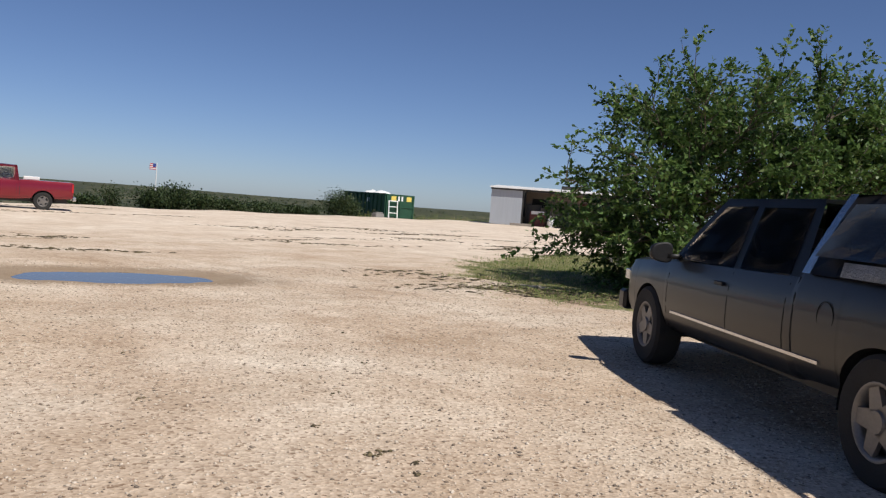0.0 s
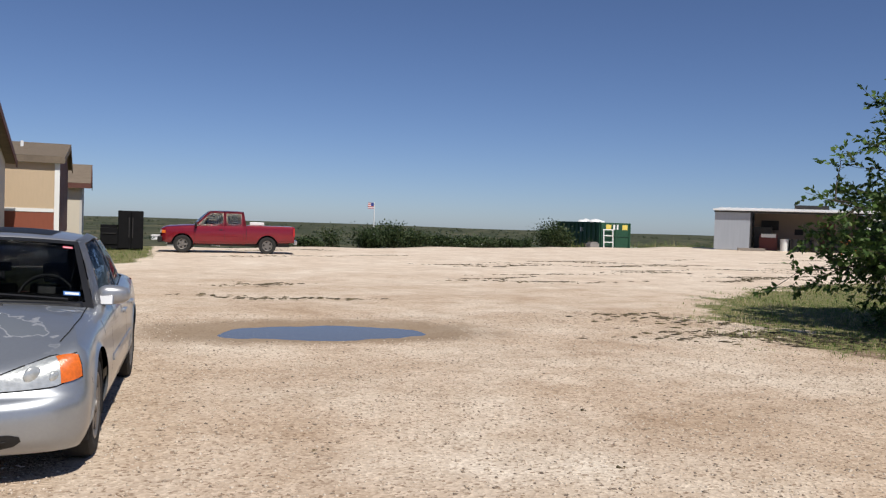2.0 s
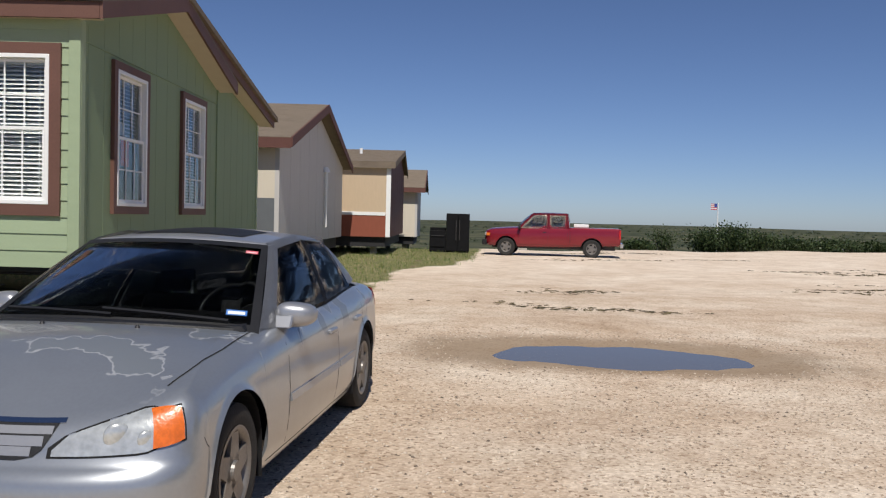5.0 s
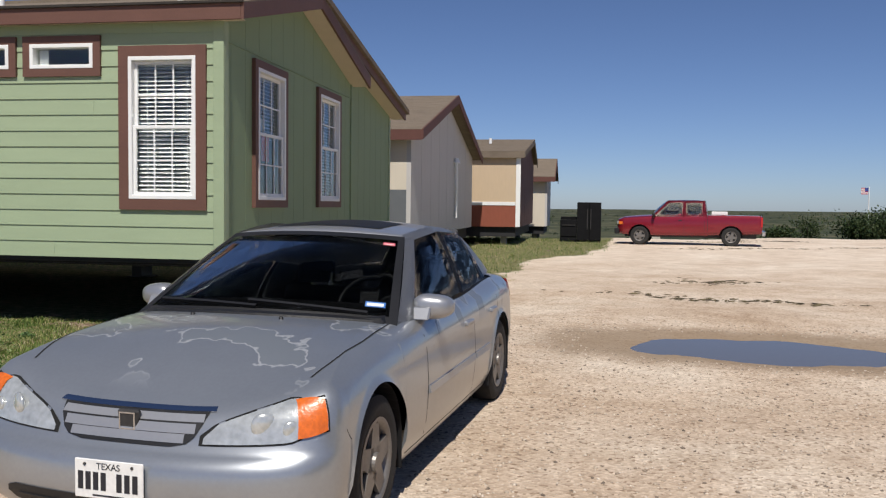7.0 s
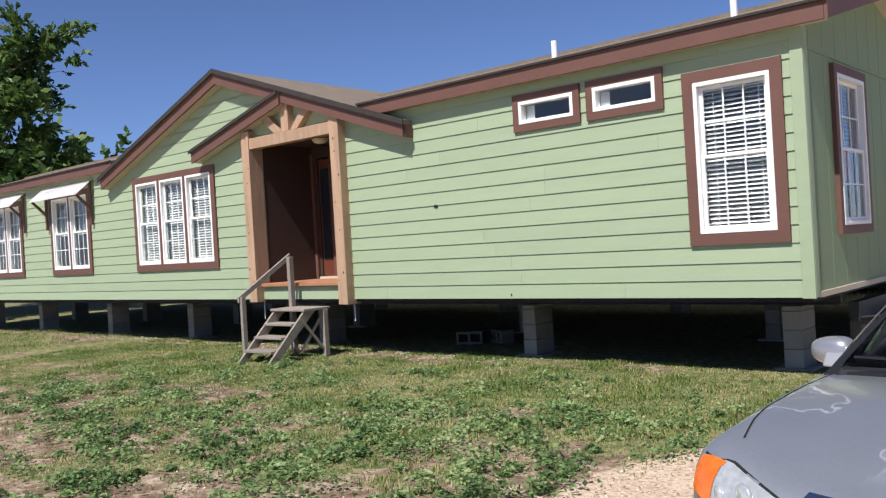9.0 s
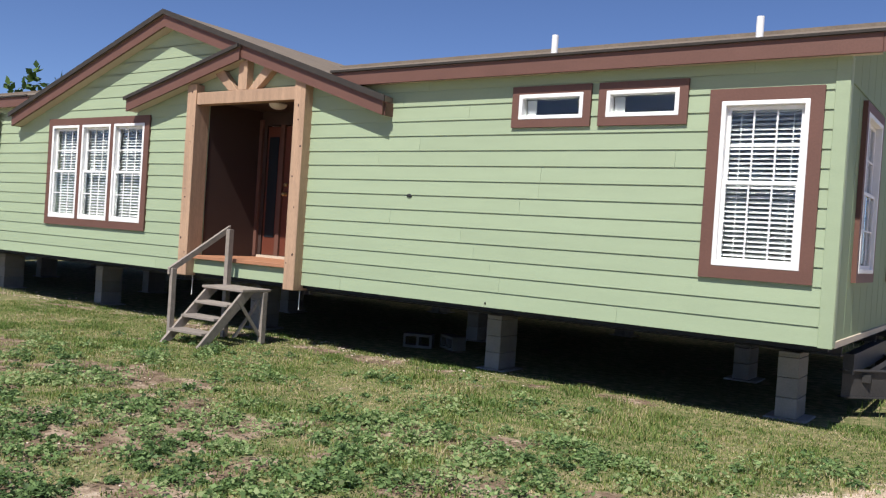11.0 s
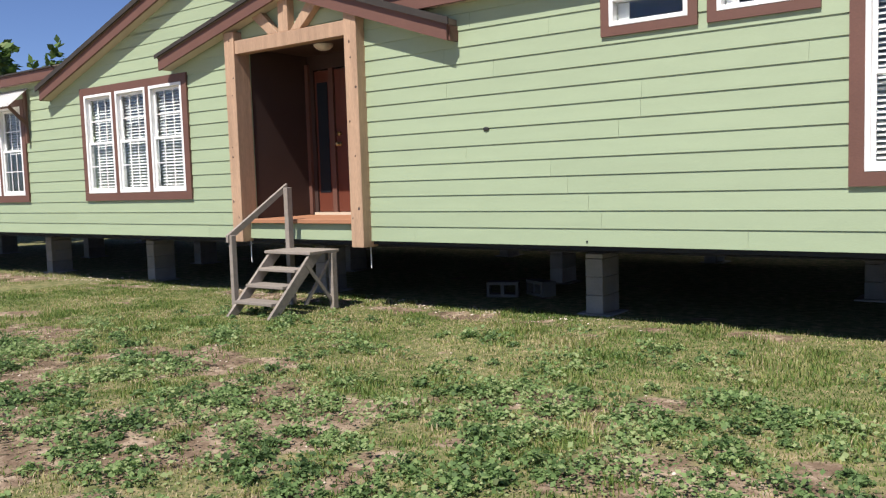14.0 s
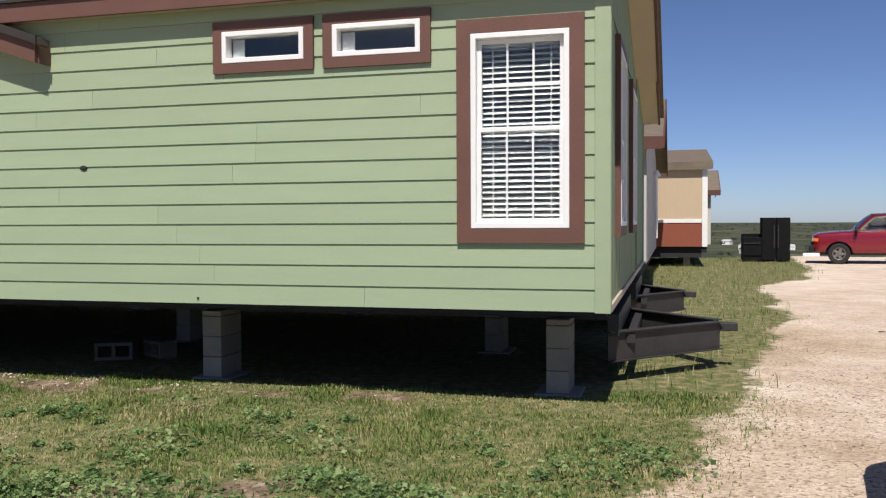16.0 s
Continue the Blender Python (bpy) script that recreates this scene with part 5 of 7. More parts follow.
for s in (-1, 1):
    panel("front_pillar", [(0.762, 1.045, 0.885), (0.567, 0.385, 1.300), (0.600, 0.285, 1.30), (0.795, 0.89, 0.885)], 8, 3, (s * 0.012, 0.0, 0.012), 0.014, PLAIN, s=s)
    panel("rear_pillar", [(0.715, -1.24, 0.945), (0.590, -0.86, 1.295), (0.535, -1.0, 1.30), (0.69, -1.62, 0.975)], 6, 4, (s * 0.02, 0, 0.01), 0.014, PLAIN, s=s)
    panel("side_window", [(0.765, 0.83, 0.90), (0.592, 0.285, 1.285), (0.612, -0.28, 1.322), (0.78, -0.30, 0.92)], 6, 5, (s * 0.02, 0, 0), 0.004, DARKTINT, shadow=False, s=s)
    panel("side_window", [(0.78, -0.36, 0.925), (0.612, -0.34, 1.322), (0.597, -0.86, 1.29), (0.735, -1.2, 0.945)], 6, 5, (s * 0.015, 0, 0), 0.004, DARKTINT, shadow=False, s=s)
    panel("door_post", [(0.783, -0.30, 0.915), (0.617, -0.28, 1.325), (0.617, -0.35, 1.325), (0.783, -0.37, 0.92)], 4, 1, (s * 0.02, 0, 0), 0.008, BLACK, s=s)
    panel("quarter_post", [(0.752, -1.03, 0.938), (0.604, -0.80, 1.296), (0.602, -0.825, 1.295), (0.748, -1.065, 0.94)], 4, 1, (s * 0.018, 0, 0), 0.006, BLACK, s=s)
    panel("window_seal", [(0.782, 0.86, 0.885), (0.795, -0.3, 0.905), (0.790, -0.3, 0.927), (0.775, 0.86, 0.905)], 6, 1, (s * 0.004, 0, 0), 0.006, BLACK, s=s)
    panel("window_seal", [(0.795, -0.3, 0.905), (0.748, -1.24, 0.935), (0.742, -1.24, 0.955), (0.790, -0.3, 0.927)], 6, 1, (s * 0.004, 0, 0), 0.006, BLACK, s=s)
    panel("roof_rail", [(0.592, 0.30, 1.280), (0.618, -0.3, 1.325), (0.565, -0.3, 1.362), (0.545, 0.36, 1.315)], 8, 3, (s * 0.008, 0, 0.006), 0.014, PLAIN, s=s)
    panel("roof_rail", [(0.618, -0.3, 1.325), (0.592, -0.9, 1.285), (0.53, -1.0, 1.305), (0.565, -0.3, 1.362)], 8, 3, (s * 0.008, 0, 0.006), 0.014, PLAIN, s=s)
    # mirror shell on a short foot
    bm = bmesh.new()
    bmesh.ops.create_uvsphere(bm, u_segments=20, v_segments=14, radius=1)
    for v in bm.verts:
        q = [math.copysign(abs(e) ** 0.7, e) for e in v.co]
        v.co = Vector((s * (0.835 + 0.105 * q[0] * s), 0.47 + max(-0.045, 0.075 * q[1]) - 0.02 * q[0] * s, 0.895 + 0.066 * q[2] * (1 - 0.15 * q[0] * s)))
    part("door_mirror", bm, PLAIN, car, "silver door mirror", smooth=True)
    bm = bmesh.new()
    prism(bm, [(0.44, 0.845), (0.60, 0.835), (0.55, 0.90), (0.46, 0.91)], "x", min(s * 0.74, s * 0.84), max(s * 0.74, s * 0.84))
    part("mirror_foot", bm, PLAIN, car, bevel=0.008)
    # headlight: dark joint, reflector, amber corner, round lens
    def lamp_rows(a0, a1, out, grow=0.0, n=14, hi_cut=0.0):
        rows = []
        for q in np.linspace(a0, a1, n):
            x = on_nose(q, 8)[0]
            t = min(1.0, max(0.0, (x - 0.335) / 0.40))
            lo = 7.55 + 0.5 * max(0.0, (t - 0.8) / 0.2) ** 2
            hi = 8.0 + 2.75 * t ** 0.55 - 0.6 * max(0.0, (t - 0.86) / 0.14) ** 2
            rows.append([on_nose(q, lo - grow + (hi - lo + 2 * grow) * j / 6, out, s) for j in range(7)])
        return rows
    qa, qb = q_at(0.335, 8), 71
    bm = bmesh.new()
    skin(bm, lamp_rows(qa - 1.2, qb + 1.5, 0.002, 0.14))
    part("lamp_joint", bm, SEAM, car, smooth=True)
    bm = bmesh.new()
    skin(bm, lamp_rows(qa, qb, 0.006))
    head = part("headlight", bm, REFLECTOR, car, "clear headlight with an amber corner", smooth=True)
    bm = bmesh.new()
    rows = []
    for q in np.linspace(54, 70.5, 8):
        t = (q - 54) / 16.5
        rows.append([on_nose(q, 7.75 + 0.3 * t ** 2 + (10.45 - 0.45 * t ** 3 - 7.75 - 0.3 * t ** 2) * j / 6, 0.010, s) for j in range(7)])
    skin(bm, rows)
    part("turn_signal", bm, AMBER, head, "amber turn signal", smooth=True)
    for q, lv, r, mm in ((51.5, 8.35, 0.036, REFLECTOR), (40, 8.75, 0.052, REFLECTOR)):
        bm = bmesh.new()
        c = on_nose(q, lv, -0.004, s)
        bmesh.ops.create_uvsphere(bm, u_segments=18, v_segments=10, radius=r, matrix=Matrix.Translation(c) @ Matrix.Rotation(-s * radians(q * 0.75), 4, "Z") @ Matrix.Diagonal((1, 0.35, 1, 1)))
        part("lamp_bowl", bm, mm, head, smooth=True)
    bm = bmesh.new()
    patch(bm, [(s * 0.795, -1.80, 0.62), (s * 0.60, -2.11, 0.62), (s * 0.58, -2.12, 0.84), (s * 0.775, -1.80, 0.85)], 6, 4, (s * 0.06, -0.06, 0), thick=0.02)
    part("tail_light", bm, REDLENS, car, smooth=True)
    # panel gaps, handles and rubbing strip
    for y0, lean in ((0.60, 0.0), (-0.46, 0.04), (-1.16, -0.12)):
        bm = bmesh.new()
        tape(bm, [on_side(s, y0 + lean * max(0, q - 0.5), 0.24 + 0.60 * q) for q in np.linspace(0.30 if y0 < -1 else 0, 1, 9)], 0.007, (0, 1, 0))
        part("door_gap", bm, SEAM, car)
    bm = bmesh.new()
    tape(bm, [on_side(s, y, 0.225) for y in np.linspace(0.9, -0.9, 9)], 0.006, (0, 0, 1))
    part("sill_gap", bm, SEAM, car)
    bm = bmesh.new()
    tape(bm, [on_side(s, y, z) for y, z in ((1.66, 0.50), (1.68, 0.52), (1.70, 0.55))], 0.005, (0, 0, 1))
    part("bumper_gap", bm, SEAM, car)
    for y0 in (-0.30, -1.02):
        c = on_side(s, y0, 0.71)
        boxpart("door_handle", (min(c.x - s * 0.01, c.x + s * 0.022), max(c.x - s * 0.01, c.x + s * 0.022), y0 - 0.085, y0 + 0.085, 0.695, 0.725), PLAIN, car, bevel=0.008)
    bm = bmesh.new()
    for ya, yb in ((0.585, -0.44), (-0.48, -0.90)):
        prism(bm, [(on_side(s, ya, 0.47).x + s * 0.010, 0.455), (on_side(s, ya, 0.47).x - s * 0.01, 0.455), (on_side(s, ya, 0.47).x - s * 0.01, 0.495), (on_side(s, ya, 0.47).x + s * 0.006, 0.495)], "y", yb, ya)
    part("rubbing_strip", bm, PLAIN, car)
    # bonnet gaps and washer jets
    bm = bmesh.new()
    tape(bm, [on_top(s * np.interp(y, [0.80, 1.2, 1.5, 1.66], [0.700, 0.712, 0.700, 0.665]), y) for y in np.linspace(0.80, 1.66, 14)], 0.008, (1, 0, 0))
    part("bonnet_gap", bm, SEAM, car)
    bm = bmesh.new()
    bmesh.ops.create_cone(bm, cap_ends=True, segments=8, radius1=0.014, radius2=0.008, depth=0.014, matrix=Matrix.Translation(on_top(s * 0.24, 1.07, 0.005)))
    part("washer_jet", bm, BLACK, car)
WS = ((0.762, 1.045, 0.885), (-0.762, 1.045, 0.885), (-0.565, 0.375, 1.302), (0.565, 0.375, 1.302))
panel("windscreen", WS, 12, 6, (0, 0.17, 0.045), 0.005, TINT, shadow=False)


def on_glass(u, v, lift=0.004):
    """A point on the windscreen, u across from the passenger's side, v up."""
    a, b, c, d = (Vector(cab(p)) for p in WS)
    p = (a * (1 - u) + b * u) * (1 - v) + (d * (1 - u) + c * u) * v
    p += Vector((0, 0.17, 0.045)) * (4 * u * (1 - u) * 0.6 + 4 * v * (1 - v) * 0.4 * (4 * u * (1 - u)))
    return p + Vector((0, 0.5, 0.85)) * lift


REAR = ((0.53, -1.0, 1.30), (-0.53, -1.0, 1.30), (-0.68, -1.6, 0.965), (0.68, -1.6, 0.965))


def on_roof(u, v, lift=0.0):
    """A point of the roof, u across, v from the windscreen to the rear window."""
    p = on_glass(u, 1.0, 0.0)
    q = Vector(cab(REAR[0])).lerp(Vector(cab(REAR[1])), u) + Vector((0, -0.08, 0.06)) * 2.4 * u * (1 - u)
    r = p.lerp(q, v)
    wide = 1 + 0.06 * 4 * v * (1 - v)
    return Vector((r.x * wide, r.y, r.z + 0.052 * (4 * v * (1 - v)) ** 0.8 * (0.45 + 0.55 * 4 * u * (1 - u)) + lift))


bm = bmesh.new()
skin(bm, [[on_roof(i / 16, j / 16) for i in range(17)] for j in range(17)], 0.008)
part("roof", bm, PLAIN, car, smooth=True)
bm = bmesh.new()
skin(bm, [[on_roof(0.19 + 0.62 * i / 10, 0.14 + 0.34 * j / 8, 0.004) for i in range(11)] for j in range(9)])
part("sunroof", bm, BLACK, car, "dark glass sunroof", smooth=True)
# black glass edge, wipers, stickers
for nm, us, vs_ in (("glass_edge", (0.0, 0.03), (0.0, 1.0)), ("glass_edge", (0.97, 1.0), (0.0, 1.0)), ("glass_edge", (0.0, 1.0), (0.94, 1.0)), ("glass_edge", (0.0, 1.0), (-0.05, 0.045))):
    bm = bmesh.new()
    skin(bm, [[on_glass(us[0] + (us[1] - us[0]) * i / 16, vs_[0] + (vs_[1] - vs_[0]) * j / 10, 0.003) for i in range(17)] for j in range(11)])
    part(nm, bm, BLACK, car, smooth=True)
bm = bmesh.new()
skin(bm, [[Vector((x, 1.045 - 0.235 * (x / 0.69) ** 2 - d, z - 0.042 * (x / 0.69) ** 2)) for x in np.linspace(-0.70, 0.70, 19)] for d, z in ((0.0, 0.872), (0.02, 0.893), (0.10, 0.895), (0.16, 0.87))], 0.004)
part("cowl", bm, BLACK, car, "black plastic cowl below the windscreen")
for u0, u1 in ((0.06, 0.50), (0.46, 0.90)):
    bm = bmesh.new()
    pts = [on_glass(u0 + (u1 - u0) * k / 8, 0.105 - 0.055 * k / 8, 0.012) for k in range(9)]
    limb_pts = [[p + Vector((0, 0.5, 0.85)) * a + Vector((0, -0.85, 0.5)) * b for a, b in ((-0.006, -0.008), (0.010, -0.008), (0.010, 0.008), (-0.006, 0.008), (-0.006, -0.008))] for p in pts]
    skin(bm, limb_pts)
    part("wiper", bm, BLACK, car)
for u0, u1, v0, v1, mm, lb in ((0.885, 0.955, 0.13, 0.185, BLUE, "blue and white sticker"), (0.905, 0.96, 0.86, 0.895, PINK, "pink sticker")):
    bm = bmesh.new()
    skin(bm, [[on_glass(u, v, 0.0045) for u in (u0, u1)] for v in (v0, v1)], 0.001)
    part("sticker", bm, mm, car, lb)
    bm = bmesh.new()
    skin(bm, [[on_glass(u, v, 0.0062) for u in (u0 + 0.006, u1 - 0.006)] for v in (v0 + 0.008, v1 - 0.016 if mm is BLUE else v0 + 0.016)], 0.0006)
    part("sticker", bm, PLATE, car)
panel("rear_window", REAR, 8, 5, (0, -0.08, 0.06), 0.005, TINT, shadow=False)
boxpart("cabin_floor", (-0.70, 0.70, -1.45, 0.72, 0.62, 0.80), BLACK, car)
bm = bmesh.new()
prism(bm, [(0.22, 0.78), (0.86, 0.78), (0.84, 0.865), (0.30, 0.925), (0.22, 0.88)], "x", -0.68, 0.68)
part("dashboard", bm, BLACK, car, bevel=0.02)
for x in (-0.36, 0.36):
    seat(car, x, -0.25, 0.66)
    seat(car, x, -0.98, 0.68)
steering(car, -0.36, 0.20, 0.90)
boxpart("rear_view_mirror", (-0.115, 0.115, 0.10, 0.13, 1.10, 1.165), BLACK, car, bevel=0.012)

# front face: grille, badge, intake, plate
def nose_band(bm, x0, x1, l0, l1, out, n=20):
    """A strip across the nose between two levels."""
    half = [[on_nose(q_at(x0 + (x1 - x0) * abs(t), (l0 + l1) / 2), l, out, math.copysign(1, t)) for t in np.linspace(-1, 1, 2 * n + 1)] for l in (l0, (l0 + l1) / 2, l1)]
    skin(bm, half, 0.005)


bm = bmesh.new()
skin(bm, [[on_nose(q_at(w * abs(t), 8), l, 0.0035, math.copysign(1, t)) for t in np.linspace(-1, 1, 31)] for l, w in ((7.25, 0.20), (7.5, 0.265), (8.0, 0.295), (9.0, 0.325), (10.0, 0.345), (10.3, 0.35))])
grille = part("grille", bm, BLACK, car, "silver slatted grille", smooth=True)
for l, w in ((7.55, 0.255), (8.25, 0.295), (9.05, 0.322)):
    bm = bmesh.new()
    nose_band(bm, 0.0, w, l, l + 0.66, 0.006)
    part("slat", bm, BRIGHT, grille, smooth=False)
bm = bmesh.new()
nose_band(bm, 0.0, 0.355, 9.95, 10.4, 0.008)
part("grille_bar", bm, CHROME, grille, "chrome grille bar")
bm = bmesh.new()
c = on_nose(0, 8.9)
prism(bm, [(-0.050, c.z + 0.042), (-0.040, c.z - 0.045), (0.040, c.z - 0.045), (0.050, c.z + 0.042)], "y", c.y - 0.01, c.y + 0.018)
badge = part("badge", bm, STEEL, grille, "dark badge in a bright rim", bevel=0.008)
bm = bmesh.new()
ring(bm, -0.036, 0.036, c.z - 0.036, c.z + 0.034, 0.006, c.y + 0.0185, c.y + 0.022)
part("badge_rim", bm, CHROME, badge)
bm = bmesh.new()
skin(bm, [[on_nose(q_at(w * abs(t), 2), l, 0.0035, math.copysign(1, t)) for t in np.linspace(-1, 1, 31)] for l, w in ((1.15, 0.42), (1.4, 0.50), (1.9, 0.53), (2.3, 0.52), (2.5, 0.47))])
part("lower_intake", bm, BLACK, car, "black lower air intake", smooth=True)
bm = bmesh.new()
nose_band(bm, 0.0, 0.45, 1.75, 1.95, 0.008)
part("intake_bar", bm, BLACK, car)
plate = boxpart("number_plate", (-0.152, 0.152, 2.036, 2.044, 0.292, 0.444), PLATE, car, "white number plate with dark bars", bevel=0.003)
for x0, x1, z0, z1 in (*[(x - 0.0115, x + 0.0115, 0.326, 0.396) for x in (-0.118, -0.083, -0.048, 0.022, 0.056, 0.090, 0.124)], (-0.07, 0.07, 0.303, 0.309)):
    boxpart("plate_bar", (x0, x1, 2.0442, 2.0456, z0, z1), INK, plate)
for x in (-0.105, 0.105):
    bm = bmesh.new()
    bmesh.ops.create_cone(bm, cap_ends=True, segments=10, radius1=0.007, radius2=0.005, depth=0.006, matrix=Matrix.Translation((x, 2.046, 0.425)) @ Matrix.Rotation(radians(-90), 4, "X"))
    part("plate_screw", bm, STEEL, plate)
fc = bpy.data.curves.new("plate_word", "FONT")
fc.body, fc.size, fc.align_x, fc.extrude = "TEXAS", 0.036, "CENTER", 0.0005
fo = new("plate_word", fc)
bpy.context.view_layer.update()
wm = bpy.data.meshes.new_from_object(fo.evaluated_get(bpy.context.evaluated_depsgraph_get()))
bpy.data.objects.remove(fo)
wm.transform(pose(0, 2.0452, 0.408, 90, 0, 180))
wm.materials.clear()
wm.materials.append(INK)
word = new("state_word", wm)
word.parent = plate


# ---- pickups ----
TREAD = mat("diamond_plate", (0.42, 0.42, 0.43), 0.35, 0.85, vary=0.4, scale=14, fine=70, bump=0.8, dist=0.02)

def pickup(name_label, m, wb, paint, r, lower=None, topper=False, chrome_strip=False, bumper_mat=CHROME, tint=TINT):
    tr = thing("pickup_truck", m, name_label, "pickup truck")
    a = wb / 2
    f, b = a + 0.92, -a - 1.15
    L = Loft([(f, 0.72, 0.50, 0.87, 0.92), (f - 0.06, 0.85, 0.46, 0.97, 1.04), (f - 0.25, 0.94, 0.40, 1.04, 1.12), (a, 0.975, 0.38, 1.09, 1.18), (a - 0.55, 0.985, 0.38, 1.12, 1.21), (a - 0.75, 0.985, 0.38, 1.13, 1.15),
              (-0.83, 0.985, 0.40, 1.17, 1.18), (-0.88, 0.985, 0.42, 1.21, 1.22), (b + 0.1, 0.985, 0.50, 1.21, 1.22), (b, 0.96, 0.52, 1.19, 1.2)])
    shell("body", L, [(a, r), (-a, r)], r + 0.075, paint, tr)
    for y in (a, -a):
        for s in (-1, 1):
            wheel(tr, s * 0.86, y, r, 0.25, 0.215, 5, s, 0.075)
    wb0, wt, rb, rt = a - 0.45, a - 1.05, -0.86, -0.74
    for s in (-1, 1):
        mm = (lambda p: p) if s > 0 else mirror
        k = (lambda y, z: s * (0.935 - (z - 1.13) * 0.30))
        def P(y, z):
            return (k(y, z), y, z)
        bm = bmesh.new()
        patch(bm, [P(wb0 - 0.02, 1.12), P(wt, 1.74), P(wt - 0.10, 1.74), P(wb0 - 0.16, 1.12)], 5, 1, thick=0.03)
        part("front_pillar", bm, paint, tr)
        bm = bmesh.new()
        patch(bm, [P(wb0 - 0.12, 1.15), P(wt - 0.09, 1.70), P(wt - 0.62, 1.71), P(wt - 0.64, 1.15)], 4, 4, (s * 0.012, 0, 0), thick=0.004)
        part("side_window", bm, tint, tr, smooth=True).visible_shadow = False
        bm = bmesh.new()
        patch(bm, [P(wt - 0.60, 1.12), P(wt - 0.58, 1.74), P(wt - 0.74, 1.74), P(wt - 0.76, 1.12)], 3, 1, thick=0.03)
        part("door_post", bm, paint, tr)
        bm = bmesh.new()
        patch(bm, [P(wt - 0.74, 1.16), P(wt - 0.72, 1.70), P(rt + 0.08, 1.70), P(rb + 0.16, 1.18)], 4, 4, (s * 0.01, 0, 0), thick=0.004)
        part("rear_side_window", bm, tint, tr, smooth=True).visible_shadow = False
        bm = bmesh.new()
        patch(bm, [P(rb + 0.18, 1.12), P(rt + 0.10, 1.74), P(rt - 0.01, 1.74), P(rb, 1.12)], 3, 1, thick=0.03)
        part("rear_pillar", bm, paint, tr)
        bm = bmesh.new()
        patch(bm, [P(wt + 0.01, 1.69), P(rt, 1.69), P(rt, 1.775), P(wt - 0.03, 1.775)], 5, 1, thick=0.03)
        part("roof_rail", bm, paint, tr)
        for y0 in (wb0 - 0.05, wt - 0.68, rb + 0.10):
            bm = bmesh.new()
            strip(bm, [(s * (L.side(y0, z_) + 0.0005), y0, z_) for z_ in np.linspace(0.44, 1.12, 6)], 0.010, 0.0015)
            part("door_gap", bm, SEAM, tr)
        bm = bmesh.new()
        strip(bm, [(s * (L.side(rb - 0.05, z_) + 0.0005), -0.87, z_) for z_ in np.linspace(0.44, 1.18, 6)], 0.018, 0.0015)
        part("bed_gap", bm, SEAM, tr)
        boxpart("door_handle", (min(s * 0.97, s * 1.0), max(s * 0.97, s * 1.0), wt - 0.60, wt - 0.46, 0.985, 1.02), BLACK, tr, bevel=0.006)
        bm = bmesh.new()
        zs_ = 0.60 if chrome_strip else 0.74
        strip(bm, [(s * (L.side(y, zs_) + 0.004), y, zs_) for y in np.linspace(a - 0.62, -a + 0.62, 9)], 0.024 if chrome_strip else 0.022, 0.006)
        part("side_moulding", bm, CHROME if chrome_strip else paint, tr, "bright side moulding" if chrome_strip else "")
        door_mirror(tr, s, 1.09, wb0 - 0.12, 1.20, BLACK, (0.10, 0.07, 0.10))
        hl = boxpart("headlight", (min(s * 0.5, s * 0.86), max(s * 0.5, s * 0.86), f - 0.16, f - 0.005, 0.80, 0.93), REFLECTOR, tr, bevel=0.015)
        boxpart("turn_signal", (min(s * 0.87, s * 0.93), max(s * 0.87, s * 0.93), f - 0.24, f - 0.08, 0.80, 0.92), REFLECTOR if chrome_strip else AMBER, hl, bevel=0.01)
        boxpart("tail_light", (min(s * 0.90, s * 0.975), max(s * 0.90, s * 0.975), b - 0.012, b + 0.06, 0.78, 1.14), REDLENS, tr, bevel=0.01)
    bm = bmesh.new()
    patch(bm, [(0.75, wt - 0.01, 1.765), (-0.75, wt - 0.01, 1.765), (-0.75, rt, 1.765), (0.75, rt, 1.765)], 8, 6, (0, 0, 0.05), thick=0.03)
    part("roof", bm, paint, tr, smooth=True)
    bm = bmesh.new()
    patch(bm, [(0.92, wb0, 1.14), (-0.92, wb0, 1.14), (-0.755, wt, 1.745), (0.755, wt, 1.745)], 8, 4, (0, 0.12, 0.03), thick=0.005)
    part("windscreen", bm, tint, tr, smooth=True).visible_shadow = False
    bm = bmesh.new()
    patch(bm, [(0.80, rb + 0.02, 1.2), (-0.80, rb + 0.02, 1.2), (-0.74, rt, 1.74), (0.74, rt, 1.74)], 4, 3, thick=0.005)
    part("rear_window", bm, tint, tr).visible_shadow = False
    bm = bmesh.new()
    box(bm, -0.88, 0.88, rb + 0.05, wb0 - 0.05, 1.0, 1.135)
    part("cabin_floor", bm, BLACK, tr)
    bm = bmesh.new()
    prism(bm, [(wb0 - 0.5, 1.1), (wb0, 1.1), (wb0, 1.16), (wb0 - 0.42, 1.22)], "x", -0.85, 0.85)
    part("dashboard", bm, BLACK, tr)
    for x in (-0.42, 0.42):
        seat(tr, x, wt - 0.35, 0.98)
    steering(tr, -0.42, wt + 0.10, 1.2)
    boxpart("grille", (-0.52, 0.52, f - 0.05, f + 0.015, 0.72, 0.96), BLACK, tr, bevel=0.01)
    boxpart("front_bumper", (-0.93, 0.93, f - 0.10, f + 0.09, 0.42, 0.66), bumper_mat, tr, bevel=0.03)
    boxpart("rear_bumper", (-0.93, 0.93, b - 0.12, b + 0.02, 0.44, 0.62), CHROME, tr, bevel=0.02)
    if lower:
        bm = bmesh.new()
        for s in (-1, 1):
            strip(bm, [(s * (L.side(y, 0.5) + 0.003), y, 0.47) for y in np.linspace(a - 0.5, -a + 0.5, 8)], 0.13, 0.004)
        part("sill_cladding", bm, lower, tr)
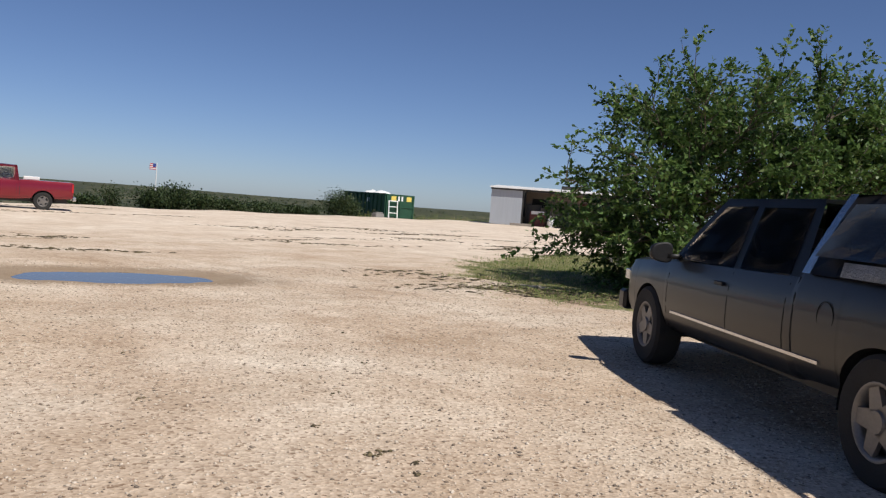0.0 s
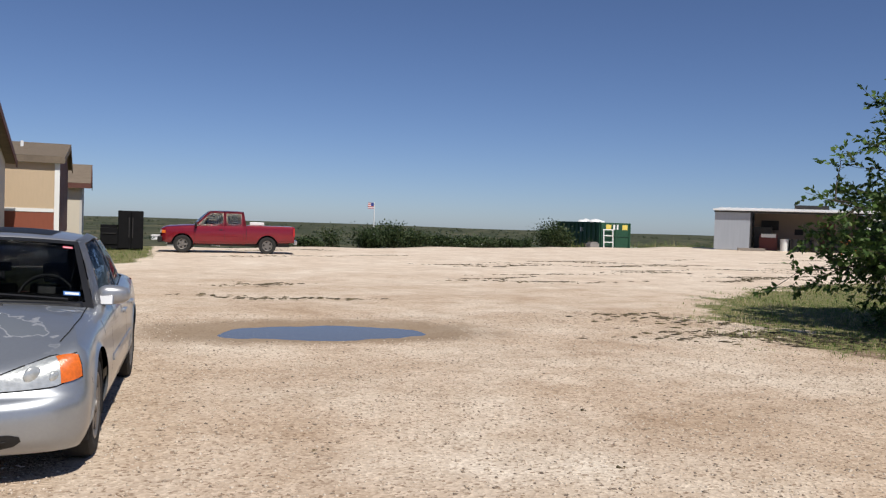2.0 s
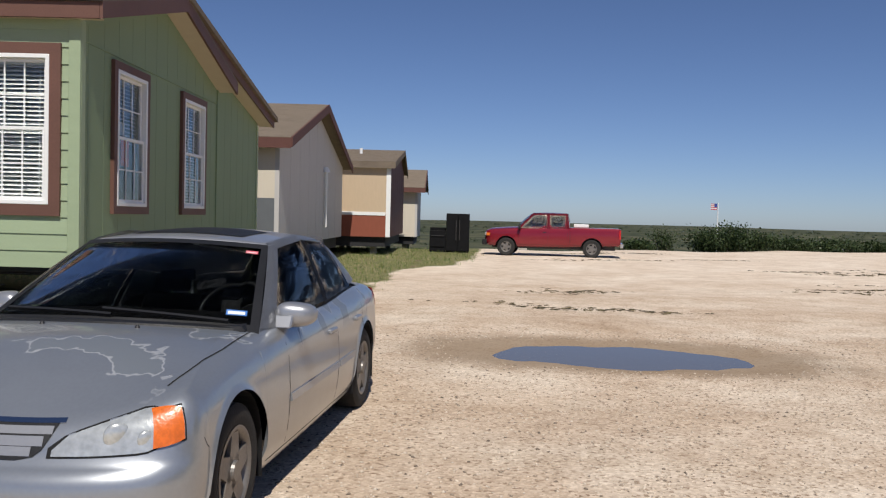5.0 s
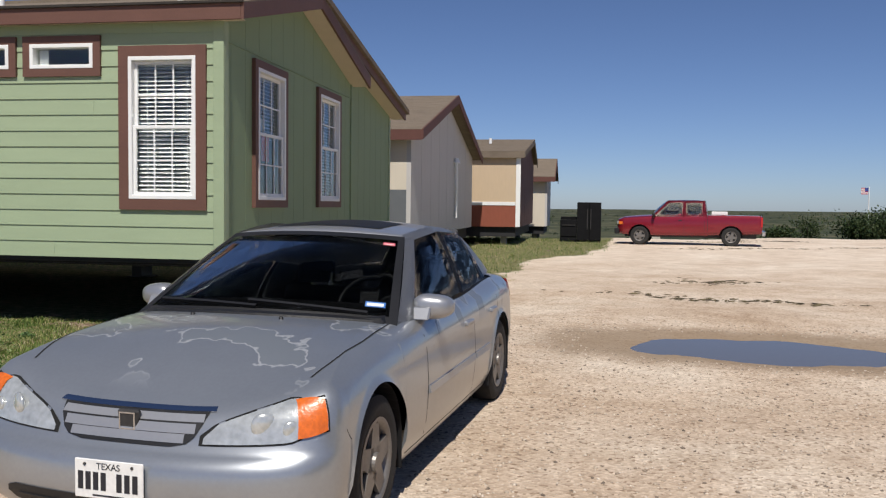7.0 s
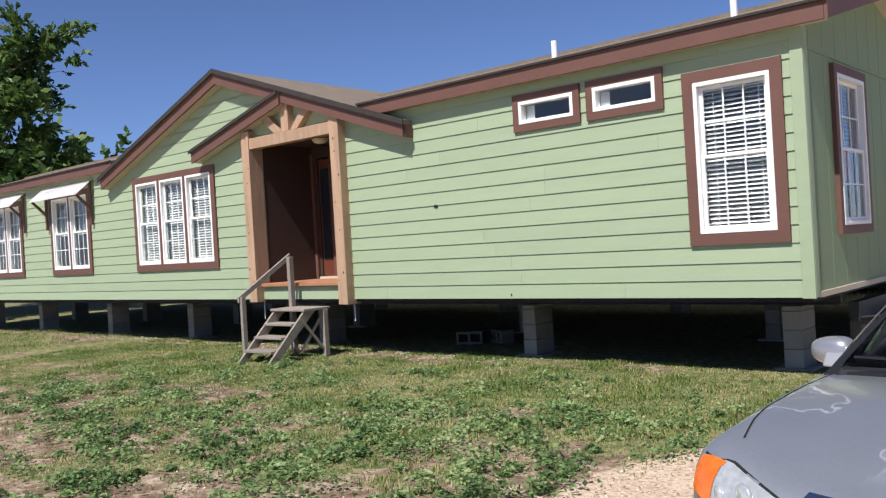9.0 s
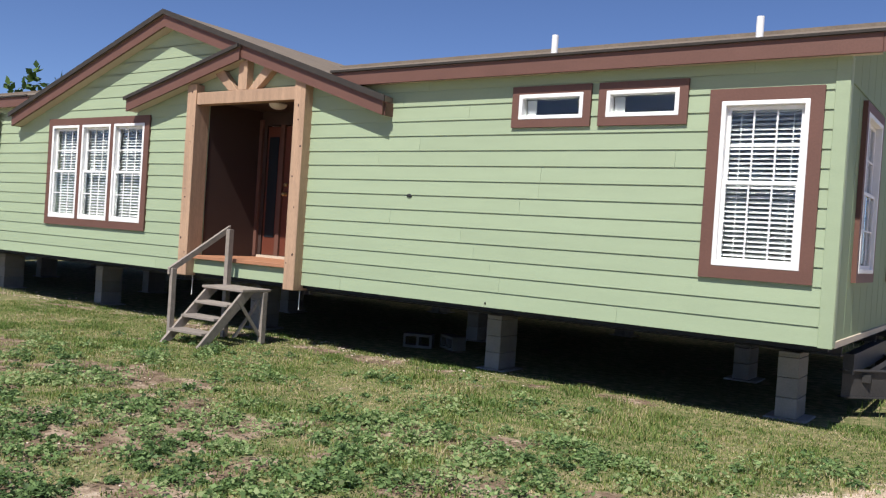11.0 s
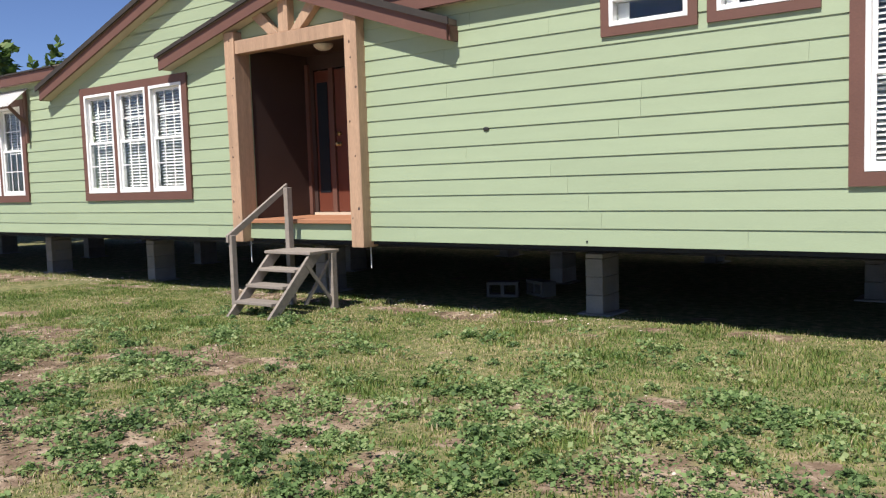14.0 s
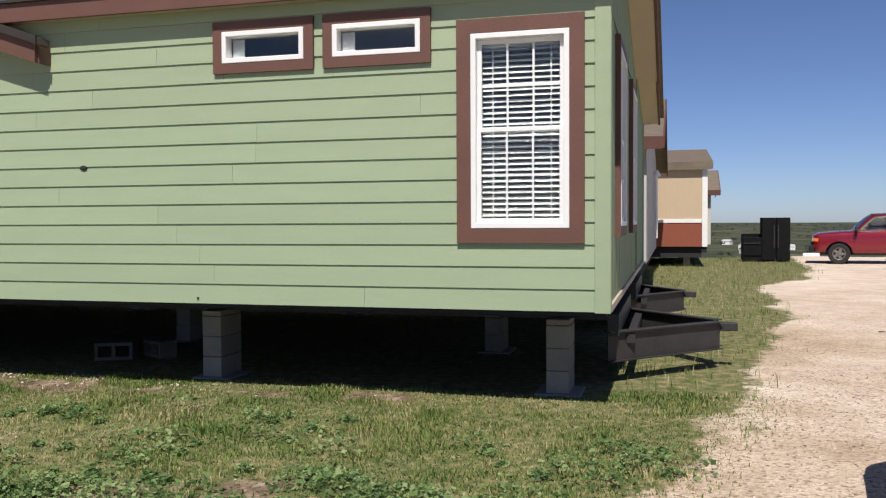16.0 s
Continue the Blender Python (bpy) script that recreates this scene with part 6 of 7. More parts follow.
    boxpart("underbody", (-0.7, 0.7, b + 0.2, f - 0.3, 0.32, 0.5), STEEL, tr)
    return tr, L, (a, b, f)


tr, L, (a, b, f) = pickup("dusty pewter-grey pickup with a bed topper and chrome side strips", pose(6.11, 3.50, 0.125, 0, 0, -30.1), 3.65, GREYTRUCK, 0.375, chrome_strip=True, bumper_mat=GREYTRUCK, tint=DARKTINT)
# the topper on the bed
tb, tf, zt = b + 0.05, -0.95, 1.80
for s in (-1, 1):
    bm = bmesh.new()
    patch(bm, [(s * 0.96, tf, 1.215), (s * 0.96, tb, 1.215), (s * 0.78, tb + 0.05, zt), (s * 0.78, tf - 0.16, zt)], 6, 3, (s * 0.02, 0, 0), thick=0.02)
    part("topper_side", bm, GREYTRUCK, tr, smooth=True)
    bm = bmesh.new()
    patch(bm, [(s * 0.968, tf - 0.10, 1.345), (s * 0.968, tb + 0.12, 1.345), (s * 0.822, tb + 0.16, 1.73), (s * 0.822, tf - 0.25, 1.73)], 6, 3, (s * 0.02, 0, 0), thick=0.006)
    part("topper_window", bm, mat("topper_glass", (0.03, 0.035, 0.04), 0.12, vary=0.2, bump=0, spec=0.6), tr, "dark tinted topper window", smooth=True)
    bm = bmesh.new()
    patch(bm, [(s * 0.975, tf + 0.02, 1.215), (s * 0.79, tf - 0.14, zt + 0.005), (s * 0.79, tf - 0.22, zt + 0.005), (s * 0.975, tf - 0.07, 1.215)], 4, 1, (s * 0.02, 0, 0), thick=0.012)
    part("topper_edge", bm, CHROME, tr, "bright topper front edge")
    bm = bmesh.new()
    patch(bm, [(s * 0.985, tf - 0.42, 1.225), (s * 0.985, tb + 0.08, 1.225), (s * 0.965, tb + 0.08, 1.325), (s * 0.965, tf - 0.42, 1.325)], 12, 2, (s * 0.012, 0, 0), thick=0.01)
    part("side_rail", bm, TREAD, tr, "bright diamond-plate rail under the topper window")
bm = bmesh.new()
patch(bm, [(0.79, tf - 0.14, zt), (-0.79, tf - 0.14, zt), (-0.79, tb + 0.04, zt), (0.79, tb + 0.04, zt)], 8, 6, (0, 0, 0.04), thick=0.02)
patch(bm, [(0.96, tf, 1.215), (-0.96, tf, 1.215), (-0.78, tf - 0.15, zt), (0.78, tf - 0.15, zt)], 3, 2, thick=0.02)
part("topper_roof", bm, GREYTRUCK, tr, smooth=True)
boxpart("brake_light", (-0.62, -0.46, tf - 0.26, tf - 0.21, zt + 0.005, zt + 0.03), REDLENS, tr, bevel=0.01)
for s in (-1, 1):
    bm = bmesh.new()
    strip(bm, [(s * (L.side(-1.25, 0.95) + 0.001), -1.25 + 0.09 * math.cos(q), 0.93 + 0.11 * math.sin(q)) for q in np.linspace(0, 2 * math.pi, 19)], 0.006, 0.0015)
    part("fuel_flap_gap", bm, SEAM, tr)
for ob in tr.children:
    if not ob.name.startswith("wheel") or ob.name.startswith("wheel_well"):
        for v in (w for o in (ob, *ob.children) for w in o.data.vertices):
            v.co.z = 0.42 + (v.co.z - 0.42) * 0.87
red, L, (a, b, f) = pickup("glossy red extended-cab pickup parked broadside at the edge of the lot", pose(5.08, 36.9, 0.15, 0, 0, 81) @ Matrix.Diagonal((0.95, 0.925, 0.935, 1)), 3.52, RED, 0.37, bumper_mat=BLACK, tint=CABGLASS)
boxpart("bed_box", (-0.35, 0.35, -1.62, -1.0, 1.22, 1.36), WHITE, red, "pale box standing in the truck bed", bevel=0.02)
# ---- trees and shrubs ----
BARK = mat("bark", (0.10, 0.08, 0.06), 0.9, vary=0.3, scale=5, fine=40, bump=0.5, stretch=(3, 3, 0.7))
LEAVES = island_mat("elm_leaf", [(0.0, (0.035, 0.07, 0.018)), (0.5, (0.078, 0.142, 0.034)), (0.85, (0.13, 0.21, 0.055)), (1.0, (0.18, 0.23, 0.075))], 0.45, 0.3)


def limb(bm, pts, r0, r1, segs=6):
    """A tapered round limb along a line of points."""
    rings = []
    for i, p in enumerate(pts):
        d = (pts[min(i + 1, len(pts) - 1)] - pts[max(i - 1, 0)]).normalized()
        u = d.orthogonal().normalized()
        w = d.cross(u)
        r = r0 + (r1 - r0) * i / (len(pts) - 1)
        rings.append([bm.verts.new(p + (u * math.cos(2 * math.pi * k / segs) + w * math.sin(2 * math.pi * k / segs)) * r) for k in range(segs)])
    for a, b in zip(rings, rings[1:]):
        for k in range(segs):
            bm.faces.new((a[k], a[(k + 1) % segs], b[(k + 1) % segs], b[k]))
    bm.faces.new(rings[-1])


def way_on(rg, start, d, length, n, droop, wander):
    pts, p, d = [start], start.copy(), d.normalized()
    for i in range(n):
        d = (d + Vector((rg.gauss(0, wander), rg.gauss(0, wander), rg.gauss(0, wander) - droop))).normalized()
        p = p + d * (length / n)
        pts.append(p)
    return pts


def leaves(name, spots, dirs, smin, smax, material, parent, rs, label=""):
    c, d = np.array(spots), np.array(dirs)
    k = len(c)
    s = rs.uniform(smin, smax, k)[:, None]
    d = d + rs.normal(0, 0.55, (k, 3))
    d /= np.linalg.norm(d, axis=1)[:, None]
    w = np.cross(d, rs.normal(0, 1, (k, 3)) * [0.45, 0.45, 1])
    w /= np.linalg.norm(w, axis=1)[:, None]
    n = np.cross(d, w)
    v = np.stack([c, c + d * s * 0.5 + w * s * 0.30 + n * s * 0.08, c + d * s, c + d * s * 0.5 - w * s * 0.30 + n * s * 0.08], 1).reshape(-1, 3)
    f = np.arange(k)[:, None] * 4 + np.array([[0, 1, 2, 3]])
    ob = raw(name, v, f, material, parent)
    if label:
        ob["label"] = label
    return ob


def tree(x, y, label, seed, height, spread, trunks, limbs, low, leaf, per_twig, twigs=7, branches=8, stem=0.12, crown_base=0.35):
    rg, rs = random.Random(seed), np.random.RandomState(seed)
    t = thing("tree", pose(x, y, float(ground_z(x, y)) - 0.03), label, "tree")
    spots, dirs, starts = [], [], []
    for i in range(trunks):
        bm = bmesh.new()
        q = 2 * math.pi * i / trunks + rg.uniform(-0.4, 0.4)
        lean = 0.0 if trunks == 1 else 0.28
        pts = way_on(rg, Vector((0.10 * math.cos(q) * (trunks > 1), 0.10 * math.sin(q) * (trunks > 1), 0)), Vector((lean * math.cos(q), lean * math.sin(q), 1)), height * 0.8, 8, 0, 0.05)
        limb(bm, pts, stem, stem * 0.3, 9)
        part("trunk", bm, BARK, t, smooth=True)
        starts.append(pts)
    for i in range(limbs):
        pts = starts[i % trunks]
        f = rg.uniform(crown_base, 1.0)
        j = min(int(f * (len(pts) - 1)), len(pts) - 1)
        s = pts[j]
        q = i * 2.4 + rg.uniform(-0.4, 0.4)
        up = 0.05 + 1.1 * (f - crown_base) + rg.uniform(-0.15, 0.25)
        ln = spread * (1.05 - 0.55 * max(0, f - 0.55)) * rg.uniform(0.65, 1.1) * min(1.0, 0.42 + 1.25 * f)
        lp = way_on(rg, s, Vector((math.cos(q), math.sin(q), up)), ln, 6, 0.02, 0.13)
        bm = bmesh.new()
        limb(bm, lp, stem * 0.34, 0.008, 5)
        for b in range(branches):
            c = rg.uniform(0.22, 1.0)
            k = c * 6
            i0 = min(int(k), 5)
            bs = lp[i0].lerp(lp[i0 + 1], k - i0)
            d = (lp[i0 + 1] - lp[i0]).normalized() + Vector((rg.gauss(0, 0.75), rg.gauss(0, 0.75), rg.gauss(0.12, 0.5)))
            bl = spread * 0.34 * rg.uniform(0.6, 1.2)
            bp = way_on(rg, bs, d, bl, 4, 0.02, 0.16)
            limb(bm, bp, 0.011, 0.004, 4)
            for w in range(twigs):
                k2 = rg.uniform(0.1, 1.0) * 4
                i1 = min(int(k2), 3)
                ts = bp[i1].lerp(bp[i1 + 1], k2 - i1)
                td = (bp[i1 + 1] - bp[i1]).normalized() + Vector((rg.gauss(0, 0.7), rg.gauss(0, 0.7), rg.gauss(0.05, 0.5)))
                tp = way_on(rg, ts, td, spread * 0.11 * rg.uniform(0.6, 1.4), 3, 0.06, 0.14)
                for e in range(per_twig):
                    k3 = 3 * (e + 0.5) / per_twig
                    i2 = min(int(k3), 2)
                    p = tp[i2].lerp(tp[i2 + 1], k3 - i2)
                    if p.z > low:
                        spots.append(tuple(p))
                        dd = (tp[i2 + 1] - tp[i2]).normalized()
                        dirs.append((dd.x + rg.gauss(0, 0.5), dd.y + rg.gauss(0, 0.5), dd.z + rg.gauss(-0.1, 0.4)))
        part("branch", bm, BARK, t, smooth=True)
    leaves("crown", spots, dirs, leaf * 0.7, leaf * 1.3, LEAVES, t, rs)
    return t


tree(12.9, 10.2, "bushy green elm growing low to the ground beside the grey pickup", 4, 3.35, 2.75, 6, 66, 0.1, 0.10, 9, twigs=8, branches=11, stem=0.06, crown_base=0.04)
tree(16.6, 8.6, "bushy green elm with thin arching twigs", 9, 3.35, 3.0, 6, 60, 0.1, 0.10, 9, twigs=8, branches=11, stem=0.07, crown_base=0.04)
tree(-32.2, 15.9, "tall dense green shade tree behind the home", 12, 10.2, 4.6, 2, 48, 1.0, 0.30, 10, branches=12, stem=0.18, crown_base=0.25)


SCRUB = island_mat("mesquite_leaf", [(0.0, (0.018, 0.034, 0.012)), (0.6, (0.04, 0.066, 0.022)), (1.0, (0.085, 0.11, 0.045))], 0.5, 0.2)


def shrub(x, y, label, seed, r, h, count, leaf):
    rg, rs = random.Random(seed), np.random.RandomState(seed)
    t = thing("shrub", pose(x, y, float(ground_z(x, y)) - 0.05), label, "shrub", "shrubs along the lot edge")
    spots, dirs = [], []
    bm = bmesh.new()
    for i in range(14):
        q = rg.uniform(0, 6.28)
        d = Vector((math.cos(q) * rg.uniform(0.1, 0.8) * r / h, math.sin(q) * rg.uniform(0.1, 0.8) * r / h, 1))
        ln = h * rg.uniform(0.85, 1.15)
        pts = way_on(rg, Vector((rg.uniform(-0.2, 0.2) * r, rg.uniform(-0.2, 0.2) * r, 0)), d, ln, 5, 0.03, 0.12)
        limb(bm, pts[:4], 0.03, 0.008, 4)
        for k in range(count // 14):
            f = rg.uniform(0.15, 1.0) * 5
            j = min(int(f), 4)
            p = pts[j].lerp(pts[j + 1], f - j)
            off = Vector((rg.gauss(0, 0.30) * r, rg.gauss(0, 0.30) * r, rg.gauss(0, 0.17) * min(r, h)))
            p = p + off
            if p.z > 0.02:
                spots.append(tuple(p)), dirs.append((off.x, off.y, abs(off.z) + 0.05))
    part("stems", bm, BARK, t)
    leaves("foliage", spots, dirs, leaf * 0.7, leaf * 1.3, SCRUB, t, rs)


rs = random.Random(8)
for x, y, r, h in ((14.6, 48.0, 1.1, 1.15), (16.0, 48.3, 1.2, 1.3), (17.3, 48.7, 1.0, 1.1), (19.6, 49.4, 1.2, 0.8), (21.6, 50.0, 1.2, 0.75), (28.7, 52.4, 1.3, 1.65), (29.8, 53.0, 1.0, 1.3), (10.6, 46.6, 1.0, 0.6), (24.6, 50.8, 1.0, 0.6)):
    shrub(x, y, "low green mesquite shrub at the edge of the gravel lot", int(x * 10), r, h, 3200, 0.14)
for x, y, r, h in ((8.4, 45.8, 0.9, 0.7), (23.2, 50.6, 0.8, 0.8), (12.0, 47.0, 0.8, 1.2), (18.2, 49.2, 0.8, 0.9), (26.4, 51.6, 0.7, 0.7)):
    shrub(x, y, "small scrubby green bush in the grass", int(abs(x) * 10) + 3, r, h, 1500, 0.10)

# far woods and fields in the valley
rs = np.random.RandomState(77)
n = 4200
ang = rs.uniform(-0.9, 1.25, n)
dist = 260 + 1800 * rs.uniform(0, 1, n) ** 1.7
cx, cy = dist * np.sin(ang), dist * np.cos(ang)
ok = (cy > 70 + 0.2 * cx) & (smooth_noise(cx, cy, 220, 5) + rs.normal(0, 0.5, n) > -0.1)
cx, cy, dist = cx[ok], cy[ok], dist[ok]
k, q = len(cx), 26
size = rs.uniform(0.7, 1.7, k) * (0.9 + dist / 1500)
off = rs.normal(0, 1, (k, q, 3)) * size[:, None, None] * [0.55, 0.55, 0.30]
c = (np.stack([cx, cy, ground_z(cx, cy) + size * 0.5], -1)[:, None] + off).reshape(-1, 3)
s = np.repeat(size, q)[:, None] * 0.42
u, w = rs.normal(0, 1, (len(c), 3)), rs.normal(0, 1, (len(c), 3))
u /= np.linalg.norm(u, axis=1)[:, None]
w /= np.linalg.norm(w, axis=1)[:, None]
v = np.stack([c - u * s, c + w * s, c + u * s], 1).reshape(-1, 3)
f = np.arange(len(c))[:, None] * 3 + np.array([[0, 1, 2]])
FAR = island_mat("far_foliage", [(0.0, (0.035, 0.05, 0.03)), (1.0, (0.085, 0.105, 0.06))], 0.8, 0.15)
tagged(raw("far_woods", v, f, FAR), "distant green scrub and trees in the valley", "woods", kind="stuff")
# ---- the neighbouring homes ----
CREAM = mat("cream_panel", (0.60, 0.54, 0.44), 0.7, vary=0.05, scale=1.5, stretch=(4, 4, 0.6))
GREYPANEL = mat("grey_panel", (0.50, 0.48, 0.46), 0.7, vary=0.06, scale=1.5, stretch=(4, 4, 0.6))
DARKSKIRT = mat("slate_panel", (0.12, 0.13, 0.14), 0.7, vary=0.1)
TAN = mat("tan_panel", (0.52, 0.40, 0.27), 0.7, vary=0.05, stretch=(4, 4, 0.6))
BARN = mat("barn_red_panel", (0.24, 0.07, 0.04), 0.7, vary=0.1, stretch=(4, 4, 0.6))
DEEPBROWN = mat("deep_brown_trim", (0.11, 0.045, 0.035), 0.7)


def neighbour(label, x0, x1, y0, y1, zb, ze, ridge_y, ridge_z, wall, lower, split, gable, fascia, trims=None, over=0.3):
    h = thing("mobile_home", pose(0, 0, 0), label, "house")
    front = boxpart("front_wall", (x0, x1 - 0.1, y0, y0 + 0.1, split, ze), wall, h)
    boxpart("front_skirt", (x0, x1 - 0.1, y0, y0 + 0.1, zb, split - 0.002), lower, h)
    boxpart("rear_wall", (x0, x1 - 0.1, y1 - 0.1, y1, zb, ze), wall, h)
    bm = bmesh.new()
    prism(bm, [(y0, zb), (y1, zb), (y1, ze), (ridge_y, ridge_z - 0.1), (y0, ze)], "x", x1 - 0.1, x1)
    part("end_wall", bm, gable, h, "grey panelled end wall")
    bm = bmesh.new()
    prism(bm, [(y0, zb), (y1, zb), (y1, ze), (ridge_y, ridge_z - 0.1), (y0, ze)], "x", x0, x0 + 0.1)
    part("end_wall", bm, gable, h)
    for k in range(1, int((y1 - y0) / 1.22)):
        u = y0 + k * 1.22
        zt = ze + (ridge_z - 0.15 - ze) * (1 - abs(u - ridge_y) / max(ridge_y - y0, y1 - ridge_y))
        boxpart("batten", (x1, x1 + 0.004, u - 0.006, u + 0.006, zb, max(zt, ze)), gable, h)
    slope = (ridge_z - ze) / (ridge_y - y0)
    for a, b, s in ((y0 - over, ridge_y, 1), (y1 + over, ridge_y, -1)):
        bm = bmesh.new()
        za = ze + 0.02 - over * slope
        prism(bm, [(a, za), (b, ridge_z), (b, ridge_z + 0.09), (a, za + 0.09)], "x", x0 - over, x1 + over)
        roof = part("roof", bm, SHINGLE, h, "weathered brown shingle roof")
        bm = bmesh.new()
        prism(bm, [(a, za - 0.12), (b, ridge_z - 0.12), (b, ridge_z + 0.10), (a, za + 0.10)], "x", x1 + over, x1 + over + 0.03)
        part("rake_board", bm, fascia, h)
        # courses of shingles, each a thin lip
        if s == 1:
            n = int((b - a) / 0.14)
            bm = bmesh.new()
            for i in range(n):
                y = a + (b - a) * i / n
                z = za + 0.092 + (ridge_z - za) * i / n
                prism(bm, [(y, z - 0.006), (y + 0.15, z + 0.15 * slope - 0.001), (y + 0.15, z + 0.15 * slope + 0.003), (y, z + 0.008)], "x", x0 - over, x1 + over - 0.01)
            part("shingle_lip", bm, SHINGLE, roof)["kind"] = "stuff"
    boxpart("fascia", (x0 - over, x1 + over, y0 - over - 0.03, y0 - over, ze - over * slope - 0.12, ze - over * slope + 0.1), fascia, h)
    boxpart("floor_frame", (x0 + 0.1, x1 - 0.15, y0 + 0.15, y1 - 0.15, zb - 0.35, zb), DARK, h)
    if trims:
        boxpart("corner_board", (x1 - 0.14, x1 + 0.02, y0 - 0.02, y0 + 0.0, zb, ze), trims, h)
        boxpart("band_board", (x0, x1 - 0.15, y0 - 0.02, y0, split - 0.06, split + 0.06), trims, h)
        boxpart("eave_board", (x0, x1 - 0.15, y0 - 0.02, y0, ze - 0.14, ze), trims, h)
    for x in np.arange(x1 - 0.6, x0, -3.0):
        for y in (y0 + 0.6, y1 - 0.6):
            zg = float(ground_z(x, y))
            pr = thing("block_pier", pose(float(x), y, zg), "grey concrete block pier under a far home", "pier", "block piers")
            zz = -0.02
            while zz < zb - 0.36 - zg:
                boxpart("block", (-0.1, 0.1, -0.2, 0.2, zz, min(zz + 0.195, zb - 0.352 - zg)), CONCRETE, pr)
                zz += 0.2
    return h


h2 = neighbour("grey manufactured home with a cream front and brown shingle roof", -20, -2.5, 22.0, 32.2, 0.82, 3.15, 26.85, 4.46, CREAM, DARKSKIRT, 1.88, GREYPANEL, DEEPBROWN)
bm = bmesh.new()
bmesh.ops.create_cone(bm, cap_ends=True, segments=10, radius1=0.04, radius2=0.04, depth=1.6, matrix=Matrix.Translation((-2.43, 28.2, 1.98)))
bmesh.ops.create_cone(bm, cap_ends=True, segments=12, radius1=0.12, radius2=0.05, depth=0.15, matrix=Matrix.Translation((-2.43, 28.2, 2.85)))
part("vent_pipe", bm, WHITE, h2, "white vent pipe on the end wall")
h3 = neighbour("tan manufactured home with barn-red skirt and white trim", -17, -0.98, 33.6, 41.3, 0.8, 3.37, 39.0, 4.2, TAN, BARN, 1.62, DEEPBROWN, SHINGLE, trims=WHITE, over=0.15)
for x in (-3.4, -2.4):
    bm = bmesh.new()
    bmesh.ops.create_cone(bm, cap_ends=True, segments=10, radius1=0.06, radius2=0.06, depth=0.35, matrix=Matrix.Translation((x, 36.8, 4.0)))
    part("vent_pipe", bm, TIN, h3)
h4 = neighbour("cream manufactured home with a brown-edged gable roof", -14, -0.45, 43.4, 47.2, 0.6, 2.95, 45.2, 3.75, CREAM, CREAM, 1.0, GREYPANEL, DEEPBROWN, over=0.35)

# ---- black appliances left on the grass ----
MATTBLACK = mat("weathered_black_enamel", (0.008, 0.008, 0.009), 0.75, vary=0.3, spec=0.12)
fr = thing("refrigerator", pose(1.46, 37.5, float(ground_z(1.46, 37.5)) - 0.01) @ Matrix.Diagonal((1.1, 1, 1, 1)), "tall black refrigerator standing outdoors on the grass", "refrigerator")
boxpart("body", (-0.42, 0.42, -0.32, 0.38, 0.05, 1.56), MATTBLACK, fr, bevel=0.015)
boxpart("door", (-0.42, -0.02, -0.39, -0.325, 0.08, 1.55), MATTBLACK, fr, bevel=0.012)
boxpart("door", (0.02, 0.42, -0.39, -0.325, 0.08, 1.55), MATTBLACK, fr, bevel=0.012)
for x in (-0.06, 0.06):
    boxpart("door_handle", (x - 0.015, x + 0.015, -0.43, -0.392, 0.5, 1.3), STEEL, fr, bevel=0.004)
for x in (-0.35, 0.35):
    boxpart("foot", (x - 0.04, x + 0.04, -0.25, 0.3, 0.0, 0.05), STEEL, fr)
st2 = thing("stove", pose(0.67, 37.4, float(ground_z(0.67, 37.4)) - 0.01), "low black stove standing outdoors beside the refrigerator", "stove")
boxpart("body", (-0.32, 0.32, -0.3, 0.34, 0.05, 0.86), MATTBLACK, st2, bevel=0.012)
boxpart("oven_door", (-0.3, 0.3, -0.335, -0.303, 0.22, 0.70), MATTBLACK, st2, bevel=0.008)
boxpart("back_panel", (-0.32, 0.32, 0.28, 0.34, 0.862, 0.98), MATTBLACK, st2, bevel=0.008)
boxpart("door_handle", (-0.26, 0.26, -0.37, -0.34, 0.64, 0.67), STEEL, st2)
for x in (-0.28, 0.28):
    boxpart("foot", (x - 0.03, x + 0.03, -0.25, 0.28, 0.0, 0.05), STEEL, st2)

# ---- roll-off dumpster with its white gate ----
DGREEN = mat("dumpster_green", (0.015, 0.065, 0.035), 0.55, vary=0.25, scale=2)
YELLOW = mat("yellow_label", (0.7, 0.55, 0.12), 0.6)
zg = float(ground_z(33.6, 54))
d = thing("dumpster", pose(32.4, 52.0, zg), "dark green steel roll-off dumpster heaped with white bags", "dumpster")
bm = bmesh.new()
wall_cells(bm, 0, 2.4, 0.1, 1.85, 0, 0.06, [])
part("end_panel", bm, DGREEN, d)
boxpart("side_panel", (0, 0.06, 0.062, 6.1, 0.1, 1.85), DGREEN, d), boxpart("side_panel", (2.34, 2.4, 0.062, 6.1, 0.1, 1.85), DGREEN, d)
boxpart("end_panel", (0.062, 2.338, 6.04, 6.1, 0.1, 1.85), DGREEN, d), boxpart("floor_panel", (0.062, 2.338, 0.062, 6.038, 0.1, 0.16), DGREEN, d)
for i in range(11):
    y = 0.1 + i * 0.58
    boxpart("rib", (-0.07, 0.0, y - 0.04, y + 0.04, 0.1, 1.78), DGREEN, d)
boxpart("top_rail", (-0.09, 0.0, 0.0, 6.1, 1.78, 1.88), DGREEN, d)
for x in (0.0, 1.16, 2.3):
    boxpart("post", (x, x + 0.1, -0.06, 0.0, 0.1, 1.85), DGREEN, d)
boxpart("cross_rail", (0.1, 2.3, -0.05, 0.0, 0.9, 1.0), DGREEN, d)
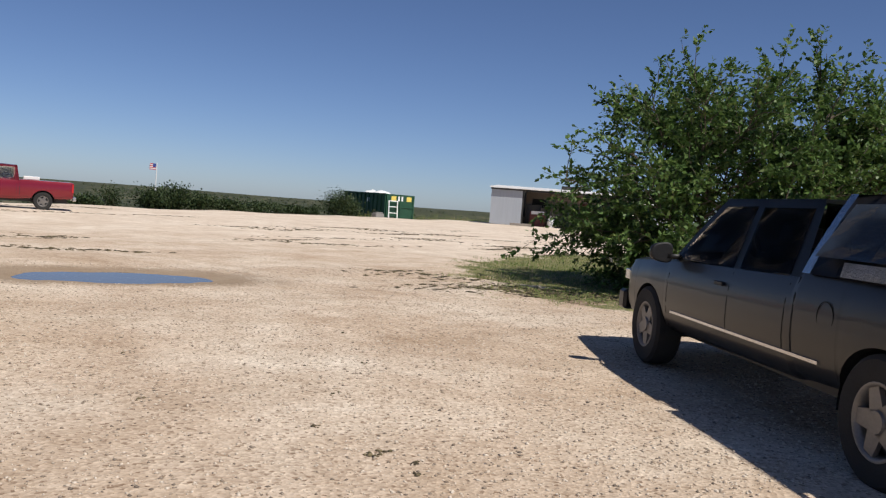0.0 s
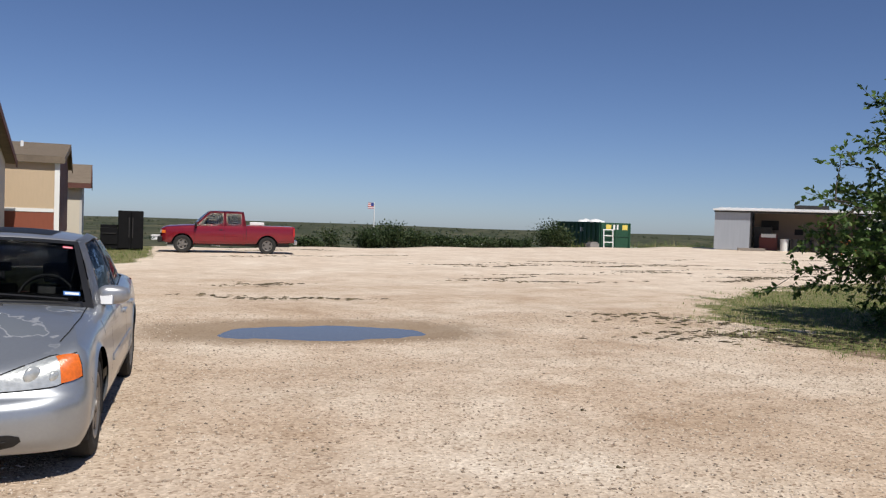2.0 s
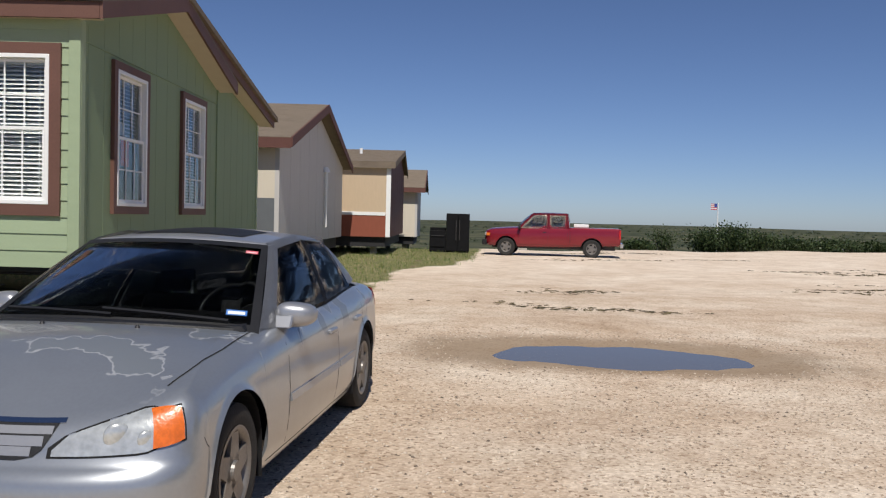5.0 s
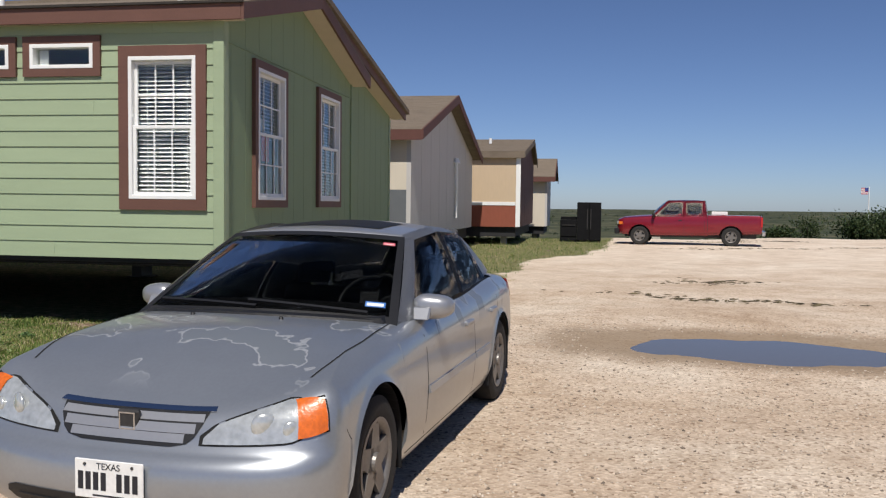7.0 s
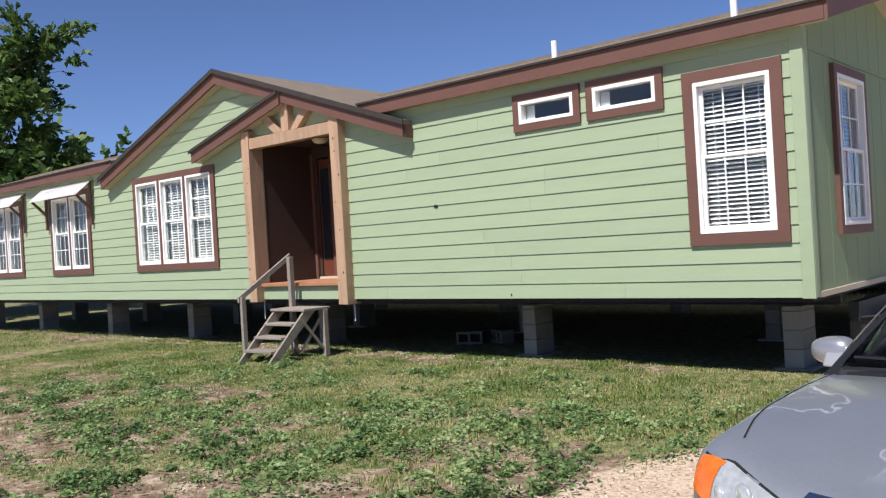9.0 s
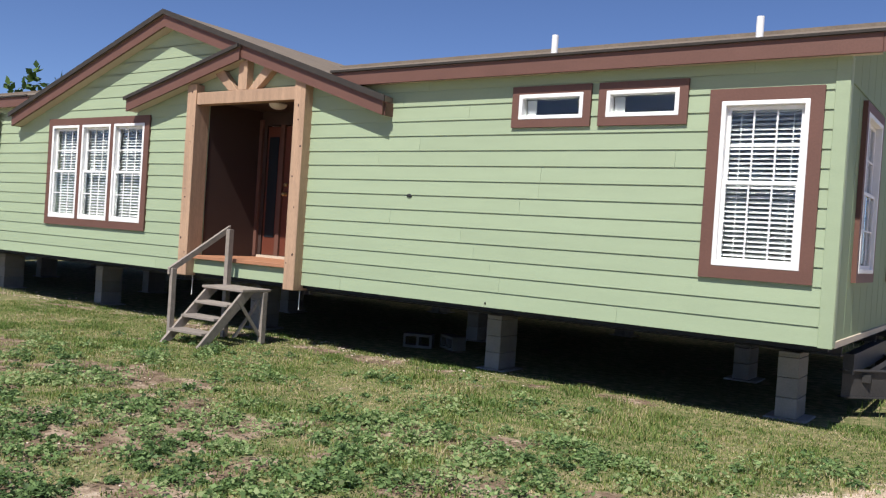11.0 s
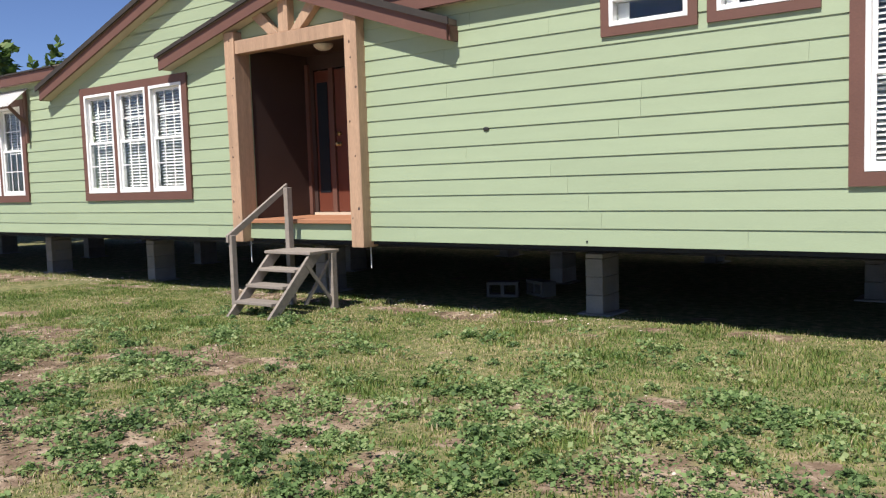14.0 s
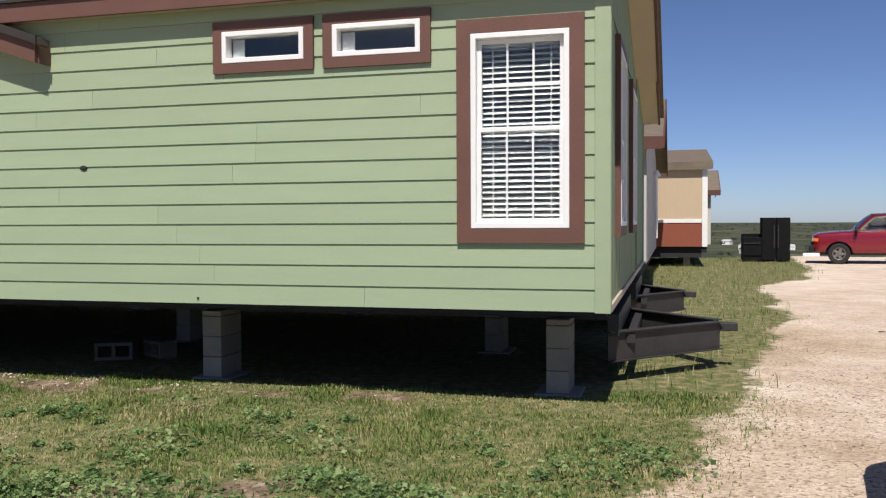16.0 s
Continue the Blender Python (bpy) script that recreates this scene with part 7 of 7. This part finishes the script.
for x, mm in ((0.42, YELLOW), (1.0, WHITE), (1.75, YELLOW)):
    boxpart("label", (x, x + 0.42, -0.008, -0.002, 1.38, 1.72), mm, d)
boxpart("label", (-0.006, -0.002, 2.35, 2.7, 1.2, 1.5), WHITE, d)
for x in (0.2, 2.2):
    boxpart("skid", (x - 0.08, x + 0.08, 0.1, 6.0, 0.0, 0.1), STEEL, d)
for x, y, s in ((0.9, 2.2, 0.55), (1.5, 3.0, 0.6), (0.8, 3.6, 0.5), (1.4, 4.3, 0.55)):
    bm = bmesh.new()
    bmesh.ops.create_icosphere(bm, subdivisions=2, radius=s, matrix=Matrix.Diagonal((1.2, 1, 0.7, 1)))
    for v in bm.verts:
        v.co += v.normal * 0.1 * noise.noise(v.co * 4 + Vector((x, y, 0)))
    bag = part("rubbish_bag", bm, WHITE, None, smooth=True)
    bag.location = (32.4 + x, 52 + y, zg + 1.72)
    tagged(bag, "white plastic rubbish bag heaped in the dumpster", "rubbish bag", "rubbish bags")
boxpart("rubbish_fill", (0.07, 2.33, 0.07, 6.03, 0.17, 1.5), DARK, d)
gt = thing("metal_gate", pose(32.9, 51.75, zg, -4, 0, 0), "white tube-frame gate leaning against the dumpster", "gate")
bm = bmesh.new()
ring(bm, -0.4, 0.4, 0.0, 1.4, 0.07, -0.025, 0.025)
part("gate_frame", bm, WHITE, gt)
for z in (0.5, 0.95):
    boxpart("gate_rail", (-0.33, 0.33, -0.02, 0.02, z - 0.03, z + 0.03), WHITE, gt)
bx = thing("crate", pose(31.4, 51.4, zg, 0, 0, 10), "pale block of rubble on the ground beside the dumpster", "crate")
boxpart("body", (-0.4, 0.4, -0.25, 0.25, 0, 0.4), CONCRETE, bx, bevel=0.03), boxpart("lid", (-0.3, 0.3, -0.2, 0.2, 0.402, 0.5), CONCRETE, bx, bevel=0.02)

# ---- open-fronted metal shed ----
# White sheet metal greyed to blue: the walls' shade is in the colour.
SHED_SHADE = mat("shaded_white_metal", (0.36, 0.385, 0.42), 0.5, vary=0.08, scale=1, stretch=(8, 8, 0.5))
SHEDROOF = mat("white_roof_metal", (0.78, 0.76, 0.72), 0.4, 0.1, vary=0.06)
zs = float(ground_z(44.5, 47))
shed = thing("shed", pose(41.2, 50.9, zs, 0, 0, -45), "white sheet-metal shed with an open front and cluttered inside", "shed")
boxpart("front_panel", (0, 2.4, 0, 0.08, 0, 2.75), SHED_SHADE, shed)
for i in range(1, 8):
    boxpart("sheet_rib", (i * 0.3 - 0.008, i * 0.3 + 0.008, -0.006, 0.0, 0, 2.7), SHED_SHADE, shed)
boxpart("side_wall", (0, 0.08, 0.082, 7, 0, 2.75), SHED_SHADE, shed), boxpart("side_wall", (9.92, 10.0, 0.9, 7, 0, 2.75), SHED_SHADE, shed)
boxpart("back_wall", (0.082, 9.918, 6.92, 7, 0, 3.1), SHED_SHADE, shed)
# Plaster colour lowered to hold the shade inside the open bay.
boxpart("inner_wall", (2.5, 9.9, 3.6, 3.68, 0, 2.72), mat("shaded_plaster", (0.22, 0.18, 0.15), 0.85, vary=0.15, scale=1), shed)
for x in (2.4, 9.88):
    boxpart("post", (x, x + 0.12, 0.0, 0.12, 0, 2.66), STEEL, shed)
boxpart("header", (-0.05, 10.05, -0.06, -0.0, 2.66, 2.78), STEEL, shed)
bm = bmesh.new()
prism(bm, [(-0.3, 2.78), (7.2, 3.14), (7.2, 3.21), (-0.3, 2.85)], "x", -0.1, 14.2)
part("roof", bm, SHEDROOF, shed, "white metal roof")
for i in range(24):
    bm = bmesh.new()
    x = -0.15 + i * 0.6
    prism(bm, [(-0.3, 2.851), (7.2, 3.211), (7.2, 3.24), (-0.3, 2.88)], "x", x, x + 0.03)
    part("roof_seam", bm, SHEDROOF, shed)
for x in (5.2, 9.5):
    boxpart("ridge_vent", (x, x + 2.4, 6.0, 6.6, 3.13, 3.45), STEEL, shed)
boxpart("door", (7.0, 7.95, 3.54, 3.598, 0, 2.05), DEEPBROWN, shed)
boxpart("notice", (5.3, 5.9, 3.57, 3.598, 1.2, 1.6), DARK, shed), boxpart("notice", (3.0, 4.2, 3.57, 3.598, 1.5, 2.2), DARK, shed)
boxpart("lean_to_wall", (12.2, 14.0, -0.3, -0.22, 0, 2.3), SHED_SHADE, shed), boxpart("lean_to_back", (10.02, 14.0, 3.6, 3.68, 0, 3.0), SHED_SHADE, shed), boxpart("lean_to_side", (13.92, 14.0, -0.21, 3.59, 0, 2.3), SHED_SHADE, shed)
bm = bmesh.new()
prism(bm, [(-0.5, 2.3), (3.6, 2.75), (3.6, 2.81), (-0.5, 2.36)], "x", 10.0, 14.1)
part("lean_to_roof", bm, SHEDROOF, shed)
SM = shed.matrix_world.copy()


def in_shed(name, label, category, x, y, dims, material, rz=0, bevel=0.01, group=""):
    t = boxpart(name, dims, material, None, bevel=bevel)
    t.matrix_world = SM @ pose(x, y, 0.0, 0, 0, rz)
    return tagged(t, label, category, group)


SIGNRED = mat("sign_red", (0.13, 0.035, 0.03), 0.6)
ORANGE = mat("orange_plastic", (0.62, 0.20, 0.04), 0.5)
in_shed("cabinet", "dark steel cabinet inside the open shed", "cabinet", 3.2, 2.4, (-0.6, 0.6, -0.3, 0.3, 0, 1.7), STEEL)
sb = in_shed("sign_board", "red and white sign board leaning in the shed", "sign", 3.6, 1.4, (-0.6, 0.6, -0.03, 0.03, 0.0, 1.15), SIGNRED)
bar = boxpart("sign_bar", (-0.5, 0.5, -0.035, -0.031, 0.95, 1.2), WHITE, sb)
tb = thing("work_table", SM @ pose(5.9, 1.7, 0), "dark work table with clutter on it in the shed", "table")
boxpart("tabletop", (-1.0, 1.0, -0.4, 0.4, 0.76, 0.82), STEEL, tb)
for x in (-0.92, 0.92):
    for y in (-0.32, 0.32):
        boxpart("leg", (x - 0.04, x + 0.04, y - 0.04, y + 0.04, 0, 0.76), STEEL, tb)


def barrel(x, y, material, label, r=0.29, h=0.88):
    b = thing("barrel", SM @ pose(x, y, 0), label, "barrel", "barrels in the shed")
    bm = bmesh.new()
    bmesh.ops.create_cone(bm, cap_ends=True, segments=20, radius1=r, radius2=r, depth=h, matrix=Matrix.Translation((0, 0, h / 2)))
    part("drum", bm, material, b)
    for z in (0.02, h * 0.33, h * 0.66, h - 0.03):
        bm = bmesh.new()
        bmesh.ops.create_cone(bm, cap_ends=True, segments=20, radius1=r + 0.012, radius2=r + 0.012, depth=0.03, matrix=Matrix.Translation((0, 0, z)))
        part("hoop", bm, material, b)


barrel(4.7, 0.9, TIN, "pale steel barrel at the shed front"), barrel(5.35, 0.7, BLACK, "black barrel at the shed front"), barrel(6.0, 0.8, BLACK, "black barrel at the shed front"), barrel(6.7, 0.9, STEEL, "dark barrel at the shed front"), barrel(5.2, 2.0, STEEL, "dark barrel in the shed")
in_shed("plank_pile", "low pile of old boards in front of the shed", "boards", 2.6, -1.2, (-0.9, 0.9, -0.2, 0.2, 0.0, 0.18), OLDWOOD, rz=12)
# trailer with a white sheet load and orange chairs near it
tl = thing("utility_trailer", SM @ pose(10.6, -6.5, -0.02, 0, 0, 12), "black utility trailer carrying a white boat hull", "trailer")
boxpart("deck", (-1.6, 1.6, -0.8, 0.8, 0.55, 0.65), STEEL, tl)
boxpart("tongue", (-2.8, -1.6, -0.06, 0.06, 0.52, 0.6), STEEL, tl), boxpart("jack", (-2.7, -2.62, -0.04, 0.04, 0.0, 0.62), STEEL, tl)
for x in (0.35, 1.1):
    wheel(tl, x, -0.9, 0.33, 0.2, 0.19, 5, -1)
    tl.children[-1].rotation_euler = (0, 0, radians(90))
    wheel(tl, x, 0.9, 0.33, 0.2, 0.19, 5, 1)
    tl.children[-1].rotation_euler = (0, 0, radians(90))
hull = Loft([(-1.3, 0.62, 0.0, 0.55, 0.6), (0.3, 0.66, 0.0, 0.62, 0.66), (1.1, 0.45, 0.08, 0.72, 0.75), (1.6, 0.08, 0.4, 0.8, 0.82)])
bm = bmesh.new()
hull.mesh(bm, 0.2)
boat = part("boat", bm, WHITE, None, smooth=True)
boat.matrix_world = SM @ pose(10.6, -6.5, 0.64, 0, 0, 102) @ pose(0, 0, 0, 14, 0, 0)
tagged(boat, "white boat hull lying tilted on the trailer", "boat")
for i, x in enumerate((8.3, 8.75)):
    c = thing("chair", SM @ pose(x, -5.6, 0, 0, 0, 8 * i), "orange plastic chair standing outdoors near the shed", "chair", "orange chairs")
    boxpart("seat", (-0.22, 0.22, -0.22, 0.22, 0.42, 0.46), ORANGE, c, bevel=0.01)
    boxpart("backrest", (-0.22, 0.22, 0.2, 0.24, 0.5, 0.95), ORANGE, c, bevel=0.01)
    for px in (-0.19, 0.19):
        for py in (-0.19, 0.21):
            boxpart("leg", (px - 0.02, px + 0.02, py - 0.02, py + 0.02, 0, 0.42 if py < 0 else 0.5), ORANGE, c)


# ---- concrete blocks lying about ----
# Block grey darkened further: the shade under the home put into the colour.
SHADEBLOCK = mat("block_in_shade", (0.13, 0.12, 0.105), 0.95, vary=0.25, bump=0.4)


def cinder(m, label="grey hollow concrete block lying on its side, dirty-dark colour standing for shade"):
    c = thing("concrete_block", m, label, "block", "loose concrete blocks")
    bm = bmesh.new()
    wall_cells(bm, -0.2, 0.2, 0.0, 0.19, -0.1, 0.1, [(-0.165, -0.02, 0.035, 0.155), (0.02, 0.165, 0.035, 0.155)])
    bmesh.ops.remove_doubles(bm, verts=bm.verts[:], dist=0.0005)
    # The word dirty in a label picks the shade-darkened colour.
    part("shell", bm, SHADEBLOCK if "dirty" in label else CONCRETE, c)


cinder(pose(17.75, 16.65, float(ground_z(17.75, 16.65)), 0, 0, -38), "pale hollow concrete block lying in the grass")
cinder(pose(-8.0, 13.75, float(ground_z(-8.0, 13.75)), 0, 0, 25)), cinder(pose(-7.6, 14.0, float(ground_z(-7.5, 13.7)), 0, 0, -30))
xx, yy = R.uniform(-18, -6, 1000), 12.66 + 0.18 * R.normal(0, 1, 1000)
stones("rubble", "pale rubble along the drip line of the home", xx, yy, 0.006, 0.034, STONE, flat=0.45, sink=0.3)

# ---- flagpole and houses in the valley ----
zf = float(ground_z(60.4, 195))
fp = thing("flagpole", pose(60.4, 195, zf), "tall white flagpole with a striped flag in the valley", "flagpole")
bm = bmesh.new()
bmesh.ops.create_cone(bm, cap_ends=True, segments=10, radius1=0.17, radius2=0.12, depth=6.4 - zf, matrix=Matrix.Translation((0, 0, (6.4 - zf) / 2)))
part("pole", bm, WHITE, fp)
FRED, FBLUE = mat("flag_red", (0.5, 0.05, 0.06), 0.7), mat("flag_blue", (0.04, 0.06, 0.25), 0.7)
top = 6.2 - zf
for i in range(7):
    z = top - 0.2 * (i + 1)
    boxpart("stripe", (-1.6, -0.2 if i > 3 else -0.85, -0.02 + 0.004 * i, 0.02 + 0.004 * i, z, z + 0.19), FRED if i % 2 == 0 else WHITE, fp)
boxpart("canton", (-0.84, -0.18, -0.03, 0.03, top - 0.8, top), FBLUE, fp)
rs = np.random.RandomState(15)
for i in range(46):
    an, ds = rs.uniform(0.05, 0.95), rs.uniform(170, 900)
    x, y = ds * math.sin(an), ds * math.cos(an)
    w, dp, ht = rs.uniform(6, 13), rs.uniform(5, 9), rs.uniform(2.6, 4.2)
    z = float(ground_z(x, y)) - 0.2
    hh = thing("house", pose(float(x), float(y), z, 0, 0, float(rs.uniform(0, 180))), "small pale house far off in the valley", "house", "houses in the valley")
    boxpart("wall", (-w / 2, w / 2, -dp / 2, dp / 2, 0, ht), (CREAM, WHITE, GREYPANEL)[i % 3], hh)
    bm = bmesh.new()
    prism(bm, [(-dp / 2 - 0.4, ht), (dp / 2 + 0.4, ht), (0, ht + 1.6)], "x", -w / 2 - 0.3, w / 2 + 0.3)
    part("roof", bm, (SHINGLE, GREYPANEL, SHEDROOF)[i % 3], hh)
